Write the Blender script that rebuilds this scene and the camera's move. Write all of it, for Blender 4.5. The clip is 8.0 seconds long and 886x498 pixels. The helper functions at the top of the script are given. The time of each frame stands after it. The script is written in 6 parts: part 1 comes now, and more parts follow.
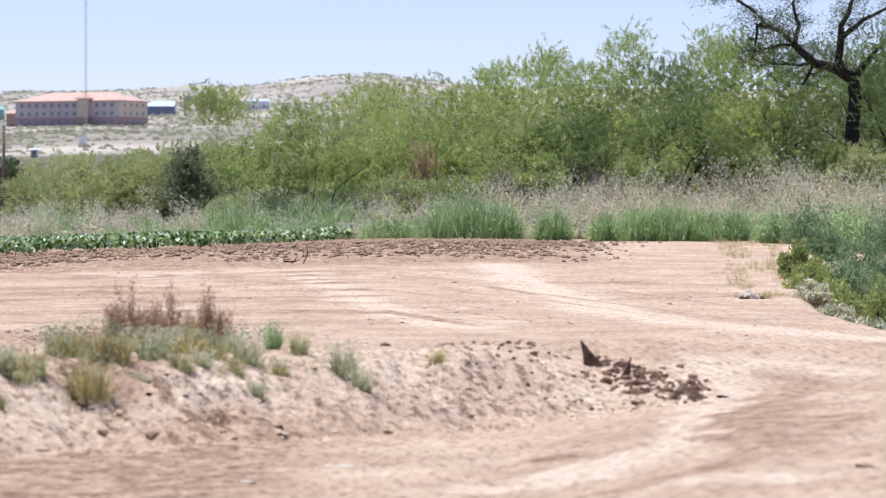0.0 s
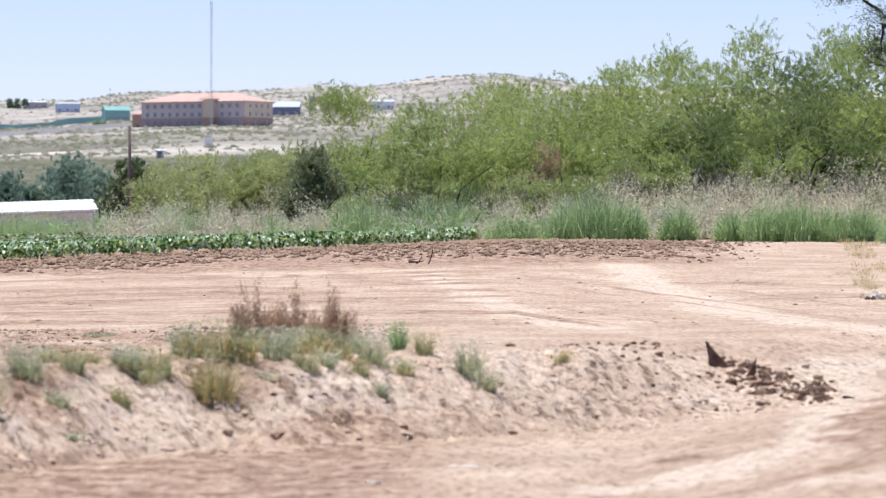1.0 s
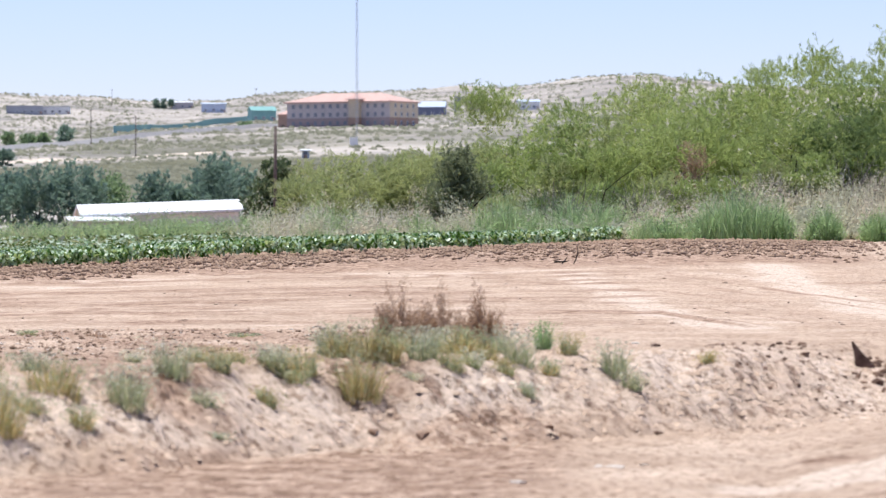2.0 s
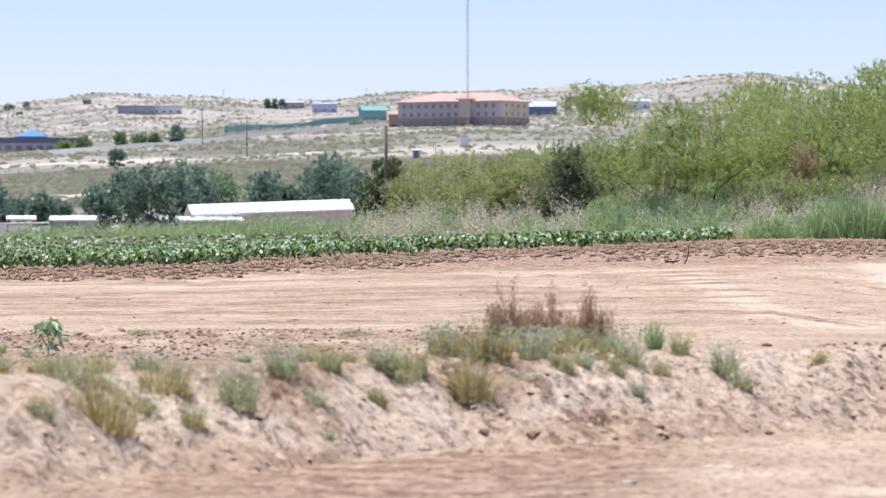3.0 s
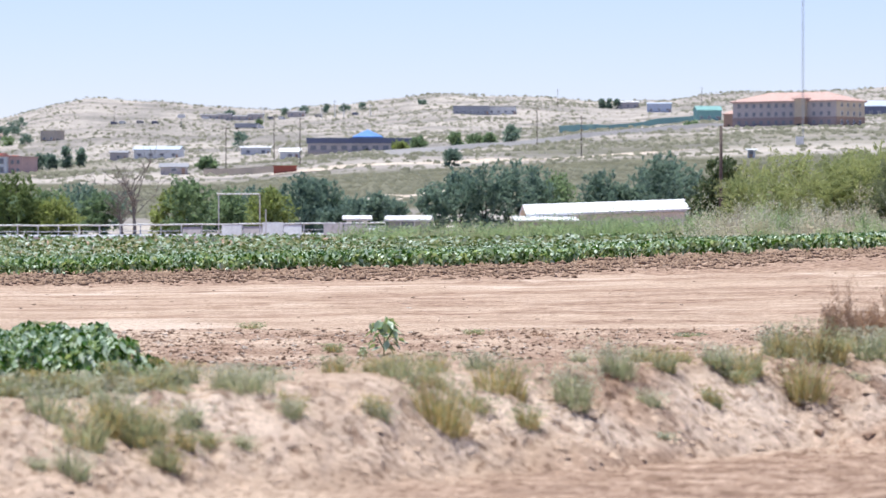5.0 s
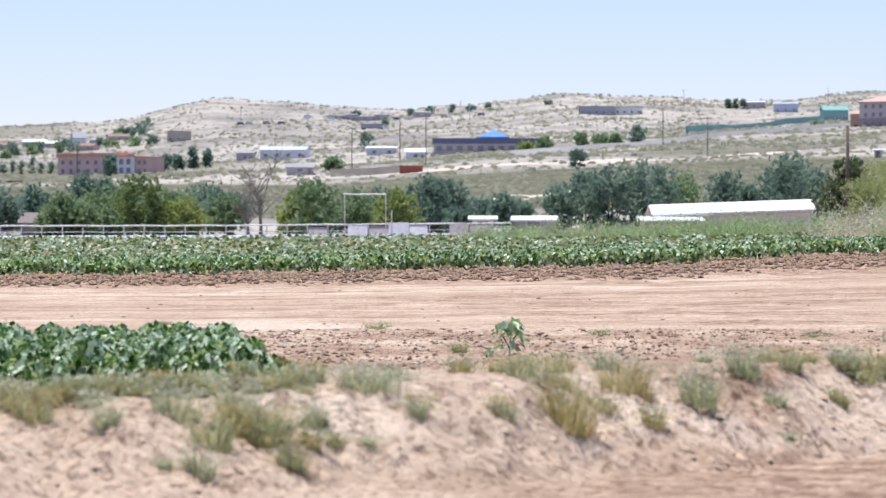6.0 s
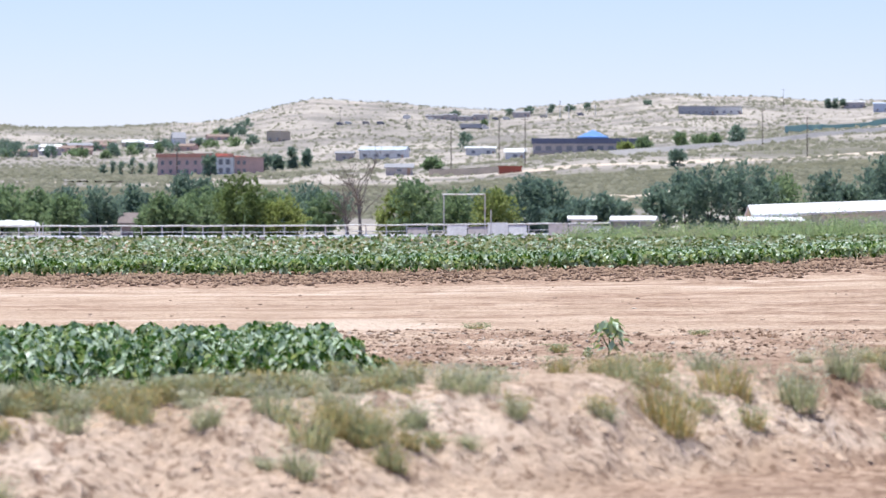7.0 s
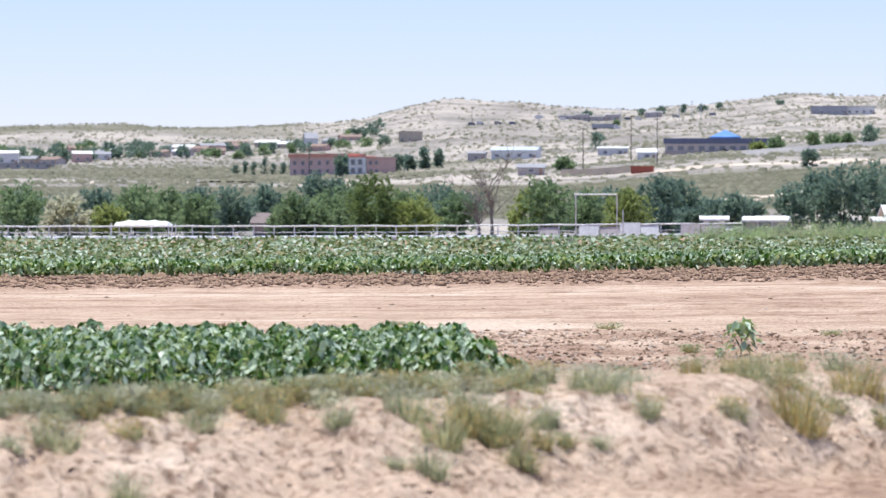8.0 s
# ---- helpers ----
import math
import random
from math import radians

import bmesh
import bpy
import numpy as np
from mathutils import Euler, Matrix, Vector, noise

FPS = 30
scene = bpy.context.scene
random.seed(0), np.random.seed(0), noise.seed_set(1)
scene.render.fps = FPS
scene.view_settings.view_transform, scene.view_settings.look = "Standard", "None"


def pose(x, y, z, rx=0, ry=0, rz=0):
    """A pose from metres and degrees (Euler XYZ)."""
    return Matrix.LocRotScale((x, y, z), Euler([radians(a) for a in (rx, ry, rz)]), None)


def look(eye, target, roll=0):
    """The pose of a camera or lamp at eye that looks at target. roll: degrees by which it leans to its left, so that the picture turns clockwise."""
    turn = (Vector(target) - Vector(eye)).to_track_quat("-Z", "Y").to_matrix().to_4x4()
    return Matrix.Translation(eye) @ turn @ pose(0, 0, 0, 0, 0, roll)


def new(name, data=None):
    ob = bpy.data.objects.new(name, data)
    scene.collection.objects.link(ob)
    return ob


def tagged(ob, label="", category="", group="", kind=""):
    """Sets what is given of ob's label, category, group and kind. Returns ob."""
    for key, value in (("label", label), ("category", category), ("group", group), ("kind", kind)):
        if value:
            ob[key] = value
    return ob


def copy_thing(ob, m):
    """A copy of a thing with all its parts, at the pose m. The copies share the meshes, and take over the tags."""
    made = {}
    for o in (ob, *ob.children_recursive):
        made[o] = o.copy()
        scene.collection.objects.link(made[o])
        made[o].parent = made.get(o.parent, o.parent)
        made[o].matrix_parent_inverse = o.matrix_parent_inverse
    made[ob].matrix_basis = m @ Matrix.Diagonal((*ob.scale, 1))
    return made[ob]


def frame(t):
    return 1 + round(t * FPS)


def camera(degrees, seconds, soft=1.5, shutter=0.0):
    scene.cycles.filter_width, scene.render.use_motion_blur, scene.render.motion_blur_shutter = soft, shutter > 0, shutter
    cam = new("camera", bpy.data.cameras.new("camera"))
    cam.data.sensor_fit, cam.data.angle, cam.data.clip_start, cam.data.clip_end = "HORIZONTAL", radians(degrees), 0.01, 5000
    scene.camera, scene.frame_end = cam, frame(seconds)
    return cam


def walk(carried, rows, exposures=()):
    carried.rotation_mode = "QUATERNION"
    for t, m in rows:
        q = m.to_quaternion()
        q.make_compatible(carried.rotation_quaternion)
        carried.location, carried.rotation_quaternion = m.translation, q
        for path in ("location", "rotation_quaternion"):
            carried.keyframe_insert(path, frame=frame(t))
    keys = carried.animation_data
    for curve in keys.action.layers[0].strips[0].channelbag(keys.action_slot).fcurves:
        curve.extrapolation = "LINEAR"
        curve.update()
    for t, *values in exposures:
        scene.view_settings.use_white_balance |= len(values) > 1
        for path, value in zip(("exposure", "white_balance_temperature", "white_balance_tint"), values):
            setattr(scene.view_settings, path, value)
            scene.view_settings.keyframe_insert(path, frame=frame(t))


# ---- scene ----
# A farm field on the edge of a desert town, seen through a long lens that pans from right to left.
# Places are given as (bearing in degrees to the right of north, distance in metres) from the tripod.
EYE = 2.0
cam = camera(11.93, 8.0, soft=1.3)
cam.data.dof.use_dof = True
cam.data.dof.focus_distance = 112.0
cam.data.dof.aperture_fstop = 3.2
# seconds, bearing, pitch
ROWS = [
    (0.0, 7.2462, -0.3389), (0.5, 6.4645, -0.3364), (1.0, 5.5594, -0.3335), (1.5, 4.5202, -0.3331),
    (2.0, 3.5959, -0.3345), (2.2, 3.2626, -0.3345), (3.3, 1.5913, -0.3382), (3.5, 1.1891, -0.3381), (4.0, 0.0, -0.3382),
    (4.5, -1.3175, -0.3382), (4.7, -1.783, -0.3385), (5.8, -3.8256, -0.3361), (6.0, -4.1196, -0.335), (6.5, -4.7962, -0.3349),
    (7.0, -5.4594, -0.3336), (7.5, -6.2882, -0.333), (8.0, -7.2422, -0.3319),
]
walk(cam, [(t, pose(0, 0, EYE, 90 + pitch, 0, -b)) for t, b, pitch in ROWS], exposures=((0.0, 0.395, 6080, 8), (8.0, 0.395, 6080, 8)))

# ---- light: high summer sun, ahead and a little to the left ----
SUN_BEARING, SUN_HEIGHT = -34.0, 79.0
world = bpy.data.worlds.new("sky")
scene.world = world
world.use_nodes = True
wn = world.node_tree.nodes
sky = wn.new("ShaderNodeTexSky")
sky.sky_type, sky.sun_disc = "NISHITA", False
sky.sun_elevation, sky.sun_rotation = radians(SUN_HEIGHT), radians(SUN_BEARING)
sky.altitude, sky.air_density, sky.dust_density, sky.ozone_density = 1300, 1.0, 0.2, 2.5
wn["Background"].inputs["Strength"].default_value = 0.1
tint = wn.new("ShaderNodeMix")
tint.data_type, tint.blend_type = "RGBA", "MULTIPLY"
tint.inputs[0].default_value, tint.inputs[7].default_value = 1.0, (0.99, 0.90, 1.13, 1)
world.node_tree.links.new(sky.outputs[0], tint.inputs[6])
world.node_tree.links.new(tint.outputs[2], wn["Background"].inputs["Color"])
sun = new("sun", bpy.data.lights.new("sun", "SUN"))
sun.data.energy, sun.data.angle, sun.data.color = 4.85, radians(0.53), (1.0, 0.95, 0.88)
_h, _b = radians(SUN_HEIGHT), radians(SUN_BEARING)
sun.matrix_world = look((200 * math.sin(_b) * math.cos(_h), 200 * math.cos(_b) * math.cos(_h), 200 * math.sin(_h)), (0, 0, 0))


# ---- materials ----
def material(name, rough=0.8, spec=0.3, metal=0.0):
    m = bpy.data.materials.new(name)
    m.use_nodes = True
    p = m.node_tree.nodes["Principled BSDF"]
    p.inputs["Roughness"].default_value = rough
    p.inputs["Specular IOR Level"].default_value = spec
    p.inputs["Metallic"].default_value = metal
    return m, m.node_tree.nodes, m.node_tree.links, p


def noise_node(n, l, scale, detail=4, rough=0.55, coords="Object", stretch=None):
    tc = n.new("ShaderNodeTexCoord")
    t = n.new("ShaderNodeTexNoise")
    t.inputs["Scale"].default_value, t.inputs["Detail"].default_value, t.inputs["Roughness"].default_value = scale, detail, rough
    if stretch:
        mp = n.new("ShaderNodeMapping")
        mp.inputs["Scale"].default_value = stretch
        l.new(tc.outputs[coords], mp.inputs[0])
        l.new(mp.outputs[0], t.inputs["Vector"])
    else:
        l.new(tc.outputs[coords], t.inputs["Vector"])
    return t.outputs["Fac"]


def ramp(n, l, fac, stops):
    r = n.new("ShaderNodeValToRGB")
    while len(r.color_ramp.elements) < len(stops):
        r.color_ramp.elements.new(0.5)
    for e, (pos, col) in zip(r.color_ramp.elements, stops):
        e.position, e.color = pos, (*col, 1)
    l.new(fac, r.inputs[0])
    return r.outputs[0]


def mixed(n, l, fac, a, b, mode="MIX"):
    x = n.new("ShaderNodeMix")
    x.data_type, x.blend_type = "RGBA", mode
    for sock, v in ((x.inputs[0], fac), (x.inputs[6], a), (x.inputs[7], b)):
        if isinstance(v, (int, float)):
            sock.default_value = v
        elif isinstance(v, tuple):
            sock.default_value = (*v, 1)
        else:
            l.new(v, sock)
    return x.outputs[2]


def bumped(n, l, p, height, strength, distance):
    b = n.new("ShaderNodeBump")
    b.inputs["Strength"].default_value, b.inputs["Distance"].default_value = strength, distance
    l.new(height, b.inputs["Height"])
    l.new(b.outputs[0], p.inputs["Normal"])


def surface(name, a, b, scale, rough=0.8, spec=0.25, bump=0.0, dist=0.02, fine=0.0, metal=0.0):
    """Two tones mixed by a broad noise, with finer grain over it."""
    m, n, l, p = material(name, rough, spec, metal)
    broad = noise_node(n, l, scale)
    col = ramp(n, l, broad, [(0.32, a), (0.68, b)])
    grain = noise_node(n, l, scale * 9, 3)
    col = mixed(n, l, 0.35, col, ramp(n, l, grain, [(0.3, (0.55, 0.55, 0.55)), (0.7, (1.25, 1.25, 1.25))]), "MULTIPLY")
    l.new(col, p.inputs["Base Color"])
    if bump:
        bumped(n, l, p, grain, bump, dist)
    return m


def leaf_material(name, tones, rough=0.5, spec=0.4, thin=0.3, through_tint=None):
    """Each leaf takes its own tone; a share of the light comes through the blade."""
    m, n, l, p = material(name, rough, spec)
    g = n.new("ShaderNodeNewGeometry")
    k = len(tones) - 1
    col = ramp(n, l, g.outputs["Random Per Island"], [(i / k, c) for i, c in enumerate(tones)])
    info = n.new("ShaderNodeObjectInfo")
    col = mixed(n, l, 0.55, col, ramp(n, l, info.outputs["Random"], [(0, (0.72, 0.76, 0.74)), (1, (1.2, 1.14, 1.08))]), "MULTIPLY")
    big = noise_node(n, l, 0.8, 2)
    col = mixed(n, l, 0.35, col, ramp(n, l, big, [(0.3, (0.76, 0.78, 0.76)), (0.7, (1.16, 1.14, 1.1))]), "MULTIPLY")
    l.new(col, p.inputs["Base Color"])
    tr = n.new("ShaderNodeBsdfTranslucent")
    l.new(mixed(n, l, 1.0, col, ramp(n, l, big, [(0, through_tint), (1, through_tint)]), "MULTIPLY") if through_tint else col, tr.inputs[0])
    mx = n.new("ShaderNodeMixShader")
    mx.inputs[0].default_value = thin
    l.new(p.outputs[0], mx.inputs[1])
    l.new(tr.outputs[0], mx.inputs[2])
    l.new(mx.outputs[0], n["Material Output"].inputs[0])
    return m


def ground_material():
    m, n, l, p = material("soil", 0.95, 0.12)
    at = n.new("ShaderNodeAttribute")
    at.attribute_name = "zone"
    sep = n.new("ShaderNodeSeparateColor")
    l.new(at.outputs["Color"], sep.inputs[0])
    tilled, desert, pale = sep.outputs[0], sep.outputs[1], sep.outputs[2]
    a, b, c = noise_node(n, l, 1.0, 9, 0.7, stretch=(0.42, 0.34, 1)), noise_node(n, l, 2.6, 7, 0.7), noise_node(n, l, 9, 6, 0.75)
    ruts = noise_node(n, l, 1.0, 9, 0.75, stretch=(0.3, 0.3, 1))
    specks = noise_node(n, l, 1.0, 6, 0.75, stretch=(2.2, 1.3, 1))

    def edged(mask, grain, width):
        """Breaks a soft mask up along a noise."""
        add = n.new("ShaderNodeMath")
        add.operation = "MULTIPLY_ADD"
        l.new(grain, add.inputs[0])
        add.inputs[1].default_value, add.inputs[2].default_value = width, -0.5 * width
        tot = n.new("ShaderNodeMath")
        tot.operation = "ADD"
        l.new(add.outputs[0], tot.inputs[0])
        l.new(mask, tot.inputs[1])
        rng_ = n.new("ShaderNodeMapRange")
        rng_.inputs["From Min"].default_value, rng_.inputs["From Max"].default_value = 0.2, 0.62
        l.new(tot.outputs[0], rng_.inputs["Value"])
        return rng_.outputs[0]

    dirt = ramp(n, l, a, [(0.38, (0.432, 0.314, 0.226)), (0.5, (0.478, 0.355, 0.26)), (0.62, (0.53, 0.405, 0.304))])
    dirt = mixed(n, l, 0.5, dirt, ramp(n, l, ruts, [(0.4, (0.80, 0.77, 0.74)), (0.6, (1.12, 1.12, 1.12))]), "MULTIPLY")
    pal = ramp(n, l, b, [(0.3, (0.54, 0.42, 0.322)), (0.7, (0.635, 0.51, 0.403))])
    til = ramp(n, l, b, [(0.41, (0.24, 0.155, 0.105)), (0.5, (0.35, 0.238, 0.166)), (0.59, (0.47, 0.338, 0.246))])
    far1, far2 = noise_node(n, l, 0.011, 6, 0.65), noise_node(n, l, 0.11, 5, 0.75)
    des = ramp(n, l, far1, [(0.4, (0.245, 0.225, 0.2)), (0.5, (0.355, 0.32, 0.283)), (0.6, (0.46, 0.41, 0.355))])
    des = mixed(n, l, 0.5, des, ramp(n, l, far2, [(0.42, (0.7, 0.72, 0.7)), (0.58, (1.14, 1.11, 1.08))]), "MULTIPLY")
    col = mixed(n, l, edged(pale, ruts, 1.3), dirt, pal)
    col = mixed(n, l, edged(tilled, b, 0.9), col, til)
    col = mixed(n, l, 0.6, col, ramp(n, l, c, [(0.37, (0.56, 0.5, 0.46)), (0.47, (1.0, 1.0, 1.0)), (0.62, (1.28, 1.28, 1.28))]), "MULTIPLY")
    # random specks; the dark ones stand for clumps and painted shade of small pits
    speckle = noise_node(n, l, 11, 2, 0.5, stretch=(1.0, 0.55, 0.7))
    col = mixed(n, l, 0.85, col, ramp(n, l, speckle, [(0.35, (0.55, 0.49, 0.45)), (0.43, (1.0, 1.0, 1.0)), (0.62, (1.05, 1.05, 1.05)), (0.70, (1.3, 1.3, 1.3))]), "MULTIPLY")
    col = mixed(n, l, 0.2, col, ramp(n, l, specks, [(0.38, (0.62, 0.57, 0.52)), (0.45, (1.0, 1.0, 1.0)), (0.62, (1.3, 1.3, 1.3))]), "MULTIPLY")
    br = n.new("ShaderNodeAttribute")
    br.attribute_name = "brush"
    olive = ramp(n, l, far2, [(0.42, (0.1, 0.098, 0.06)), (0.58, (0.165, 0.158, 0.1))])
    des = mixed(n, l, edged(br.outputs["Fac"], far2, 1.1), des, olive)
    col = mixed(n, l, desert, col, des)
    # the loose bank face is pitted slantwise
    face = n.new("ShaderNodeAttribute")
    face.attribute_name = "face"
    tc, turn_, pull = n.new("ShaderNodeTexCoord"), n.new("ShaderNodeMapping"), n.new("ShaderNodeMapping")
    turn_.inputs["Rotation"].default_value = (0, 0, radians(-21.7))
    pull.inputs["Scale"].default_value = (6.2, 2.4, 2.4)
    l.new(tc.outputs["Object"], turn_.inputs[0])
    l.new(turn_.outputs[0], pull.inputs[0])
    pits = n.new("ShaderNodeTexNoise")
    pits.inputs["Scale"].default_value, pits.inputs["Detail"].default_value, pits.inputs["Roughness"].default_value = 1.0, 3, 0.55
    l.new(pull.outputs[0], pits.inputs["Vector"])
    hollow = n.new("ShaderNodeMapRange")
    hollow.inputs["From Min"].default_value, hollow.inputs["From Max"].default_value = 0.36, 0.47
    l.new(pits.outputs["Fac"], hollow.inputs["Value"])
    # shade inside the pits is painted: the hollows darken the soil colour
    pit_shade_fac = n.new("ShaderNodeMath")
    pit_shade_fac.operation = "MULTIPLY"
    l.new(face.outputs["Fac"], pit_shade_fac.inputs[0])
    pit_shade_fac.inputs[1].default_value = 0.95
    col = mixed(n, l, pit_shade_fac.outputs[0], col, ramp(n, l, hollow.outputs[0], [(0, (0.52, 0.45, 0.42)), (0.6, (1.0, 1.0, 1.0)), (1, (1.04, 1.04, 1.04))]), "MULTIPLY")
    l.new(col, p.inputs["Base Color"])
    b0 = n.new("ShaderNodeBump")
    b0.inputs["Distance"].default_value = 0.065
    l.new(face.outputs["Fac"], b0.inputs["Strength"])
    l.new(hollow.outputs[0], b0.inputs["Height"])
    b1 = n.new("ShaderNodeBump")
    l.new(b0.outputs[0], b1.inputs["Normal"])
    b1.inputs["Strength"].default_value, b1.inputs["Distance"].default_value = 0.8, 0.1
    l.new(b, b1.inputs["Height"])
    b2 = n.new("ShaderNodeBump")
    b2.inputs["Strength"].default_value, b2.inputs["Distance"].default_value = 0.9, 0.04
    l.new(c, b2.inputs["Height"])
    l.new(b1.outputs[0], b2.inputs["Normal"])
    l.new(b2.outputs[0], p.inputs["Normal"])
    return m


SOIL = ground_material()
CLOD = surface("dry clod", (0.19, 0.12, 0.08), (0.42, 0.295, 0.205), 6, 0.95, 0.1, 0.6, 0.03)
DARK_CLOD = surface("damp dark clod", (0.25, 0.155, 0.105), (0.43, 0.29, 0.2), 5, 0.95, 0.1, 0.6, 0.03)
MUD = surface("damp mud", (0.1, 0.06, 0.042), (0.22, 0.14, 0.1), 9, 0.95, 0.1, 0.6, 0.03)
# pale tones paint the sheen of glossy leaves, strewn at random
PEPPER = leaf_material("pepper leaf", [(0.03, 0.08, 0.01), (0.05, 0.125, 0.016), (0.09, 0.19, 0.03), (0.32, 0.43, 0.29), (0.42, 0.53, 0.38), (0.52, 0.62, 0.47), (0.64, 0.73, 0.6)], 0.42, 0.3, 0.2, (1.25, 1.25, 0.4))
PEPPER_STEM = surface("pepper stem", (0.09, 0.14, 0.05), (0.14, 0.19, 0.08), 20, 0.6)
MESQUITE = leaf_material("mesquite leaf", [(0.27, 0.345, 0.11), (0.4, 0.475, 0.165), (0.5, 0.56, 0.225)], 0.65, 0.2, 0.6)
PALE_MESQUITE = leaf_material("dusty olive mesquite leaf", [(0.34, 0.39, 0.16), (0.43, 0.475, 0.21), (0.52, 0.545, 0.27)], 0.65, 0.2, 0.55)
DARK_LEAF = leaf_material("dark olive leaf", [(0.22, 0.25, 0.13), (0.3, 0.325, 0.18), (0.39, 0.41, 0.24)], 0.65, 0.2, 0.5)
ELM = leaf_material("broad tree leaf", [(0.2, 0.29, 0.15), (0.265, 0.36, 0.19), (0.33, 0.42, 0.23)], 0.75, 0.1, 0.52)
PINE = leaf_material("blue-green conifer leaf", [(0.17, 0.255, 0.195), (0.225, 0.315, 0.245), (0.28, 0.37, 0.285)], 0.75, 0.1, 0.52)
LIME = leaf_material("yellow-green leaf", [(0.26, 0.325, 0.1), (0.35, 0.41, 0.14), (0.45, 0.49, 0.195)], 0.6, 0.3, 0.55)
REED = leaf_material("green grass", [(0.29, 0.42, 0.19), (0.385, 0.51, 0.25), (0.5, 0.59, 0.33)], 0.6, 0.25, 0.72)
SAGE = leaf_material("grey-green shrub", [(0.57, 0.57, 0.43), (0.61, 0.6, 0.455), (0.65, 0.635, 0.485)], 0.9, 0.03, 0.72)
STRAW = leaf_material("dry straw grass", [(0.62, 0.56, 0.45), (0.66, 0.6, 0.48), (0.7, 0.64, 0.51)], 0.9, 0.03, 0.72)
RUST = leaf_material("dry brown weed", [(0.38, 0.255, 0.17), (0.48, 0.345, 0.24), (0.58, 0.44, 0.32)], 0.8, 0.1, 0.5)
TUFT = leaf_material("pale tuft grass", [(0.26, 0.33, 0.19), (0.4, 0.45, 0.27), (0.52, 0.53, 0.34), (0.64, 0.6, 0.41)], 0.7, 0.15, 0.5)
GOLD = leaf_material("golden weed", [(0.34, 0.38, 0.17), (0.52, 0.43, 0.19), (0.6, 0.48, 0.23), (0.68, 0.55, 0.32)], 0.7, 0.15, 0.5)
CREOSOTE = leaf_material("desert scrub", [(0.19, 0.19, 0.135), (0.24, 0.235, 0.17), (0.3, 0.29, 0.215)], 0.8, 0.1, 0.3)
OLD_LEAF = leaf_material("dark old-tree leaf", [(0.09, 0.12, 0.055), (0.13, 0.165, 0.08), (0.17, 0.21, 0.105)], 0.65, 0.2, 0.45)
# tones averaged for the far rows; the pale ones are painted sheen too
CROP_LEAF = leaf_material("averaged pepper leaf", [(0.05, 0.10, 0.025), (0.09, 0.165, 0.04), (0.15, 0.235, 0.1), (0.4, 0.49, 0.37), (0.54, 0.62, 0.51)], 0.5, 0.3, 0.15, (1.2, 1.2, 0.5))
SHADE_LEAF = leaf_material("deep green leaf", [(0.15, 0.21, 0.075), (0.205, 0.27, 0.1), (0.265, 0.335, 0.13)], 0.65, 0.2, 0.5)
JUNIPER = leaf_material("dark juniper leaf", [(0.085, 0.125, 0.06), (0.12, 0.165, 0.08), (0.165, 0.21, 0.105)], 0.7, 0.15, 0.4)
BARK = surface("dark bark", (0.028, 0.023, 0.02), (0.065, 0.053, 0.044), 8, 0.95, 0.1, 0.6, 0.03)
GREY_WOOD = surface("grey dead wood", (0.20, 0.17, 0.145), (0.32, 0.28, 0.245), 8, 0.95, 0.1)
POLE_WOOD = surface("creosoted pole wood", (0.11, 0.085, 0.072), (0.18, 0.145, 0.125), 3, 0.9)
WHITE = surface("white paint", (0.70, 0.70, 0.69), (0.82, 0.82, 0.81), 0.6, 0.6)
WHITE_ROOF = surface("white roof coating", (0.74, 0.74, 0.73), (0.86, 0.86, 0.85), 0.25, 0.6, 0.3)
GREY_WALL = surface("grey render", (0.33, 0.32, 0.31), (0.44, 0.43, 0.42), 0.2, 0.85)


# ---- small building helpers ----
def spot(b, d):
    return d * math.sin(radians(b)), d * math.cos(radians(b))


def mesh_from(name, verts, faces, mat, smooth=False):
    me = bpy.data.meshes.new(name)
    me.from_pydata([tuple(map(float, v)) for v in verts], [], [tuple(map(int, f)) for f in faces])
    me.materials.append(mat)
    if smooth:
        me.shade_smooth()
    me.update()
    return me


def array_mesh(name, verts, faces, mat, smooth=False):
    """A mesh from numpy arrays, all faces with the same number of corners."""
    me = bpy.data.meshes.new(name)
    verts, faces = np.asarray(verts, dtype=np.float32), np.asarray(faces, dtype=np.int32)
    k = faces.shape[1]
    me.vertices.add(len(verts))
    me.vertices.foreach_set("co", verts.ravel())
    me.loops.add(faces.size)
    me.loops.foreach_set("vertex_index", faces.ravel())
    me.polygons.add(len(faces))
    me.polygons.foreach_set("loop_start", np.arange(0, faces.size, k, dtype=np.int32))
    me.update(calc_edges=True)
    me.materials.append(mat)
    if smooth:
        me.shade_smooth()
    return me


def thing(name, label, category, at=(0, 0, 0), turn=0.0, group="", kind=""):
    e = new(name)
    e.matrix_world = pose(*at, 0, 0, turn)
    return tagged(e, label, category, group, kind)


def part(name, me, parent, label=""):
    ob = new(name, me)
    ob.parent = parent
    return tagged(ob, label)


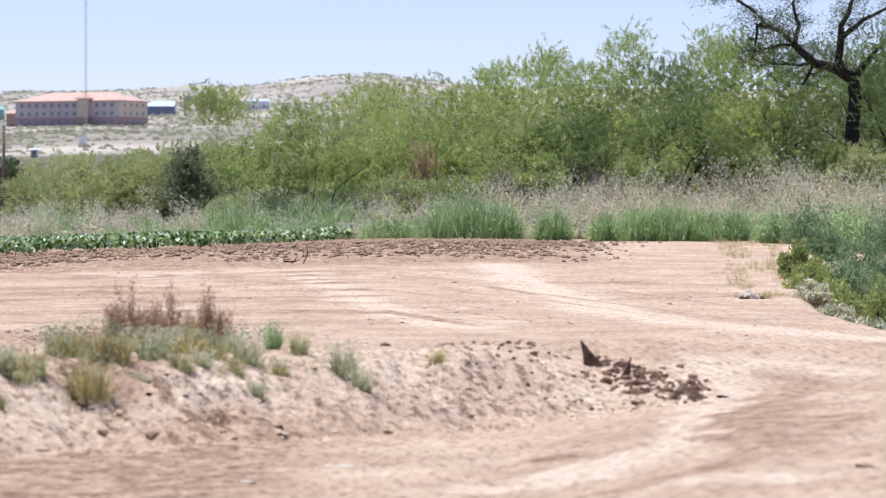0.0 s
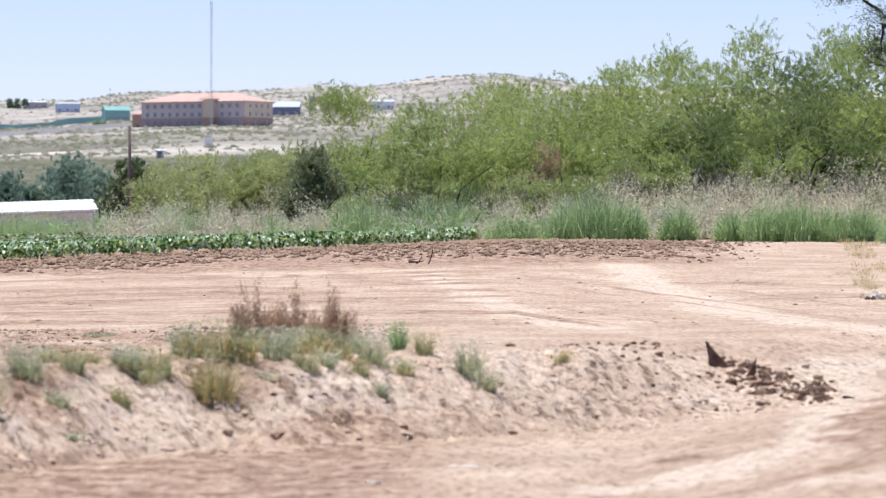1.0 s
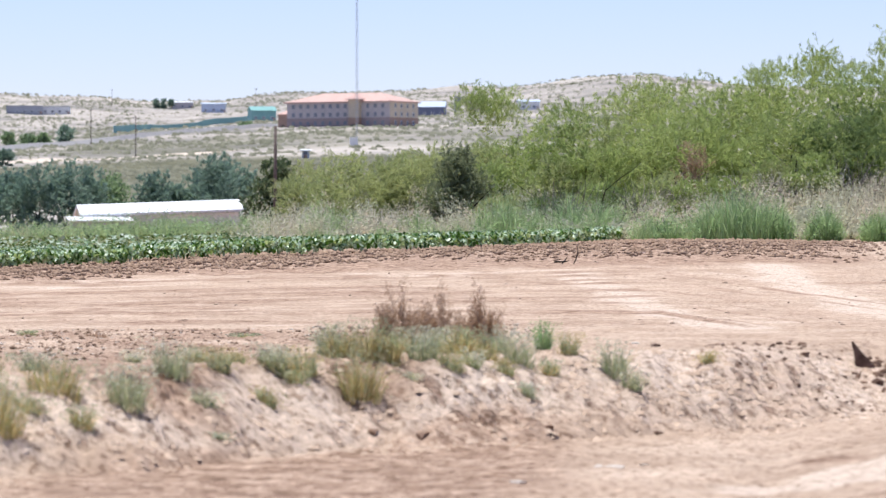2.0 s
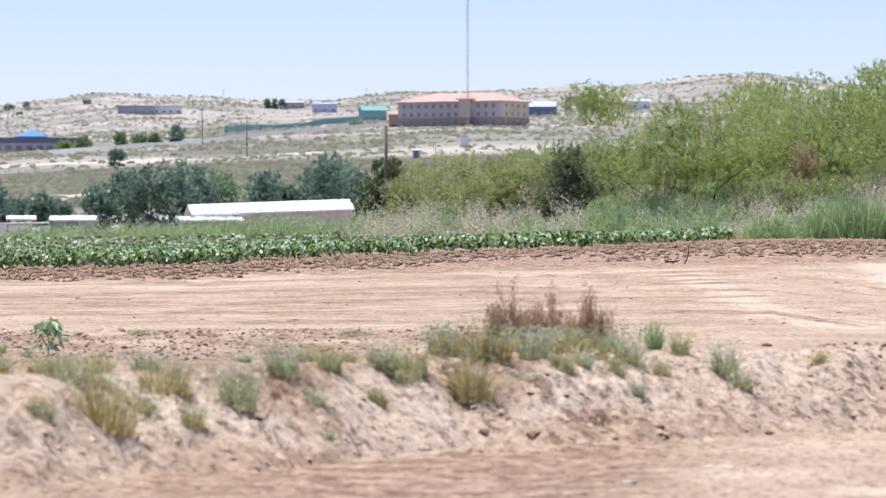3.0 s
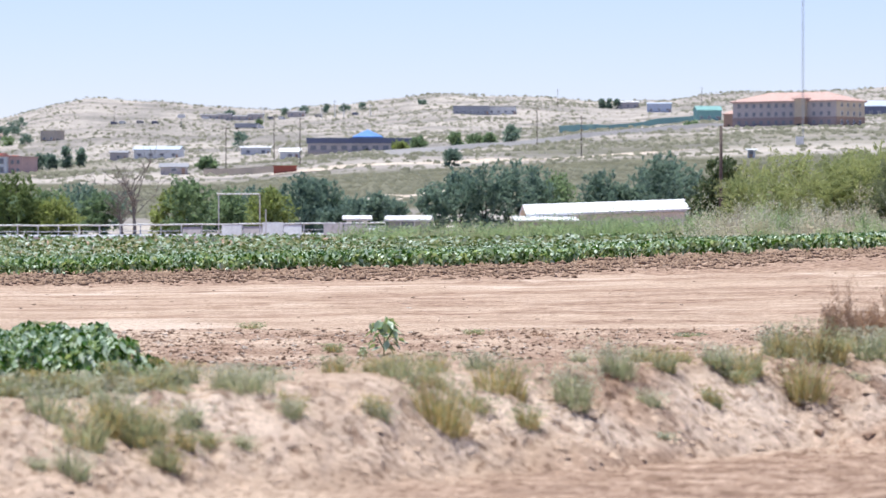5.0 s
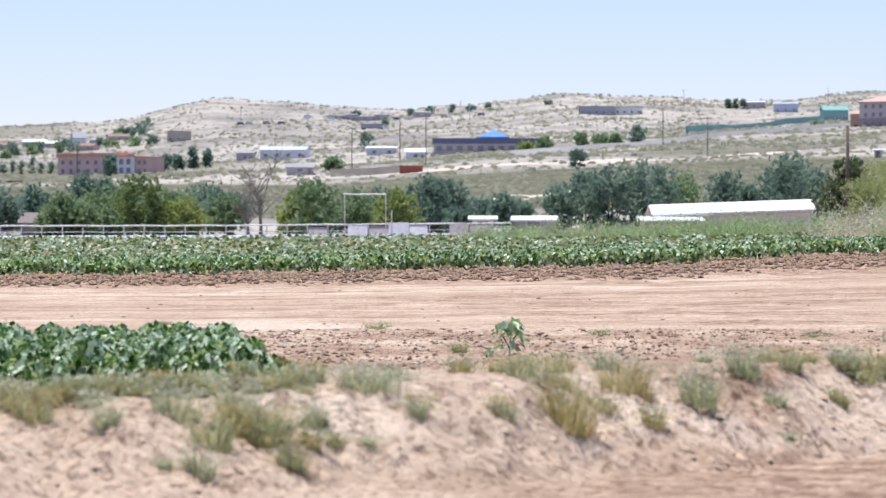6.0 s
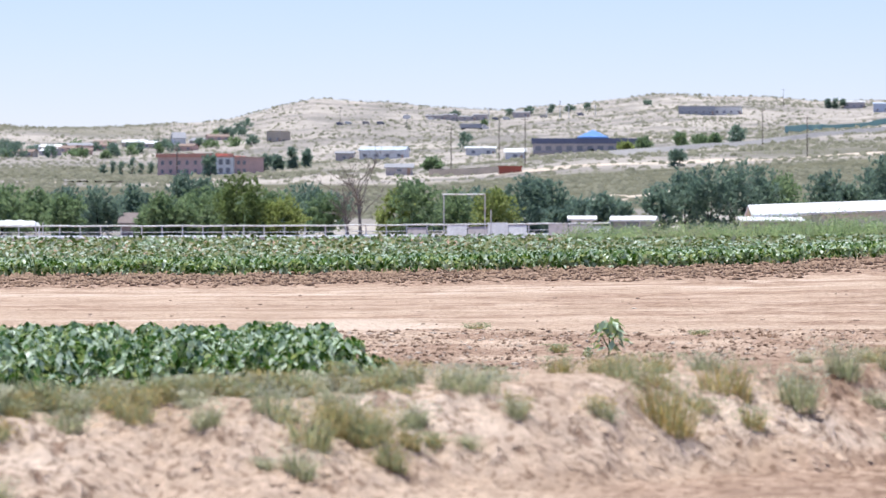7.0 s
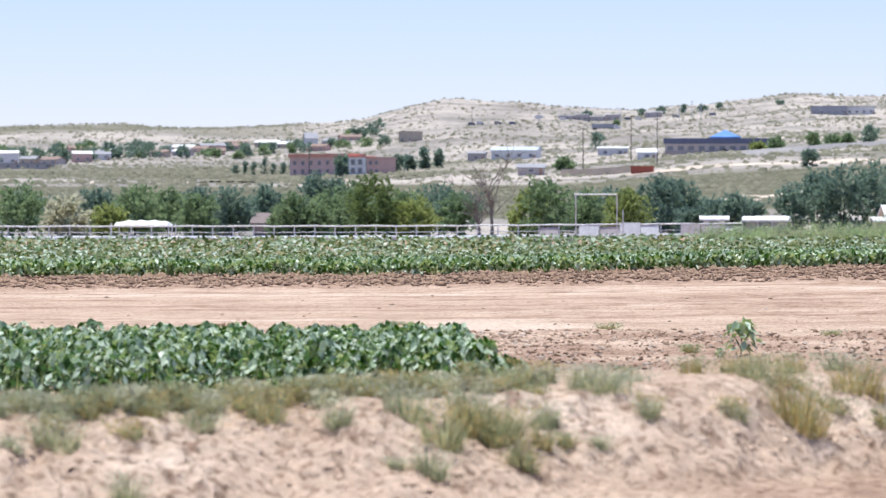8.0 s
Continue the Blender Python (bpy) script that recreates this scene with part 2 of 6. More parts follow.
def value_noise(x, y, seed=0):
    """Smooth lattice noise in -1..1 for arrays."""
    xi, yi = np.floor(x).astype(np.int64), np.floor(y).astype(np.int64)
    fx, fy = x - xi, y - yi
    fx, fy = fx * fx * (3 - 2 * fx), fy * fy * (3 - 2 * fy)

    def h(i, j):
        v = (i * 374761393 + j * 668265263 + seed * 974634777) & 0xFFFFFFFF
        v = ((v ^ (v >> 13)) * 1274126177) & 0xFFFFFFFF
        return ((v ^ (v >> 16)) & 0xFFFF) / 32767.5 - 1

    a, b_, c, d = h(xi, yi), h(xi + 1, yi), h(xi, yi + 1), h(xi + 1, yi + 1)
    return (a * (1 - fx) + b_ * fx) * (1 - fy) + (c * (1 - fx) + d * fx) * fy


def step(x, a, b):
    t = np.clip((x - a) / (b - a), 0, 1)
    return t * t * (3 - 2 * t)


def table(x, rows):
    return np.interp(x, [r[0] for r in rows], [r[1] for r in rows])


# ---- the lie of the land ----
FOOT = [(-14, 46), (-8, 48.5), (-3.3, 51.3), (0.9, 57.5), (3, 60), (6.6, 64), (10, 67), (14, 70)]
RISE = [(-14, 0.03), (-7.3, 0.12), (-1.2, 0.55), (1.3, 0.84), (4.7, 1.1), (6.5, 1.3), (9, 1.25), (15, 1.2)]
SLOPE = [(490, 0), (600, 1), (800, 8), (1000, 15), (1300, 27), (1600, 38), (2000, 50), (2600, 66), (3200, 80), (4700, 108)]
SHARE = [(-16, 0.57), (-9, 0.55), (-5, 0.7), (-3.5, 0.8), (2.4, 1.0), (13, 1.05)]
SKYLINE = [(-13.2, 78), (-10.9, 78), (-9.6, 78), (-8.95, 81), (-8.3, 85), (-7.7, 94), (-7.2, 98.5), (-6.5, 97), (-5.7, 95.5), (-5.1, 93), (-4.6, 92.5),
           (-3.7, 95), (-3.1, 98.5), (-2.5, 102.5), (-1.8, 102), (-1.2, 100.5), (-0.4, 97.5), (0.6, 99), (1.1, 102.5), (1.9, 104.8), (2.8, 107), (3.8, 110.5), (4.5, 110.7),
           (5.2, 116), (5.8, 119), (6.5, 119), (7.1, 115), (7.7, 110), (13, 106)]
FIELD_EDGE = [(-14, 154), (-7.3, 155), (-1.2, 152), (-0.62, 152), (-0.5, 158), (1.3, 156), (4.7, 172), (6.0, 192), (6.2, 230)]


def field_land(x, y, rough=True):
    x, y = np.asarray(x, dtype=float), np.asarray(y, dtype=float)
    d = np.hypot(x, y)
    b = np.degrees(np.arctan2(x, y))
    b = np.where(np.abs(b) > 16, np.sign(b) * 16 * (180 - np.abs(b)) / 164, b)
    foot = table(b, FOOT) + 0.7 * value_noise(x * 0.45, y * 0.2, 3) + 0.28 * value_noise(x * 1.5, y * 0.6, 4) + 0.2 * value_noise(x * 4, y * 2, 6)
    low = table(b, [(8, -1.2), (11.5, -0.75), (14, -0.6)])
    wide = table(b, [(7.5, 4.2), (10, 8), (13, 16)])
    t = np.clip((d - foot) / wide, 0, 1)
    bank = 0.6 * (1 - (1 - t) ** 1.7) + 0.4 * t * t * (3 - 2 * t)
    scarp = 0.06 * (1 - step(b, 7, 9)) * step(value_noise(x * 0.5, y * 0.3, 24), -0.5, 0.3)
    bank = scarp * step(d - foot, 0.0, 0.16) + (1 - scarp) * bank
    z = low * (1 - bank)
    z = z + table(b, RISE) * step(d, 74, 168)
    z = z + 1.6 * step(b, 6.5, 9.5) * step(d, 186, 214) + 0.5 * step(b, 1, 6) * step(d, 200, 230)
    z = z + (0.35 - z) * (1 - step(d, 5, 37))
    z = z - 0.9 * step(b - (12.0 + np.maximum(0, 96 - d) * 0.06), 0, 0.8) * step(d, 80, 92) * (1 - step(d, 130, 175))
    far = table(d, SLOPE) * table(b, SHARE)
    ridge = table(b, SKYLINE)
    w = step(d, 2100, 3300)
    far = far * (1 - w) + ridge * (np.minimum(d, 3300) / 3300) ** 1.5 * w
    far = far - 60 * step(d, 3350, 4100) * step(b, -9.8, -8.2)
    far = far + 24 * step(d, 3300, 4600) * (1 - step(b, -10.2, -8.6))
    far = far + step(d, 700, 1200) * (1.2 * value_noise(x / 60, y / 90, 8) + 0.6 * value_noise(x / 22, y / 30, 9)) + step(d, 2200, 3000) * 2.2 * value_noise(x / 45, y / 200, 10)
    z = z * (1 - step(d, 480, 700)) + far
    if rough:
        near = 1 - step(d, 150, 320)
        slope = (4 * t * (1 - t)) ** 0.8 * step(d, 40, 46) * (1 - step(b, 9, 12))
        z = z + near * (0.02 * value_noise(x * 1.1, y * 0.7, 1) + 0.012 * (1 - step(d, 70, 95)) * value_noise(x * 3.1, y * 3.1, 2))
        # scallops and pock marks run slantwise down the loose face
        across, down = 0.93 * x + 0.37 * y, 0.93 * y - 0.37 * x
        scallop = value_noise(across * 1.1, down * 0.55, 5)
        ridge_ = value_noise(across * 2.9, down * 1.25, 14)
        lip = step(ridge_ + 0.35 * value_noise(across * 6.1, down * 3.1, 15), 0.12, 0.34)
        pock = step(value_noise(across * 4.7, down * 2.3, 16) + 0.3 * value_noise(across * 9.1, down * 6.0, 19), 0.38, 0.62)
        patchy = (1 + 0.9 * (1 - step(b, -3, 1))) * (0.35 + 0.65 * step(value_noise(x * 0.5, y * 0.35, 20) + 0.25 * step(b, 0, 4), -0.35, 0.45))
        z = z + slope * (0.022 * scallop + patchy * (0.026 * lip - 0.05 * pock) + 0.011 * value_noise(across * 8.3, down * 6.2, 7))
        crumbs = 1 - np.abs(value_noise(x * 5.6 + 1.1 * y, y * 4.2, 15)) * 1.6
        lumps = 1 - np.abs(value_noise(x * 2.6 + 0.8 * y, y * 1.9, 14)) * 1.6
        z = z + 0.12 * np.exp(-((b - 10.1) / 0.5) ** 2 - ((d - 69.2 + 1.0 * (b - 10.1)) / 1.2) ** 2)
        floor_ = (1 - step(d, foot - 0.4, foot + 0.6)) * step(d, 38, 44) * (1 - step(b, 7, 9))
        z = z + floor_ * (0.018 * np.maximum(0, lumps) + 0.02 * np.maximum(0, crumbs))
        strip = step(d, 58, 60) * (1 - step(d, 78, 84)) * step(b, -6.5, -5.5) * (1 - step(b, 4, 6))
        plough = step(d, 125, 131) * (1 - step(d, 160, 175)) * (1 - step(b, 7.6, 9))
        z = z + strip * 0.03 * crumbs + plough * (0.06 * value_noise(x * 1.7, y * 0.5, 17) + 0.05 * value_noise(x * 4.1, y * 1.1, 23))
    return z


def near_scale(b):
    return 0.72 + 0 * b


def near_edge(b):
    return table(b, FOOT) + 4.2 + 3.0 * step(b, -6.2, -5.2)


def near(b, d):
    """What belongs to the levee stands nearer to the tripod than the field behind it: distance and size."""
    s = np.where(d < near_edge(b), near_scale(b), 1.0)
    return d * s, s


def land(x, y, rough=True):
    """The field, and before it a levee whose crest hides its own back slope."""
    x, y = np.asarray(x, dtype=float), np.asarray(y, dtype=float)
    d = np.hypot(x, y)
    b = np.degrees(np.arctan2(x, y))
    b = np.where(np.abs(b) > 16, np.sign(b) * 16 * (180 - np.abs(b)) / 164, b)
    s = near_scale(b)
    m = near_edge(b) * s
    z = field_land(x, y, rough)
    levee = EYE - s * (EYE - field_land(x / s, y / s, rough))
    levee = levee - 0.15 * np.clip((-4.5 - b) / 8, 0, 1) * step(d, 20, 30)
    levee = levee + (0.3 - levee) * (1 - step(d, 6, 28))
    w = 1 - step(d, m, m + 1.6)
    return z * (1 - w) + levee * w


def on_land(b, d):
    x, y = spot(b, d)
    return x, y, float(land(x, y, False))


def trail(x, y, pts, width):
    """How near the ground lies to a wheel track through plan points: 1 on it, falling to 0."""
    best = np.full(x.shape, 1e9)
    for (ax, ay), (bx, by) in zip(pts, pts[1:]):
        k = ((x - ax) * (bx - ax) + (y - ay) * (by - ay)) / ((bx - ax) ** 2 + (by - ay) ** 2)
        k = np.clip(k, 0, 1)
        best = np.minimum(best, np.hypot(x - ax - k * (bx - ax), y - ay - k * (by - ay)))
    return np.exp(-(best / width) ** 2)


def build_ground():
    fine = np.linspace(-14.6, 14.6, 500)
    cols = np.concatenate([np.linspace(-180, -16, 34), fine, np.linspace(16, 180, 34)[:-1]])
    rows = [-0.05, 4, 8, 14, 20, 26, 30, 31]
    while rows[-1] < 4900:
        d = rows[-1]
        rows.append(d + (0.25 if d < 33 else 0.1 if d < 51.5 else 0.6 if d < 70 else 0.3 if d < 76 else 0.3 + (d - 76) * 0.018 if d < 200 else 0.024 * d - 2.3))
    rows = np.array(rows)
    D, B = np.meshgrid(rows, np.radians(cols), indexing="ij")
    X, Y = D * np.sin(B), D * np.cos(B)
    Z = land(X, Y)
    nr, nc = D.shape
    i, j = np.meshgrid(np.arange(nr - 1), np.arange(nc), indexing="ij")
    jn = (j + 1) % nc
    faces = np.stack([i * nc + j, i * nc + jn, (i + 1) * nc + jn, (i + 1) * nc + j], -1).reshape(-1, 4)[:, ::-1]
    me = array_mesh("ground", np.stack([X, Y, Z], -1).reshape(-1, 3), faces, SOIL, True)
    b, d = np.degrees(B), D
    d = np.where(d < near_edge(b) * near_scale(b), d / near_scale(b), np.maximum(d, near_edge(b)))
    edge = table(b, FIELD_EDGE)
    foot = table(b, FOOT)
    wob = value_noise(X * 0.25, Y * 0.12, 12)
    wob2 = value_noise(X * 0.9, Y * 0.35, 13)
    near_strip = (1 - step(b, 2.0, 4.5)) * step(d, 56, 58) * (1 - step(d + 3 * wob, 76, 82))
    till = step(d + 2.5 * wob + 1.5 * wob2, 125, 131) * (1 - step(d, 480, 520)) * (1 - step(b + 0.4 * wob, 8.2, 10)) * (0.82 + 0.3 * wob2)
    apron = (0.6 + 0.3 * step(b, -1, 2)) * (1 - step(d - foot - 0.6 * wob2, -0.5 + 0.5 * step(b, 1, 3), 0.7 + 0.5 * step(b, 1, 3))) * (1 - step(b + 0.6 * wob, 4.2, 6.4)) * (0.8 + 0.45 * wob) * (0.1 + 0.9 * step(b, -5, -2))
    cropland = (1 - step(b, -6.6, -6.3)) * step(d, 53, 55) * (1 - step(d, 64, 68))
    damp = 0.4 * step(b, 5.0, 6.5) * (1 - step(b, 8.5, 9.5)) * np.exp(-((d - foot - 2) / 3.0) ** 2) * np.clip(wob2 + 0.4, 0, 1)
    jag = 0.5 * value_noise(X * 1.3, Y * 0.45, 33) + 0.5 * value_noise(X * 3.3, Y * 1.2, 34)
    rut = np.maximum.reduce([trail(X + 0.5 * jag, Y, [(5.57, 33.8), (6.62, 34.8), (7.41, 36.6), (8.46, 41.1), (9.93, 48.0), (10.55, 49.7)], 0.55), 0.8 * trail(X + 0.3 * jag, Y, [(7.91, 37.0), (8.69, 39.2), (9.6, 42)], 0.5), 0.9 * trail(X + 0.3 * jag, Y, [(6.18, 40.4), (6.3, 39.2)], 0.35)])
    rut = rut * (0.72 + 0.5 * jag)
    along = d + 6.5 * np.maximum(0, b - 6.5)
    road = step(d, 78, 86) * (1 - step(along, 126, 134))
    lane = 0.8 * value_noise(X * 0.09 + 0.3 * wob, along * 0.5, 31) + 0.65 * value_noise(X * 0.45, along * 0.9, 32) + 0.5 * value_noise(X * 1.6, along * 1.3, 35)
    wheel = road * (0.75 * np.clip(lane + 0.05, 0, 1) + 0.3 * np.exp(-((d - 104 - 4 * wob) / 7) ** 2) * (1 - step(b, 4, 7)))
    arcs = 0.5 * trail(X + 0.3 * jag, Y, [(13.6, 128), (13.4, 110), (13.0, 95), (13.3, 84), (14.6, 76)], 0.9) + 0.5 * trail(X + 0.3 * jag, Y, [(9.3, 128), (8.8, 112), (8.2, 96), (8.4, 84)], 0.8)
    berm = 0.75 * (trail(X, Y + 1.5 * jag, [(17.6, 111), (21.0, 109)], 0.8) + trail(X, Y + 1.2 * jag, [(17.4, 99), (20.0, 100)], 0.7))
    tilled = np.clip(np.maximum.reduce([0.75 * near_strip * (0.6 + wob2), till, apron, 0.8 * cropland, damp, rut, wheel, arcs * (0.6 + 0.6 * jag), berm]), 0, 1)
    track = np.maximum(trail(X + 0.35 * jag, Y, [(17.8, 127), (16.6, 115.6), (15.8, 102.4), (15.25, 92.6), (15.2, 84), (15.9, 79), (18.1, 77), (22, 76.5)], 0.85),
                       0.85 * trail(X + 0.4 * jag, Y, [(11.6, 123), (11.1, 117), (10.8, 103), (10.3, 90), (10.8, 80)], 0.75))
    turn = np.maximum.reduce([trail(X + 0.4 * jag, Y + 0.5 * jag, [(4.94, 36.6), (5.72, 36.1), (6.45, 38.4), (6.93, 39.1), (7.5, 39.6), (8.5, 44), (9.5, 50), (10.13, 51.3), (10.9, 51.9), (11.56, 51.2)], 0.6), 0.9 * trail(X, Y + 0.5 * jag, [(6.3, 33.6), (6.55, 33.1), (6.86, 31.7)], 0.4)])
    line = np.exp(-((d - 118 - 1.5 * wob) / 3) ** 2) * (1 - step(b, -2, 1)) * 0.6 + 0.7 * road * np.clip(value_noise(X * 0.06, along * 0.7, 36) + 0.5 * value_noise(X * 0.5, along * 1.3, 37) - 0.25, 0, 1)
    bank = np.exp(-((d - foot - 2.4) / 2.6) ** 2) * (0.44 + 0.12 * step(b, -3, 0) + 0.14 * wob2) * (1 - step(b, 7, 9) * 0.35)
    patch = 0.9 * np.exp(-((d - 84) / 5) ** 2) * np.exp(-((b + 6.6) / 1.3) ** 2)
    edge_line = 0.5 * np.exp(-((d - 123 - 2.2 * wob) / 1.6) ** 2) * (1 - step(b, 4, 6))
    pale = np.clip(np.maximum.reduce([track * (0.85 + 0.4 * jag), turn * (0.8 + 0.5 * jag), line * (0.7 + 0.5 * wob2), bank, patch, edge_line]), 0, 1)
    desert = step(d, 470, 560)
    zone = np.stack([tilled, desert, pale, np.ones_like(d)], -1).astype(np.float32)
    at = me.attributes.new("zone", "FLOAT_COLOR", "POINT")
    at.data.foreach_set("color", zone.ravel())
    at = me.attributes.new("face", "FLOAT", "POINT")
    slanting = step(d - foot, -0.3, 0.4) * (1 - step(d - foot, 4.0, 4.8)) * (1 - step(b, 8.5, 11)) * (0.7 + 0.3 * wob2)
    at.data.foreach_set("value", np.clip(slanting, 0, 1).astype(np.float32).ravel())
    w3 = value_noise(X / 90, Y / 60, 18)
    brush = np.maximum.reduce([0.5 * step(d, 3000, 3150) * (1 - step(b, -9.6, -8.6)), 0.85 * step(d + 25 * w3, 690, 760) * (1 - step(d + 30 * w3, 1110, 1190)), 0.62 * step(d + 60 * w3, 1340, 1430) * (1 - step(d + 80 * w3, 1850, 2050)) * (1 - step(b, -9, -7)), 0.45 * step(d + 60 * w3, 1450, 1550) * (1 - step(d + 80 * w3, 2050, 2250)) * (1 - step(b, -7.5, -5.5)),
                               0.36 * step(d + 30 * w3, 1180, 1240) * (1 - step(d + 40 * w3, 1500, 1620)) * step(b, -2.5, -1)]) + 0.12 * w3
    at = me.attributes.new("brush", "FLOAT", "POINT")
    at.data.foreach_set("value", np.clip(brush, 0, 1).astype(np.float32).ravel())
    return tagged(new("ground", me), "dry pinkish farm soil, dirt road and desert slope", "ground", kind="structure")


build_ground()


# ---- foliage ----
def leaves(rng, centres, length, width, droop=0.3, up=0.0, spread=1.0):
    """Pointed blades at the centres, pointing anyhow; droop pulls them down, up lifts them."""
    n = len(centres)
    a = rng.uniform(0, 2 * np.pi, n)
    el = rng.normal(up - droop, 0.5 * spread, n)
    axis = np.stack([np.cos(a) * np.cos(el), np.sin(a) * np.cos(el), np.sin(el)], -1)
    other = rng.normal(size=(n, 3))
    side = np.cross(axis, other)
    side /= np.linalg.norm(side, axis=1)[:, None] + 1e-9
    ln = (length * rng.uniform(0.6, 1.3, n))[:, None]
    wd = (width * rng.uniform(0.6, 1.3, n))[:, None]
    v = np.stack([centres - axis * ln / 2 - side * wd / 2, centres - axis * ln * 0.3 + side * wd / 2, centres + axis * ln / 2], 1).reshape(-1, 3)
    return v, np.arange(3 * n).reshape(-1, 3)


def blades(rng, roots, height, lean=0.25, width=0.02, heading=None):
    """Grass blades: tapering, bent at the middle."""
    n = len(roots)
    a = rng.uniform(0, 2 * np.pi, n) if heading is None else heading
    h = (height * rng.uniform(0.5, 1.1, n))[:, None]
    out = np.stack([np.cos(a), np.sin(a), np.zeros(n)], -1) * (np.clip(np.abs(rng.normal(0, lean, n)), 0, 0.75)[:, None])
    face = rng.uniform(0, np.pi, n)
    side = np.stack([np.cos(face), np.sin(face), np.zeros(n)], -1) * width / 2
    mid = roots + out * h * 0.35 + np.array([0, 0, 1]) * h * 0.55
    tip = roots + out * h * 1.05 + np.array([0, 0, 1]) * h * (1 - 0.25 * np.abs(out).sum(1)[:, None])
    v = np.stack([roots - side, roots + side, mid + side * 0.8, tip, mid - side * 0.8], 1).reshape(-1, 3)
    k = np.arange(n)[:, None] * 5
    return v, np.concatenate([np.concatenate([k + i, k + j, k + m], 1) for i, j, m in ((0, 1, 2), (0, 2, 4), (4, 2, 3))])


def tube(pts, radii, sides=6):
    """A tapered limb along points."""
    pts = [Vector(p) for p in pts]
    vs, fs = [], []
    for i, p in enumerate(pts):
        t = (pts[min(i + 1, len(pts) - 1)] - pts[max(i - 1, 0)]).normalized()
        s = t.orthogonal().normalized()
        u = t.cross(s)
        for k in range(sides):
            a = 2 * math.pi * k / sides
            vs.append(p + (s * math.cos(a) + u * math.sin(a)) * radii[i])
    for i in range(len(pts) - 1):
        for k in range(sides):
            fs.append((i * sides + k, i * sides + (k + 1) % sides, (i + 1) * sides + (k + 1) % sides, (i + 1) * sides + k))
    fs.append(tuple(range((len(pts) - 1) * sides, len(pts) * sides)))
    return vs, fs


def wander(rng, start, direction, length, steps=6, bend=0.25, lift=0.0):
    p, d_ = Vector(start), Vector(direction).normalized()
    out = [p.copy()]
    for _ in range(steps):
        d_ = (d_ + Vector(rng.normal(0, bend, 3)) + Vector((0, 0, lift))).normalized()
        p = p + d_ * (length / steps)
        out.append(p.copy())
    return out


def sprays(rng, bases, centre, length, count, leaf_len, leaf_wid, droop=0.35, lift=0.35):
    """Feathery twigs: leaflets set close along a short axis that points outwards and nods."""
    n = len(bases)
    out = bases - centre
    out /= np.linalg.norm(out, axis=1)[:, None] + 1e-6
    axis = 0.7 * out + np.array([0, 0, lift]) + rng.normal(0, 0.45, (n, 3))
    axis /= np.linalg.norm(axis, axis=1)[:, None]
    ln = length * rng.uniform(0.5, 1.3, n)
    t = rng.uniform(0, 1, (n, count))
    p = bases[:, None] + axis[:, None] * (t * ln[:, None])[..., None]
    p[..., 2] -= droop * t ** 2 * ln[:, None]
    p = p.reshape(-1, 3) + rng.normal(0, 0.22 * leaf_len, (n * count, 3))
    ax = np.repeat(axis, count, 0) + rng.normal(0, 0.42, (n * count, 3))
    ax /= np.linalg.norm(ax, axis=1)[:, None]
    side = np.cross(ax, rng.normal(size=(n * count, 3)))
    side /= np.linalg.norm(side, axis=1)[:, None] + 1e-9
    l2 = (leaf_len * rng.uniform(0.6, 1.3, n * count))[:, None] / 2
    w2 = (leaf_wid * rng.uniform(0.6, 1.3, n * count))[:, None] / 2
    v = np.stack([p - ax * l2 - side * w2, p - ax * l2 * 0.6 + side * w2, p + ax * l2], 1).reshape(-1, 3)
    return v, np.arange(3 * n * count).reshape(-1, 3)


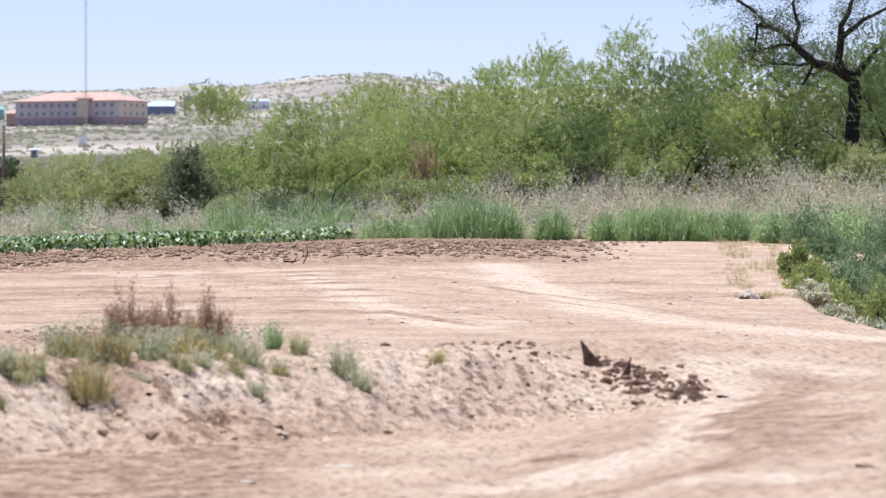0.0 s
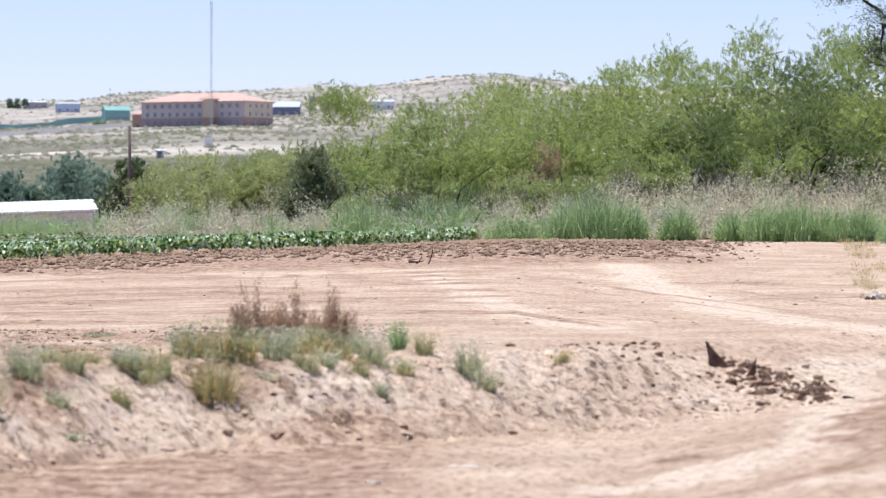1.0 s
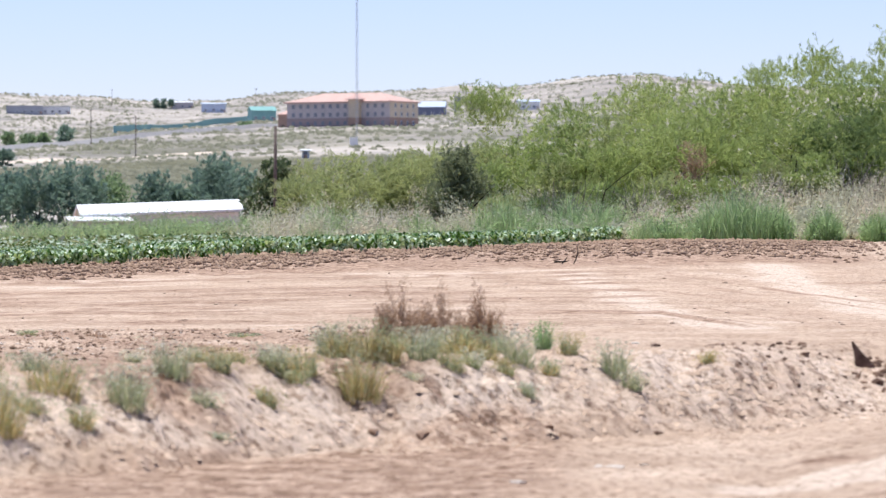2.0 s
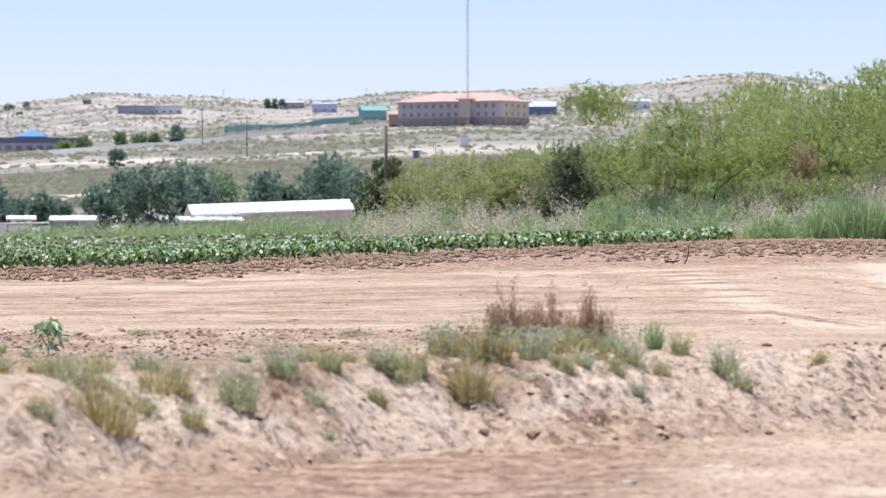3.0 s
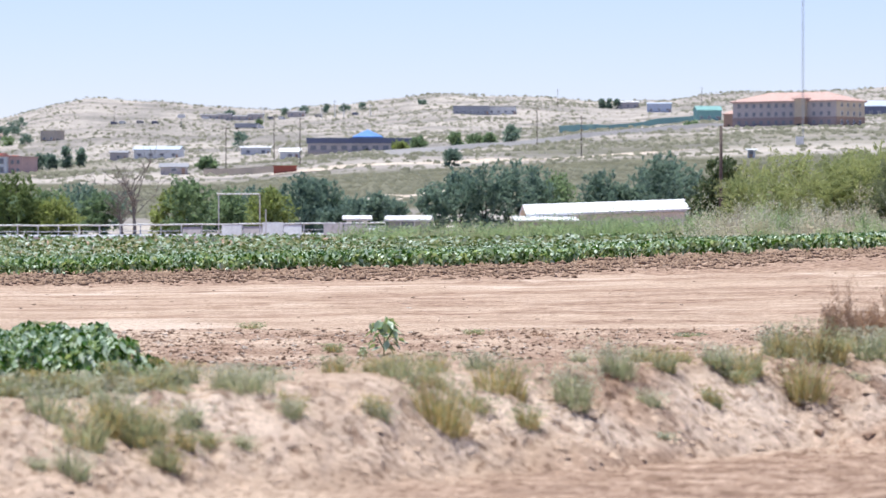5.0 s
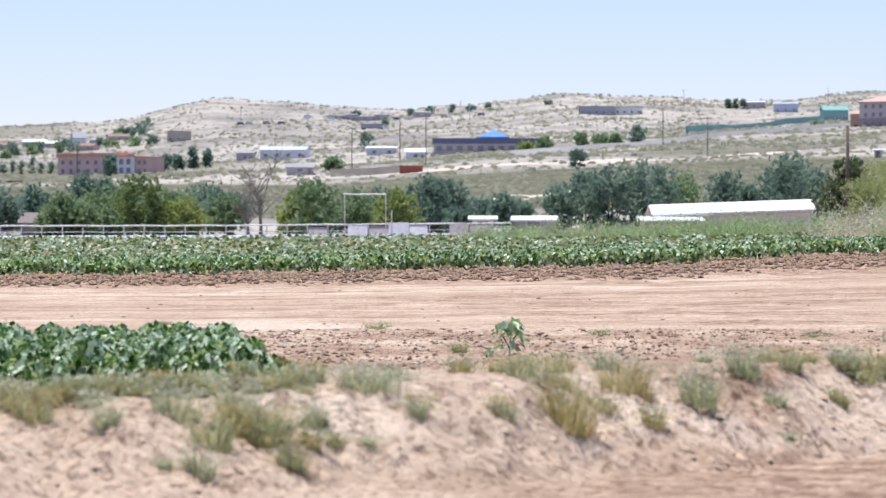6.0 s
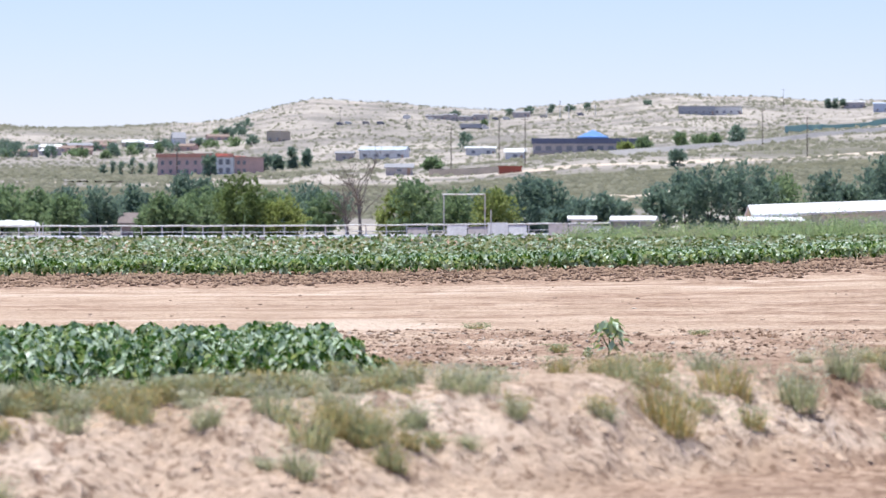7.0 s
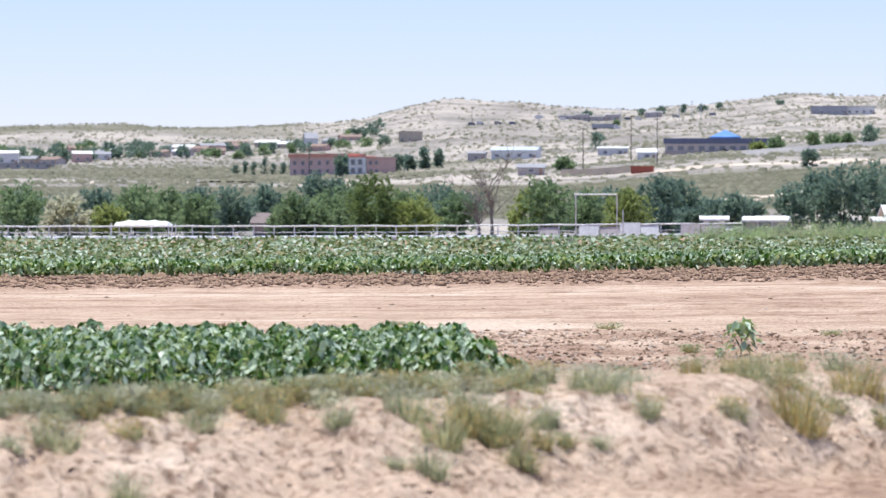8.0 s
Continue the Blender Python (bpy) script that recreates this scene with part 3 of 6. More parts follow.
def tree(name, label, b, d, height, width, leaf, n_leaves, seed, leaf_len=0.22, leaf_wid=0.08, low=0.12, stems=4, bark=None, group="", clumps=40, droop=0.35, cat="tree", spray=0.8, count=12, inner=900, flat=0.5, lift=0.35, core_size=1.9, core_top=1.0):
    """Trunk with limbs, and a crown of uneven clumps of leafy twigs round the limb ends."""
    rng = np.random.default_rng(seed)
    e = thing(name, label, cat, on_land(b, d), 0, group)
    bark = bark or BARK
    trunk_h = height * (0.28 if stems == 1 else 0.1)
    r0 = 0.014 * height + 0.03
    pts = wander(rng, (0, 0, -0.1), (0.05, 0, 1), trunk_h + 0.1, 3, 0.06)
    part("trunk", mesh_from("trunk", *tube(pts, [r0 * 1.2, r0, r0 * 0.95, r0 * 0.9], 8), bark, True), e)
    limbs = max(stems, 3)
    for i in range(limbs):
        a = 2 * math.pi * (i + rng.uniform(-0.3, 0.3)) / limbs
        out = rng.uniform(0.35, 0.95)
        lim = wander(rng, pts[-1], (math.cos(a) * out * width / height, math.sin(a) * out * width / height, 1), height * rng.uniform(0.45, 0.62), 6, 0.2, 0.02)
        part("limb", mesh_from("limb", *tube(lim, [r0 * 0.65 * (1 - k / 6.6) + 0.006 for k in range(7)], 6), bark, True), e)
    reach = max(0.1, height - 0.6 * spray)
    bases, per = [], max(1, n_leaves // count // clumps)
    for _ in range(clumps):
        h = low + (1 - low) * rng.uniform(0, 1) ** 0.8
        prof = (1 - max(0, (h - 0.45) / 0.56) ** 2.2) ** 0.5 * (0.72 + 0.28 * min(1, h / 0.4))
        a, rr = rng.uniform(0, 2 * np.pi), width / 2 * rng.uniform(0.25, 1) ** 0.55 * 0.84
        c = np.array([math.cos(a) * rr * prof, math.sin(a) * rr * prof, reach * (h * 0.9 + 0.04)])
        r = rng.uniform(0.5, 1.2) * 0.16 * (width + height) / 2
        q = np.clip(rng.normal(size=(per, 3)), -1.5, 1.5) * r * np.array([0.62, 0.62, flat])
        bases.append(c + q)
    bases = np.concatenate(bases)
    bases = bases[bases[:, 2] > 0.03]
    core = bases[rng.integers(0, len(bases), inner)] * np.array([0.72, 0.72, 0.84])
    core = core[core[:, 2] < core_top * height]
    part("inner_foliage", array_mesh("inner_foliage", *leaves(rng, core, core_size * leaf_len, 0.45 * core_size * leaf_len, 0.2), leaf), e)
    part("crown", array_mesh("crown", *sprays(rng, bases, np.array([0, 0, height * 0.4]), spray, count, leaf_len, leaf_wid, droop, lift), leaf), e)
    return e


def shrub(name, label, b, d, height, width, leaf, n, seed, blade=0.3, wid=0.05, cat="shrub", group="", lean=0.35, strands=0.3):
    """A low bush of blades and twigs from one root, with an uneven top."""
    rng = np.random.default_rng(seed)
    e = thing(name, label, cat, on_land(b, d), 0, group)
    twigs_v, twigs_f = [], []
    for i in range(5):
        a = rng.uniform(0, 6.28)
        v, f = tube(wander(rng, (0, 0, -0.05), (math.cos(a) * 0.6, math.sin(a) * 0.6, 1), height * 0.7, 4, 0.2), [0.03, 0.025, 0.018, 0.012, 0.006], 4)
        twigs_f += [tuple(k + len(twigs_v) for k in q) for q in f]
        twigs_v += v
    part("stem", mesh_from("stem", twigs_v, twigs_f, BARK), e)
    m = n
    a, rr = rng.uniform(0, 2 * np.pi, m), width / 2 * np.sqrt(rng.uniform(0, 1, m))
    lump = 0.8 + 0.22 * np.sin(a * 3 + seed) + 0.12 * np.sin(a * 7 + seed * 2)
    topz = height * np.sqrt(np.clip(1 - (rr / (width / 2 * 1.05)) ** 2, 0.04, 1)) * lump
    k = int(m * strands)
    feet = np.stack([np.cos(a[:k]) * rr[:k] * 0.8, np.sin(a[:k]) * rr[:k] * 0.8, np.full(k, -0.03)], -1)
    if k:
        part("foliage", array_mesh("foliage", *blades(rng, feet, topz[:k] * (0.7 + 0.6 * strands), 0.4, wid * 0.8), leaf), e)
    z = topz[k:] * rng.uniform(0.03, 0.97, m - k) ** 0.7
    pos = np.stack([np.cos(a[k:]) * rr[k:], np.sin(a[k:]) * rr[k:], z], -1)
    if strands < 0.2:
        puffs = pos[rng.integers(0, m - k, 26)] * np.array([0.9, 0.9, 0.8])
        who = rng.integers(0, 26, m // 9)
        base = puffs[who] + np.clip(rng.normal(size=(m // 9, 3)), -1.5, 1.5) * rng.uniform(0.08, 0.15, 26)[who][:, None] * min(width, height)
        base[:, 2] = np.abs(base[:, 2])
        q = puffs[rng.integers(0, 26, 1700)] * np.array([0.92, 0.92, 0.86]) + np.clip(rng.normal(size=(1700, 3)), -1.3, 1.3) * (0.13 * min(width, height))
        part("inner_foliage", array_mesh("inner_foliage", *leaves(rng, q, 0.13, 0.065, 0.0, 0.1, 1.5), leaf), e)
        part("leafage", array_mesh("leafage", *sprays(rng, base, np.array([0, 0, -0.6]), 0.16 * height, 9, blade, wid, 0.1, 0.5), leaf), e)
        return e
    part("leafage", array_mesh("leafage", *leaves(rng, pos, blade, wid, -0.3, 0.2, lean / 0.35), leaf), e)
    return e


# ---- the mesquite wood on the embankment ----
MES = "feathery light-green mesquite tree in the wood on the bank"
WOOD_TOP = [(1.4, 3.8), (1.9, 5.0), (2.6, 5.5), (3.2, 5.6), (3.8, 5.8), (4.4, 6.2), (4.9, 7.2), (5.4, 8.4), (6.1, 9.0), (7.0, 9.1), (7.7, 8.6), (8.2, 8.9), (8.8, 9.0), (9.6, 8.9), (10.2, 9.0), (10.9, 9.8), (12.0, 9.6), (14.5, 10.0)]
wood_rng = random.Random(11)
for row, (dist, share, gap) in enumerate(((213, 0.62, 0.58), (222, 0.84, 0.52), (236, 0.92, 0.42), (208.5, 0.36, 0.46))):
    b = (2.3, 1.7, 1.9, 4.4)[row]
    k = 0
    while b < 14.3:
        h = float(table(b, WOOD_TOP)) * share * wood_rng.uniform(0.86, 1.1)
        d = dist + wood_rng.uniform(-4, 4) - (2 if b > 7 else -8 if row == 0 else 0)
        if row or abs(b - 12.75) > 0.8:
            tree("mesquite_tree", MES, b, d, h, min(h * 1.05, 6.6) * wood_rng.uniform(0.9, 1.15), PALE_MESQUITE if b < 3.4 + 0.5 * row or wood_rng.random() < (0.2 if b < 7.5 else 0.06) else SHADE_LEAF if wood_rng.random() < (0.65 if b > 10.2 else 0.3 if b > 8.6 else 0.12) else MESQUITE, (11500, 9500, 7000 if b < 8 else 4500, 5000)[row], 100 + 40 * row + k, 0.23, 0.036, 0.0, 4,
                 group="trees of the wood", clumps=(52, 56, 40, 22)[row], count=24, spray=0.6, inner=(3200, 2600, 1800, 1200)[row], flat=0.36, lift=0.12, core_size=0.95, core_top=0.88)
        b += gap * wood_rng.uniform(0.75, 1.25) * (1.15 if b < 6 else 1)
        k += 1
for i, (b, d, h, w) in enumerate(((13.0, 214, 9.4, 3.6), (13.4, 208, 10.0, 4.0), (13.8, 207, 10.6, 4.4))):
    tree("mesquite_tree", "dense dark green tree beside the old black tree", b, d, h, w, SHADE_LEAF, 13000, 360 + i, 0.15, 0.06, 0.0, 4, group="trees of the wood", clumps=50)
# thin tops that stand out above the wood
for i, (b, d, h, w) in enumerate(((4.05, 226, 8.6, 2.6), (4.4, 227, 8.5, 2.8), (8.62, 226, 9.0, 3.4), (9.72, 226, 9.5, 4.0), (10.85, 224, 9.4, 3.6), (11.3, 225, 9.3, 3.4), (7.92, 228, 8.4, 2.2), (6.42, 232, 8.3, 3.0))):
    tree("mesquite_tree", "tall thin mesquite tree with an airy open top", b, d, h, w, MESQUITE, 4200, 300 + i, 0.2, 0.036, 0.78, 3, group="trees of the wood", clumps=20, count=20, inner=20, core_size=1.0)


def old_tree():
    """The big dark tree: a leaning trunk that forks into long crooked limbs with sparse foliage."""
    e = thing("old_tree", "large old tree with a black leaning trunk and sparse foliage", "tree", on_land(12.75, 211))
    rng_ = np.random.default_rng(71)
    base = [(0, 0, -0.2), (-0.05, 0, 2), (0.05, 0, 4), (0.2, 0, 5.4), (0.05, 0.1, 6.5)]
    part("trunk", mesh_from("trunk", *tube(base, [0.55, 0.42, 0.36, 0.33, 0.3], 10), BARK, True), e)
    limbs = [
        ([(0.05, 0.1, 6.3), (-0.7, 0, 6.75), (-1.9, -0.1, 7.0), (-2.9, -0.2, 7.9), (-3.6, -0.3, 8.6), (-4.8, -0.2, 8.9)], 0.27),
        ([(-0.5, 0, 6.7), (-0.55, 0.2, 7.8), (-0.5, 0.2, 8.9), (0.0, 0.2, 10.0), (0.5, 0.1, 11.2)], 0.2),
        ([(-4.2, -0.3, 8.8), (-5.0, -0.4, 9.6), (-6.0, -0.6, 10.2), (-6.9, -0.6, 10.5)], 0.1),
        ([(-4.8, -0.2, 8.9), (-4.9, -0.2, 8.1), (-5.1, -0.2, 7.3)], 0.07),
        ([(-2.9, -0.2, 7.9), (-2.6, 0.1, 8.9), (-2.9, 0.3, 10.0), (-2.4, 0.2, 11.0)], 0.12),
        ([(-2.9, -0.2, 7.9), (-3.9, 0.2, 7.85), (-5.2, 0.3, 7.6)], 0.07),
        ([(-1.9, -0.1, 7.0), (-2.3, -0.3, 6.3), (-2.6, -0.4, 6.0)], 0.09),
        ([(-0.5, 0.2, 8.3), (0.6, 0.1, 9.2), (1.8, 0, 9.8), (2.8, 0, 10.4)], 0.12),
        ([(-1.9, 0, 7.05), (-3.2, 0.5, 7.0), (-4.6, 0.6, 6.9)], 0.06),
        ([(0.1, 0.1, 6.2), (1.0, 0.2, 7.4), (2.0, 0.3, 8.4)], 0.16)]
    ends = []
    for pts, r in limbs:
        crooked = [pts[0]]
        for p0, p1 in zip(pts, pts[1:]):
            mid_ = [(a0 + a1) / 2 + rng_.normal(0, 0.11) for a0, a1 in zip(p0, p1)]
            crooked += [tuple(mid_), p1]
        pts, n = crooked, len(crooked)
        part("limb", mesh_from("limb", *tube(pts, [max(0.014, 1.2 * r * (1 - 0.75 * k / (n - 1))) for k in range(n)], 7), BARK, True), e)
        ends += pts[1:]
    tw_v, tw_f, tips = [], [], []
    for p in ends:
        for _ in range(5):
            a = rng_.uniform(0, 6.28)
            w = wander(rng_, p, (math.cos(a), math.sin(a), rng_.uniform(-0.3, 0.8)), rng_.uniform(0.7, 1.8), 4, 0.35)
            v, f = tube(w, [0.024, 0.018, 0.013, 0.009, 0.005], 3)
            tw_f += [tuple(k + len(tw_v) for k in q) for q in f]
            tw_v += v
            tips += [np.array(q) for q in w[2:]]
    part("twig_canopy", mesh_from("twig_canopy", tw_v, tw_f, BARK), e)
    tips = np.array(tips)
    tips = tips[tips[:, 2] > 6.6]
    pos = np.repeat(tips, 18, 0) + rng_.normal(0, 0.2, (len(tips) * 18, 3))
    part("crown", array_mesh("crown", *leaves(rng_, pos, 0.15, 0.05, 0.3), OLD_LEAF), e)


old_tree()
tree("olive_tree", "dark grey-green rounded tree with a short trunk among shrubs", 3.8, 210, 4.9, 2.75, DARK_LEAF, 19000, 401, 0.15, 0.07, 0.06, 4, clumps=50, spray=0.55)
for i, (b, d, h) in enumerate(((5.45, 208, 5.4), (5.6, 205, 4.8), (6.6, 207, 4.6), (8.4, 207, 4.4), (9.9, 203, 4.2), (10.6, 204, 4.6), (7.3, 207, 4.2))):
    rng = np.random.default_rng(430 + i)
    e = thing("dead_branch", "bare grey dead branches of a thicket before the trees", "branch", on_land(b, d), 0, "dead branches")
    for k in range(5):
        w = wander(rng, (0, 0, 0), (rng.uniform(-1, 1), rng.uniform(-0.4, 0.4), 0.9), h * rng.uniform(0.6, 1), 6, 0.25)
        part("branch", mesh_from("branch", *tube(w, [0.06, 0.05, 0.04, 0.03, 0.022, 0.015, 0.008], 4), BARK if i < 2 else GREY_WOOD), e)

def thicket(b, d, h, w, seed):
    """A leafless bush: a tangle of thin grey twigs from one root."""
    rng = np.random.default_rng(seed)
    e = thing("bare_bush", "leafless grey tangle of twigs before the trees", "bush", on_land(b, d), 0, "bare bushes")
    vs, fs = [], []
    for i in range(80):
        a, out = rng.uniform(0, 6.28), rng.uniform(0.1, 1.0)
        foot = (math.cos(a) * 0.3 * w * out, math.sin(a) * 0.3 * w * out, -0.05)
        v, f = tube(wander(rng, foot, (math.cos(a) * out * w / h, math.sin(a) * out * w / h, 1), h * rng.uniform(0.5, 1.05), 5, 0.3), [0.035, 0.03, 0.024, 0.018, 0.012, 0.007], 3)
        fs += [tuple(k + len(vs) for k in q) for q in f]
        vs += v
    part("twig_canopy", mesh_from("twig_canopy", vs, fs, GREY_WOOD), e)


for i, (b, d, h, w) in enumerate(((4.85, 205, 2.7, 2.4), (6.35, 206, 3.4, 2.6), (7.0, 205.5, 3.6, 3.0), (7.75, 205, 3.4, 2.6), (8.05, 205, 2.8, 2.4), (9.5, 203.5, 2.6, 3.0), (9.95, 203, 2.4, 2.8), (11.3, 203, 2.8, 2.6), (12.3, 203, 2.6, 2.4), (8.6, 205, 3.4, 3.0), (9.1, 204.5, 3.6, 3.2), (10.5, 204, 3.2, 3.0), (5.3, 206, 3.4, 2.6))):
    thicket(b, d, h, w, 450 + i)
tree("mesquite_tree", "mesquite tree with dead brown foliage in the wood", 6.95, 211, 5.0, 1.5, RUST, 1800, 470, 0.2, 0.036, 0.55, 3, group="trees of the wood", clumps=16, count=20, inner=300, core_size=1.4)

# ---- shrubs and tall grass between the field and the wood ----
sh = random.Random(3)
KINDS = {"sage": (SAGE, "grey-green desert shrub on the bank", 0.12, 0.03), "straw": (STRAW, "dry straw-coloured shrub on the bank", 0.12, 0.026),
         "reed": (REED, "clump of tall fresh green grass at the field's edge", 0.25, 0.035)}
n_sh = 0
for row, (d0, hmin, hmax, mix) in enumerate(((203.5, 2.0, 2.9, ("straw", "sage", "straw", "sage")), (200, 1.8, 2.6, ("sage", "straw", "sage", "straw")), (196, 1.5, 2.3, ("straw", "straw", "sage")), (192, 1.2, 1.9, ("sage", "straw", "sage", "reed")), (188, 0.8, 1.5, ("reed", "sage", "reed")))):
    b = 1.4 + 0.13 * row
    while b < 14.2:
        k = sh.choice(mix)
        mat, lab, bl, wd = KINDS[k]
        h = sh.uniform(hmin, hmax) * 1.2
        d = d0 + sh.uniform(-2, 2) + (9 if b < 6.2 else 0)
        h *= 1.0 if b < 6.2 else 1.25 if b > 11.2 else 1.0
        shrub("tall_grass" if k == "reed" else "shrub", lab, b, d, h, h * sh.uniform(1.1, 1.7), mat, 1150 if k == "reed" else 2200, 500 + n_sh, bl, wd, "grass" if k == "reed" else "shrub", "plants on the bank", 0.35 if k == "reed" else 0.8, 0.35 if k == "reed" else 0.0)
        n_sh += 1
        b += sh.uniform(0.38, 0.62)
REEDS = [(2.0, 203, 2.0, 3.2), (2.35, 203, 1.5, 2.0), (4.35, 202, 2.2, 2.9), (4.75, 203, 1.8, 2.0), (5.3, 202, 2.1, 2.4), (5.75, 201, 2.0, 2.6), (7.3, 187, 2.0, 2.2), (7.65, 186, 2.3, 2.6), (8.05, 187, 1.8, 2.0), (8.75, 186, 1.5, 1.6), (9.45, 186, 1.3, 1.6),
         (9.9, 185, 1.7, 2.0), (10.3, 185, 1.8, 2.2), (10.75, 185, 1.6, 1.8), (11.15, 186, 1.5, 1.6), (3.2, 204, 1.5, 2.0)]
for i, (b, d, h, w) in enumerate(REEDS):
    shrub("tall_grass", KINDS["reed"][1], b, d, h * 1.3, w * 1.15, REED, 1800, 700 + i, 0.25, 0.035, "grass", "clumps of tall grass", 0.35, 0.6)
for i, (b, d, h, w) in enumerate(((11.75, 168, 1.6, 1.8), (12.2, 165, 2.2, 2.4), (12.7, 160, 2.0, 2.4), (13.3, 158, 2.2, 2.6), (13.9, 160, 2.2, 2.6), (12.4, 146, 1.6, 1.6))):
    shrub("weed_bush", "dark green weedy bush beside the dirt road", b, d, h, w, ELM if i % 2 else REED, 1500, 730 + i, 0.22, 0.07, "bush", "weeds by the road", 0.6, 0.2)
for i, (b, d, h, w, m) in enumerate(((12.05, 116, 1.2, 1.0, "l"), (12.25, 108, 1.2, 1.5, "l"), (12.75, 105, 1.4, 1.7, "l"), (13.25, 102, 1.45, 1.7, "l"), (13.8, 102, 1.5, 1.7, "l"), (12.6, 99, 0.8, 1.2, "s"), (13.1, 96, 0.75, 1.2, "s"), (12.2, 101, 0.7, 0.9, "s"), (13.5, 94, 0.7, 1.2, "s"), (13.5, 112, 1.9, 2.2, "d"), (12.6, 118, 1.8, 2.0, "d"), (13.2, 126, 1.6, 2.4, "d"), (13.8, 122, 1.6, 2.4, "d"), (12.9, 136, 1.7, 2.4, "d"), (13.6, 138, 1.8, 2.6, "d"))):
    mat = {"d": ELM, "l": LIME, "s": SAGE}[m]
    lab = {"d": "dark leafy bush at the road's edge", "l": "yellow-green leafy bush at the road's edge", "s": "pale grey-green weed at the road's edge"}[m]
    shrub("roadside_bush", lab, b, d, h, w, mat, 1700, 760 + i, 0.14, 0.055, "bush", "bushes by the road", 0.6, 0.05)
# weeds behind the crop
for row in range(3):
    b = -3.6 + 0.1 * row
    while b < 1.6:
        h = sh.uniform(1.5, 2.4) * (1.0 if b < -1.4 else 1.3)
        shrub("tall_grass", "green weeds behind the pepper field", b, 336 + 9 * row + sh.uniform(-3, 3), h, h * sh.uniform(1.6, 2.6), REED if sh.random() < 0.75 else TUFT, 620, 820 + n_sh, 0.4, 0.06, "grass", "weeds behind the field")
        n_sh += 1
        b += sh.uniform(0.22, 0.36)
shrub("tall_grass", "round dark green bush near the pole", 1.02, 330, 2.4, 2.6, REED, 1200, 1201, 0.4, 0.08, "bush")
for i, (b, d, w) in enumerate(((2.95, 212, 1.3), (3.25, 213, 0.9), (3.45, 211, 1.1))):
    rng = np.random.default_rng(60 + i)
    bm = bmesh.new()
    bmesh.ops.create_icosphere(bm, subdivisions=2, radius=1)
    for v in bm.verts:
        v.co = Vector((v.co.x * w, v.co.y * 0.7, v.co.z * 0.45 + 0.2)) * (1 + 0.35 * noise.noise(v.co * 1.7 + Vector((i * 5, 0, 0))))
    me = bpy.data.meshes.new("earth_mound")
    bm.to_mesh(me)
    bm.free()
    me.materials.append(CLOD)
    me.shade_smooth()
    o = new("earth_mound", me)
    x, y, z = on_land(b, d)
    o.matrix_world = pose(x, y, z + 0.5) @ Matrix.Diagonal((0.8, 1, 0.6, 1))
    tagged(o, "heap of bare pale earth among the shrubs", "mound", "earth heaps")


# ---- pepper plants ----
def pepper_leaves(rng, n, height, spread, ln, wd):
    """Oval leaves folded along the rib, hanging outwards from the stem."""
    a = rng.uniform(0, 2 * np.pi, n)
    t = rng.uniform(0.12, 1, n) ** 0.7
    rr = spread * (0.25 + 0.75 * rng.uniform(0, 1, n) ** 0.6) * np.sqrt(np.clip(1.15 - t ** 2.5, 0.1, 1))
    c = np.stack([np.cos(a) * rr, np.sin(a) * rr, height * t], -1)
    el = rng.normal(-0.6, 0.42, n)
    a2 = a + rng.normal(0, 0.5, n)
    axis = np.stack([np.cos(a2) * np.cos(el), np.sin(a2) * np.cos(el), np.sin(el)], -1)
    roll = rng.normal(0, 0.4, n)
    flat = np.stack([-np.sin(a2), np.cos(a2), np.zeros(n)], -1)
    up = np.cross(axis, flat)
    up *= np.sign(up[:, 2:3] + 1e-9)
    side = flat * np.cos(roll)[:, None] + up * np.sin(roll)[:, None]
    nrm = np.cross(axis, side)
    nrm *= np.sign(nrm[:, 2:3] + 1e-9)
    ln = (ln * rng.uniform(0.65, 1.2, n))[:, None]
    wd = (wd * rng.uniform(0.75, 1.15, n))[:, None]
    root, tip = c - axis * ln * 0.5, c + axis * ln * 0.5 - np.array([0, 0, 1]) * ln * 0.12
    mid = c - axis * ln * 0.08 - nrm * wd * 0.12
    l, r = c - axis * ln * 0.1 + side * wd * 0.5, c - axis * ln * 0.1 - side * wd * 0.5
    v = np.stack([root, r, tip, l, mid], 1).reshape(-1, 3)
    k = np.arange(n)[:, None] * 5
    f = np.concatenate([np.concatenate([k + i, k + j, k + 4], 1) for i, j in ((0, 1), (1, 2), (2, 3), (3, 0))])
    return v, f


def pepper_plant(seed, n=42, height=0.56, spread=0.27, ln=0.18, wd=0.11):
    rng = np.random.default_rng(seed)
    e = thing("pepper_plant", "bushy pepper plant with glossy dark green leaves in a row", "plant", (0, 0, -500), 0, "pepper plants")
    v, f = tube([(0, 0, -0.03), (0.01, 0, height * 0.45), (0, 0.01, height * 0.85)], [0.012, 0.009, 0.005], 5)
    part("stem", mesh_from("stem", v, f, PEPPER_STEM), e)
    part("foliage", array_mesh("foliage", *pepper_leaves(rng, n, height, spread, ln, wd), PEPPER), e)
    return e


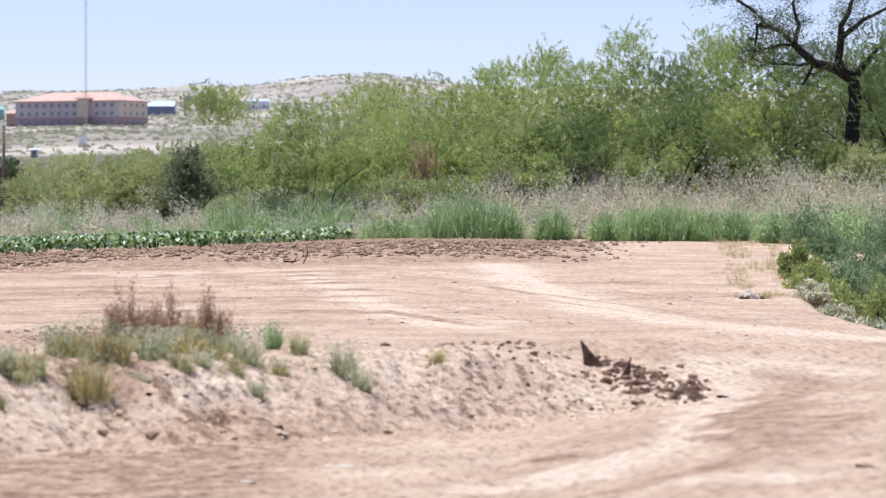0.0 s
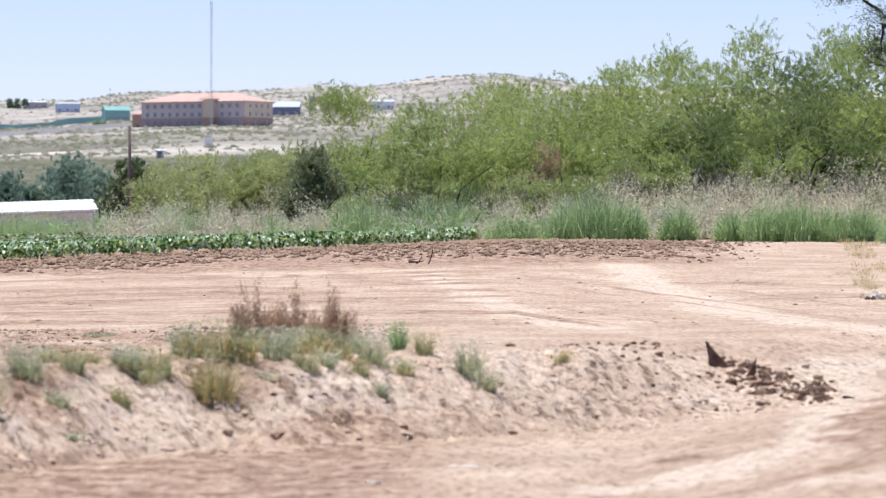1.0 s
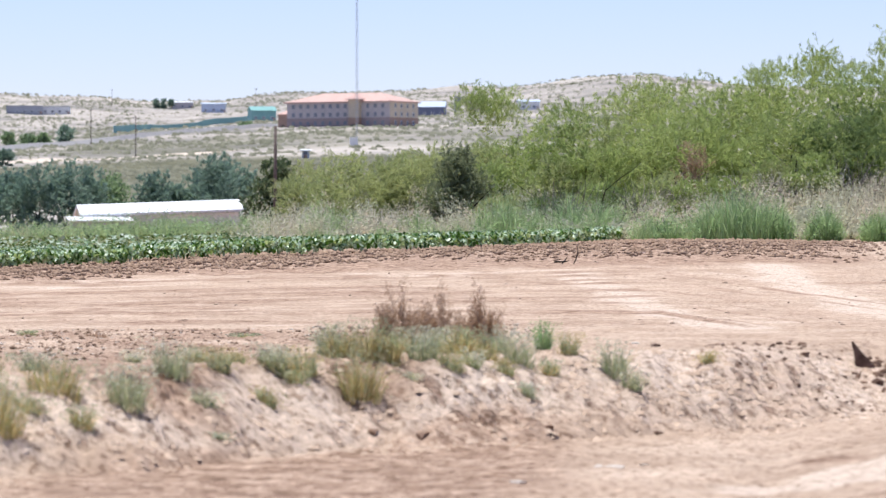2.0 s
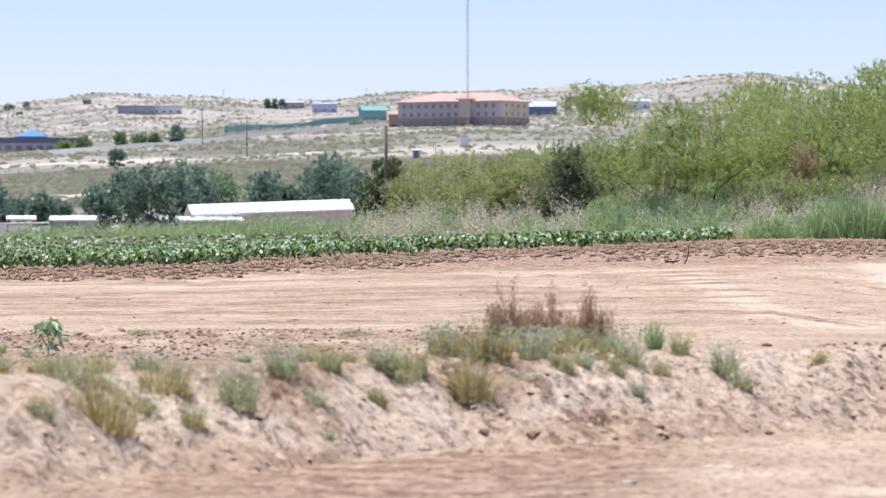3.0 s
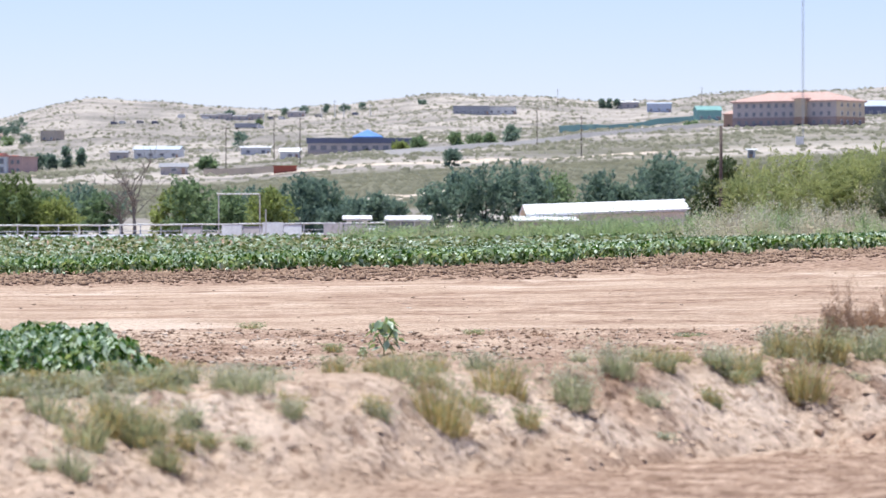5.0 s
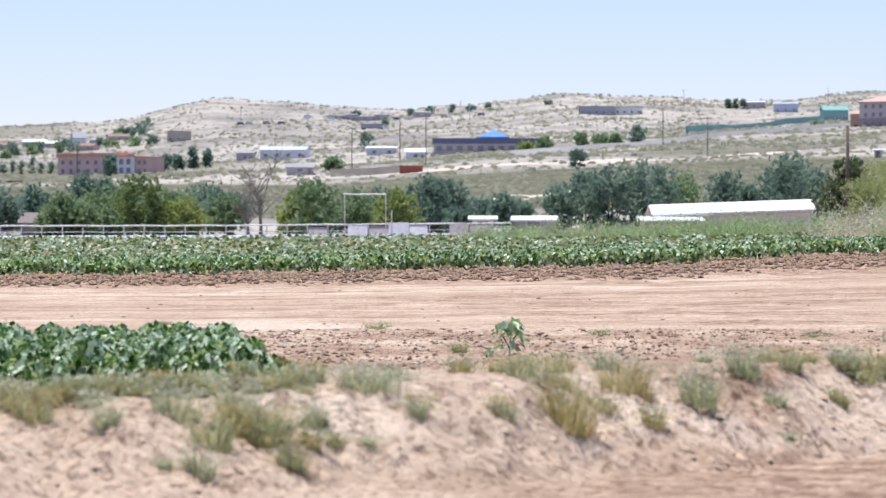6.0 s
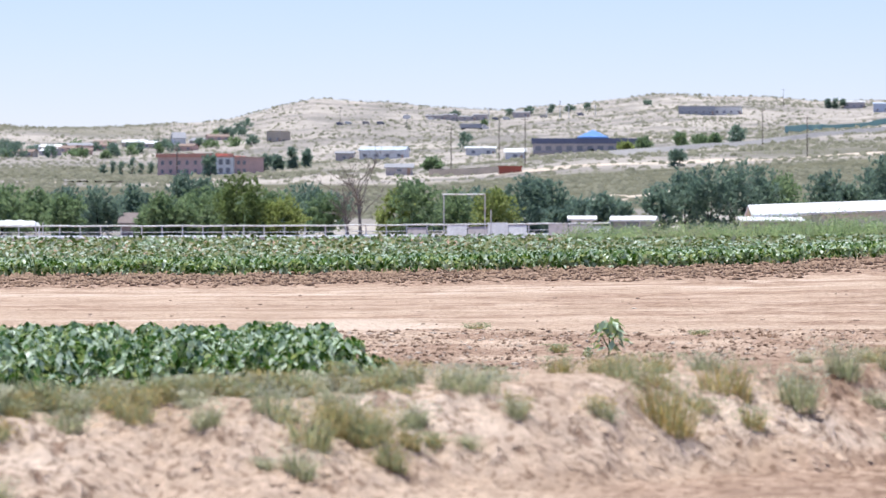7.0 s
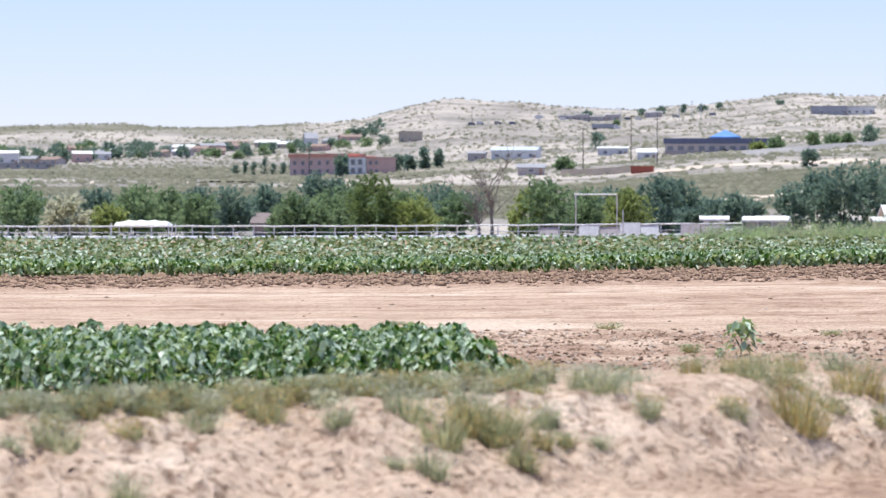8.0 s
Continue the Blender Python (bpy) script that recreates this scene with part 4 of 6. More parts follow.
def lone_pepper():
    rng = np.random.default_rng(9)
    e = thing("pepper_plant", "single pepper plant with drooping glossy leaves on bare soil", "plant", on_land(-3.22, 64.3))
    stems = [[(0, 0, -0.03), (0.01, 0, 0.25), (0.02, 0, 0.5)], [(0, 0, 0.12), (-0.1, 0.03, 0.3), (-0.16, 0.02, 0.45)], [(0, 0, 0.15), (0.1, -0.03, 0.32), (0.19, 0, 0.46)]]
    for s in stems:
        part("stem", mesh_from("stem", *tube(s, [0.013, 0.01, 0.006], 5), PEPPER_STEM), e)
    v, f = pepper_leaves(rng, 60, 0.5, 0.31, 0.18, 0.115)
    v[:, 2] += 0.05
    low, _ = pepper_leaves(rng, 12, 0.26, 0.3, 0.17, 0.11)
    v = np.concatenate([v, low]).reshape(-1, 5, 3)
    for q in v:
        part("leaf", array_mesh("leaf", q, [(0, 1, 4), (1, 2, 4), (2, 3, 4), (3, 0, 4)], PEPPER), e)


lone_pepper()
patterns = [pepper_plant(900 + i, 96, (0.52, 0.56, 0.6, 0.54, 0.5)[i % 5], 0.29, 0.15, 0.098) for i in range(8)]
used = set()


def plant_at(x, y, k, size, turn):
    z = float(land(x, y, False))
    m = pose(x, y, z, 0, 0, turn) @ Matrix.Scale(size, 4)
    if k not in used:
        used.add(k)
        patterns[k].matrix_basis = m
        return
    o = copy_thing(patterns[k], m)
    o.scale = (size, size, size)


pr = random.Random(21)
# the near block: rows follow the bank
for i in range(18):
    b = -6.75 - 0.03 * i + pr.uniform(-0.1, 0.1)
    while b > -13.9:
        start = float(table(b, FOOT)) + 3.1
        d = start + i * (61.2 - start) / 17 + pr.uniform(-0.12, 0.12)
        plant_at(*spot(b, d), pr.randrange(8), pr.uniform(0.82, 1.05), pr.uniform(0, 360))
        b -= pr.uniform(0.37, 0.5)
for b, d, turn in ((-6.52, 54.2, 0), (-6.3, 54.0, 80), (-6.42, 55.4, 150)):
    low_plant = pepper_plant(960 + turn, 44, 0.26, 0.26, 0.17, 0.11)
    low_plant.matrix_basis = pose(*on_land(b, d), 0, 0, turn)
plant_at(*spot(-3.5, 62.6), 2, 0.3, 10)
def far_crop():
    rng = np.random.default_rng(5)

    def cloud(n, near_add, reach):
        b = rng.uniform(-14.3, 6.05, n)
        near = table(b, FIELD_EDGE) + near_add
        back = np.minimum(np.where(b < -3.0, 490, np.interp(b, [-3.0, -0.8, 6], [335, 330, 206])), near + reach)
        u = rng.uniform(0, 1, n)
        d = 1 / np.sqrt((1 - u) / near ** 2 + u / back ** 2)
        x, y = d * np.sin(np.radians(b)), d * np.cos(np.radians(b))
        hump = value_noise(x * 2.0, y * 1.2, 21) * 0.08 + value_noise(x * 0.4, y * 0.4, 22) * 0.04
        z = land(x, y, False) + hump
        return np.stack([x, y, z], -1), d

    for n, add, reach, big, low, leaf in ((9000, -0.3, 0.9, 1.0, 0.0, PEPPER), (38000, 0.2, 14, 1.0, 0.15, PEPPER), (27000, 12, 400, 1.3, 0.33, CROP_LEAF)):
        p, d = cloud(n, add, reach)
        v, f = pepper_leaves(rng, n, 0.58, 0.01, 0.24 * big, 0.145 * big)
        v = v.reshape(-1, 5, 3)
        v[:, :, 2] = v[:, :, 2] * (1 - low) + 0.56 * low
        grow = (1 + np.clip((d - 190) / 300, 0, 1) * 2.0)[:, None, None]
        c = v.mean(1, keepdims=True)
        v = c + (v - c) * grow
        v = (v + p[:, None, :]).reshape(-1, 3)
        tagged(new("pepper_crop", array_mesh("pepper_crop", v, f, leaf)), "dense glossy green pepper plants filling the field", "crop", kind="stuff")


far_crop()


# ---- the bank: tufts, weeds, clods, stones ----
TUFT_KIND = {"T": (TUFT, "pale green grass tuft on the sandy bank"), "G": (GOLD, "golden and green weed tuft on the sandy bank"), "B": (REED, "fresh green weed on the bank's crest"), "R": (RUST, "tall dry brown weed stalks on the bank's crest"), "S": (GOLD, "thin dry straw grass at the road's edge"), "D": (RUST, "small withered brown weed on bare soil")}


def tuft(b, d, h, w, kind, seed):
    rng = np.random.default_rng(seed)
    mat, lab = TUFT_KIND[kind]
    d, k = (float(v) for v in near(b, d))
    h, w = h * k, w * k
    e = thing("dry_weed" if kind == "R" else "grass_tuft", lab, "weed" if kind in "RB" else "grass", on_land(b, d), 0, "tufts on the bank")
    n = 45 if kind == "R" else 34 if kind == "S" else int(90 + 260 * w * h)
    a, rr = rng.uniform(0, 6.283, n), w / 2 * np.sqrt(rng.uniform(0, 1, n))
    base = 0.8 if kind in "RSD" else 0.5
    roots = np.stack([np.cos(a) * rr * base, np.sin(a) * rr * base * 0.7, np.full(n, -0.03)], -1)
    hh = h * (0.45 + 0.55 * np.sqrt(np.clip(1 - (rr / (w / 2)) ** 2, 0, 1)))
    x0, y0, _ = on_land(b, d)
    roots[:, 2] += land(x0 + roots[:, 0], y0 + roots[:, 1], False) - float(land(x0, y0, False))
    v, f = blades(rng, roots, hh * (0.55 if kind == "R" else 1), 0.15 if kind == "R" else 0.6, 0.008 if kind == "S" else 0.014 * k, None if kind == "R" else a + rng.normal(0, 0.6, n))
    part("foliage", array_mesh("foliage", v, f, mat), e)
    m = int(n * 2.6)
    up_, who = rng.uniform(0.02, 0.4 if kind == "R" else 0.85, m), rng.integers(0, n, m)
    q = roots[who] * np.stack([1 + 1.2 * up_, 1 + 1.2 * up_, np.ones(m)], -1) + np.stack([rng.normal(0, 0.05, m), rng.normal(0, 0.05, m), h * up_], -1)
    mat2 = mat if kind in "RB" else (TUFT if kind == "G" else (GOLD if seed % 3 == 0 else SAGE))
    if kind not in "SD":
        part("undergrowth", array_mesh("undergrowth", *leaves(rng, q, 0.06 * k, 0.022 * k, 0.1), mat2), e)
    if kind == "R":
        heads = []
        for _ in range(12):
            p = rng.uniform(-w / 2, w / 2)
            s = wander(rng, (p, rng.uniform(-0.1, 0.1), 0), (rng.uniform(-0.12, 0.12), 0, 1), h * rng.uniform(0.55, 1.05) * (1.05 - 0.9 * abs(p) / w), 5, 0.06)
            part("stalk", mesh_from("stalk", *tube(s, [0.006, 0.005, 0.004, 0.004, 0.003, 0.003], 3), RUST), e)
            pts = np.array([tuple(s[k]) for k in (3, 4, 5)])
            sp = np.repeat(pts, 34, 0) + rng.normal(0, 1, (102, 3)) * np.array([0.035, 0.035, 0.07])
            heads.append(sp)
        tagged(part("seed_growth", array_mesh("seed_growth", *leaves(rng, np.concatenate(heads), 0.06, 0.012, -1.1), RUST), e), kind="stuff")
    return e


TUFTS_A = [(2.49, 61.7, 0.80, 1.15, "G"), (1.73, 61.6, 0.49, 0.66, "T"), (3.33, 63.5, 0.55, 0.9, "T"), (2.83, 66, 0.7, 0.3, "R"), (2.98, 66, 1.12, 0.42, "R"), (3.25, 66.2, 0.8, 0.36, "R"), (3.56, 66, 0.92, 0.22, "R"), (4.1, 66.3, 0.95, 0.3, "R"), (4.25, 66.3, 0.6, 0.25, "R"), (3.85, 66.3, 0.6, 0.35, "R"), (2.2, 63.5, 0.6, 0.9, "G"), (2.62, 63.2, 0.7, 0.6, "G"), (3.4, 64.6, 0.5, 0.6, "T"), (3.8, 65.2, 0.5, 0.7, "G"), (4.4, 65.5, 0.5, 0.5, "T"), (4.62, 64.7, 0.52, 0.86, "T"), (4.95, 67, 0.6, 0.4, "B"), (5.92, 65.5, 0.61, 0.70, "T"), (6.15, 65.1, 0.35, 0.52, "T"),
          (3.71, 63.1, 0.34, 0.67, "T"), (4.73, 63.3, 0.25, 0.34, "T"), (1.35, 61.4, 0.41, 0.41, "T"), (7.18, 67.3, 0.18, 0.36, "T"), (2.9, 63.2, 0.5, 0.5, "G"), (3.9, 64.8, 0.45, 0.6, "G"), (5.3, 66.0, 0.4, 0.5, "T"), (2.05, 64.4, 0.5, 0.6, "T"), (3.0, 64.6, 0.5, 0.6, "G"), (3.55, 65.6, 0.45, 0.5, "G"), (4.2, 64.4, 0.4, 0.5, "G"), (4.0, 63.6, 0.3, 0.5, "T"), (4.45, 63.9, 0.28, 0.45, "T"), (5.05, 64.6, 0.3, 0.4, "G")]
TUFTS_B = [(-6.83, 51.2, 0.61, 1.02, "T"), (-6.45, 50.8, 0.47, 0.68, "T"), (-5.09, 53.3, 0.36, 1.42, "T"), (-4.48, 52.6, 0.25, 0.35, "T"), (-3.33, 53.7, 0.25, 0.36, "T"), (-2.42, 54.7, 0.75, 1.0, "G"), (-1.65, 56.6, 0.53, 1.06, "G"), (-1.27, 55.6, 0.37, 0.37, "G"), (-0.66, 57.0, 0.53, 0.76, "T"), (-0.05, 59.0, 0.55, 0.71, "T"),
          (0.56, 60.2, 0.40, 0.48, "T"), (0.37, 58.3, 0.27, 0.47, "T"), (1.25, 61.5, 0.37, 0.49, "T"), (1.21, 60.0, 0.24, 0.36, "T"), (0.56, 57.4, 0.11, 0.19, "T"), (-5.85, 51.9, 0.35, 0.55, "T"), (-3.0, 55.8, 0.4, 0.8, "T")]
TUFTS_C = [(-12.45, 49.2, 0.39, 1.05, "T"), (-11.5, 47.3, 0.38, 0.63, "T"), (-9.64, 50.9, 0.41, 0.88, "T"), (-8.65, 50.4, 0.40, 0.54, "T"), (-7.73, 51.0, 0.48, 1.02, "T"), (-6.51, 50.9, 0.55, 1.15, "T"), (-5.12, 51.5, 0.21, 0.27, "T"), (-5.21, 53.3, 0.32, 1.21, "T"), (-4.45, 52.8, 0.28, 0.42, "T"), (-7.88, 49.5, 0.17, 0.26, "T"),
          (-10.55, 50.7, 0.27, 0.81, "T"), (-11.47, 49.8, 0.27, 0.60, "T"), (-5.59, 51.4, 0.21, 0.27, "G"), (-13.06, 48.6, 0.19, 0.39, "T"), (-7.25, 50.2, 0.55, 0.9, "T"), (-6.95, 50.9, 0.5, 0.7, "G"), (-7.4, 49.4, 0.4, 0.6, "T"), (-6.15, 50.2, 0.42, 0.6, "T"), (-5.9, 50.9, 0.34, 0.4, "G")]
for i, (b, d, h, w, k) in enumerate(TUFTS_A + TUFTS_B + TUFTS_C):
    tuft(b, d, h * (1 if k in "RB" else 1.15), w * (1 if k in "RB" else 0.95 if b > 1.5 else 1.3 if b > -4 else 1.05), k, 2000 + i)
tr = random.Random(8)
for i in range(90):
    b = tr.uniform(-14, 3.5)
    d = float(table(b, FOOT)) + (tr.uniform(3.2, 4.2) if b < -6 else tr.uniform(2.2, 6.0))
    if i % 2:
        continue
    tuft(b, d, tr.uniform(0.16, 0.36), tr.uniform(0.3, 0.8), "T" if tr.random() < 0.6 else "G", 2100 + i)

for i in range(70):
    b = -14.1 + 0.12 * i + tr.uniform(-0.05, 0.05)
    d = float(table(b, FOOT)) + tr.uniform(3.5, 4.2)
    tuft(b, d, tr.uniform(0.2, 0.46), tr.uniform(0.25, 0.5), "T" if tr.random() < 0.5 else "G", 2400 + i)


def clod_mesh(seed, rough=0.35, squash=0.7, mat=None):
    bm = bmesh.new()
    bmesh.ops.create_icosphere(bm, subdivisions=1, radius=1)
    r = random.Random(seed)
    for v in bm.verts:
        v.co *= 1 + r.uniform(-rough, rough)
        v.co.z *= squash
    me = bpy.data.meshes.new("clod")
    bm.to_mesh(me)
    bm.free()
    me.materials.append(mat or CLOD)
    return me


def clod_field(name, label, n, place, size, mat, seed, cat="soil", tiny=False, power=3, shape=(1.15, 1, 0.7), flush=False):
    """Many small clods or stones joined into one mesh."""
    rng = np.random.default_rng(seed)
    t = (1 + 5 ** 0.5) / 2
    ico = np.array([(-1, t, 0), (1, t, 0), (-1, -t, 0), (1, -t, 0), (0, -1, t), (0, 1, t), (0, -1, -t), (0, 1, -t), (t, 0, -1), (t, 0, 1), (-t, 0, -1), (-t, 0, 1)]) / 1.9
    tri = np.array([(0, 11, 5), (0, 5, 1), (0, 1, 7), (0, 7, 10), (0, 10, 11), (1, 5, 9), (5, 11, 4), (11, 10, 2), (10, 7, 6), (7, 1, 8), (3, 9, 4), (3, 4, 2), (3, 2, 6), (3, 6, 8), (3, 8, 9), (4, 9, 5), (2, 4, 11), (6, 2, 10), (8, 6, 7), (9, 8, 1)])
    if tiny:
        ico = np.array([(1, 0.1, 0), (-1, 0, 0.1), (0.1, 1, 0), (0, -1, -0.1), (0.1, 0, 1), (0, 0.1, -1)])
        tri = np.array([(0, 2, 4), (2, 1, 4), (1, 3, 4), (3, 0, 4), (2, 0, 5), (1, 2, 5), (3, 1, 5), (0, 3, 5)])
    if flush:
        ico = np.array([(1, 0.7, -0.5), (-0.9, 0.8, -0.5), (-1, -0.75, -0.5), (0.85, -0.85, -0.5), (0.45, 0.1, 0.75), (-0.4, -0.05, 0.9)])
        tri = np.array([(0, 1, 5), (0, 5, 4), (1, 2, 5), (2, 3, 4), (2, 4, 5), (3, 0, 4)])
    nv = len(ico)
    x, y = place(rng, n)
    n = len(x)
    s = size[0] + (size[1] - size[0]) * rng.uniform(0, 1, n) ** power
    z = land(x, y) + s * (-0.08 if flush else 0.05)
    v = ico[None] * (1 + rng.uniform(-0.4, 0.4, (n, nv, 1))) * s[:, None, None] * np.array(shape)
    a = rng.uniform(0, 6.283, n)
    ca, sa = np.cos(a)[:, None], np.sin(a)[:, None]
    v = np.stack([v[..., 0] * ca - v[..., 1] * sa, v[..., 0] * sa + v[..., 1] * ca, v[..., 2]], -1) + np.stack([x, y, z], -1)[:, None]
    f = (tri[None] + nv * np.arange(n)[:, None, None]).reshape(-1, 3)
    return tagged(new(name, array_mesh(name, v.reshape(-1, 3), f, mat)), label, cat, kind="stuff")


def polar(b, d):
    return d * np.sin(np.radians(b)), d * np.cos(np.radians(b))


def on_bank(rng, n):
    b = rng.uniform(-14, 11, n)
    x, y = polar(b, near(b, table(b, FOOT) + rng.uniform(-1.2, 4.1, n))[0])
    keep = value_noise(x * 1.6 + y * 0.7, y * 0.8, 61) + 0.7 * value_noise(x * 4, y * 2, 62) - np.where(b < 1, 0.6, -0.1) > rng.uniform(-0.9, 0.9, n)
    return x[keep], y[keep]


def by_field(rng, n):
    b = rng.uniform(-14, 8.2, n) + np.maximum(0, rng.normal(0, 0.8, n))
    edge = np.where(b > 5.3, 186 - 4 * np.maximum(0, b - 7), table(b, FIELD_EDGE))
    return polar(b, edge - rng.uniform(-1, 25, n) * np.where(b > 5.3, 1.9, 1) * rng.uniform(0.3, 1, n) ** 0.7)


def on_headland(rng, n):
    b = 3.6 + 6.4 * rng.beta(2.2, 2.6, n)
    d = 187 - 52 * rng.beta(1.1, 1.5, n) - 4 * np.maximum(0, b - 7.5)
    keep = value_noise(b * 1.3, d * 0.16, 66) + 0.6 * value_noise(b * 4, d * 0.5, 67) > rng.uniform(-1.1, 0.6, n)
    return polar(b[keep], d[keep])


def by_crest(rng, n):
    b = rng.uniform(-14, 5, n)
    d = rng.uniform(56, 80, n) + np.maximum(0, b) * 0.9
    keep = (d > near_edge(b) + 0.5) & ((b > -6.5) | (d > 66)) & (value_noise(b * 1.6, d * 0.5, 64) > rng.uniform(-1.1, 0.5, n))
    return polar(b[keep], d[keep])


def on_road(rng, n):
    b = rng.uniform(-14, 12, n)
    return polar(b, rng.uniform(76, 150, n))


PALE_STONE = surface("pale caliche stone", (0.50, 0.42, 0.34), (0.66, 0.58, 0.49), 4, 0.9, 0.15)
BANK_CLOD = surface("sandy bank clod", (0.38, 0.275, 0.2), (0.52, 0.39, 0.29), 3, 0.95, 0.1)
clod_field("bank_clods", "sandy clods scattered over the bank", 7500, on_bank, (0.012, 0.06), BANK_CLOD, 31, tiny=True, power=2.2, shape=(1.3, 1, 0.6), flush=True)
clod_field("field_clods", "brown tilled clods along the field's edge", 19000, by_field, (0.03, 0.15), CLOD, 32, tiny=True, power=2.4)
clod_field("field_clods", "brown tilled clods on the headland", 8500, on_headland, (0.03, 0.14), CLOD, 37, tiny=True, power=2.4)
clod_field("crest_rubble", "brown crumbs of soil and dry plant litter", 11000, by_crest, (0.014, 0.055), CLOD, 33, tiny=True)
clod_field("pale_rubble", "pale stones and dry litter on the road", 5000, by_crest, (0.02, 0.06), PALE_STONE, 34, tiny=True, shape=(1.5, 0.6, 0.3))
clod_field("road_pebbles", "pebbles and crumbs on the dirt road", 900, on_road, (0.015, 0.06), BANK_CLOD, 35, tiny=True)

shapes = [clod_mesh(60 + i, 0.5, (0.7, 0.85, 1.0)[i % 3], MUD if i in (1, 4) else DARK_CLOD) for i in range(6)]


def clod(b, d, s, k, label="dark lump of dried mud on the bank", group="mud clods", sz=None):
    o = new("mud_clod", shapes[k % 6])
    d, q = (float(v) for v in near(b, d))
    s, sz = s * q, (sz or s) * q
    x, y, _ = on_land(b, d)
    o.matrix_world = pose(x, y, float(land(x, y)) + 0.05 * s, 0, 0, 57 * k) @ Matrix.Diagonal((s, s, sz, 1))
    return tagged(o, label, "clod", group)


cr = random.Random(4)
for i in range(240):
    u = cr.random()
    clod(9.45 + 1.3 * u + cr.uniform(-0.12, 0.12), 69.7 - 1.3 * u + cr.gauss(0, 0.65), cr.uniform(0.03, 0.042 + 0.085 * cr.random() ** 1.5), i, "dark lump of dried mud in a heap", "heap of mud clods")
for i in range(120):
    clod(cr.uniform(7.0, 9.9), cr.uniform(66.5, 71.2), cr.uniform(0.02, 0.03 + 0.05 * cr.random()), i)
# clods, and flat dark lumps added in place of shaded holes in the bank
for b, d, s in ((6.47, 69.8, 0.085), (5.41, 71.8, 0.07), (2.64, 60.6, 0.1), (3.29, 60.8, 0.12), (6.49, 63.9, 0.1), (8.3, 72.5, 0.05), (3.0, 61.2, 0.07), (5.0, 62.2, 0.08)):
    clod(b, d, s, int(b * 10), "dark brown lump on the sandy bank", "clods on the bank", s * 0.6)


def mud_slab():
    """An upright pointed slab of dried mud, and a thinner one leaning beside it."""
    for k, (b, d, h, w, tilt) in enumerate(((9.27, 70.2, 0.5, 0.32, -14), (9.69, 69.4, 0.38, 0.14, 24))):
        d, q = (float(v) for v in near(b, d))
        h, w = h * q, w * q
        bm = bmesh.new()
        prof = [(-0.5, 0), (0.55, 0), (0.42, 0.2), (0.1, 0.55), (-0.22, 1.0), (-0.3, 0.98), (-0.34, 0.5)]
        front = [bm.verts.new((x * w, -0.06 * (1 - y), y * h)) for x, y in prof]
        back = [bm.verts.new((x * w * 0.9, 0.07 * (1 - 0.7 * y), y * h * 0.97)) for x, y in prof]
        bm.faces.new(front[::-1])
        bm.faces.new(back)
        for i in range(len(prof)):
            j = (i + 1) % len(prof)
            bm.faces.new((front[i], front[j], back[j], back[i]))
        bmesh.ops.recalc_face_normals(bm, faces=bm.faces)
        me = bpy.data.meshes.new("mud_slab")
        bm.to_mesh(me)
        bm.free()
        me.materials.append(MUD)
        o = new("mud_slab", me)
        x, y, z = on_land(b, d)
        o.matrix_world = pose(x, y, float(land(x, y)) - 0.03, 0, tilt, 0)
        tagged(o, "pointed slab of dark dried mud standing upright", "clod", "mud slabs")


mud_slab()


def crumpled_bag():
    e = thing("litter", "white crumpled sack lying with dark lumps on the road's edge", "litter", on_land(11.38, 100), 15)
    bm = bmesh.new()
    bmesh.ops.create_icosphere(bm, subdivisions=3, radius=1)
    for v in bm.verts:
        f = 1 + 0.4 * noise.noise(v.co * 2.1) + 0.15 * noise.noise(v.co * 6)
        v.co = Vector((v.co.x * 0.26 * f, v.co.y * 0.18 * f, max(-0.02, v.co.z * 0.2 * f)))
    me = bpy.data.meshes.new("sack")
    bm.to_mesh(me)
    bm.free()
    me.materials.append(PALE_STONE)
    part("sack", me, e)
    for x, s in ((-0.27, 0.07), (-0.12, 0.08), (0.27, 0.06)):
        o = part("lump", shapes[1], e, "dark lump")
        o.matrix_basis = pose(x, -0.14, 0.03) @ Matrix.Scale(s, 4)


crumpled_bag()
for b, d, ln, tilt, turn, r in ((12.81, 46.5, 0.36, 2, 4, 0.02), (5.1, 131.5, 0.5, 6, 12, 0.03), (5.36, 131.8, 0.62, 62, -20, 0.02), (5.2, 131.6, 0.4, 35, 40, 0.02), (10.95, 68.0, 0.28, 5, 8, 0.025)):
    rng = np.random.default_rng(int(b * 100))
    d, q = (float(v) for v in near(b, d))
    ln, r = ln * q, r * q
    a = radians(tilt)
    w = wander(rng, (0, 0, 0), (math.cos(a), 0, math.sin(a)), ln, 5, 0.12)
    o = new("stick", mesh_from("stick", *tube(w, [r, r, r * 0.9, r * 0.8, r * 0.6, r * 0.4], 6), BARK, True))
    x, y, _ = on_land(b, d)
    o.matrix_world = pose(x, y, float(land(x, y)) + 0.02, 0, 0, turn)
    tagged(o, "dry dark stick lying on the bare soil", "stick", "sticks")
for i, (b, d, s) in enumerate(((4.62, 52.3, 0.1), (5.92, 55.3, 0.13), (5.7, 55.6, 0.08), (-2.88, 97.5, 0.08), (6.3, 56.0, 0.07), (6.2, 71.0, 0.08))):
    o = new("stone", clod_mesh(90 + i, 0.3, 0.4, PALE_STONE))
    d, q = (float(v) for v in near(b, d))
    s = s * q
    x, y, _ = on_land(b, d)
    o.matrix_world = pose(x, y, float(land(x, y)) + 0.1 * s, 0, 0, 40 * i) @ Matrix.Diagonal((s * 1.3, s, s, 1))
    tagged(o, "flat pale stone on the bare soil", "stone", "pale stones")

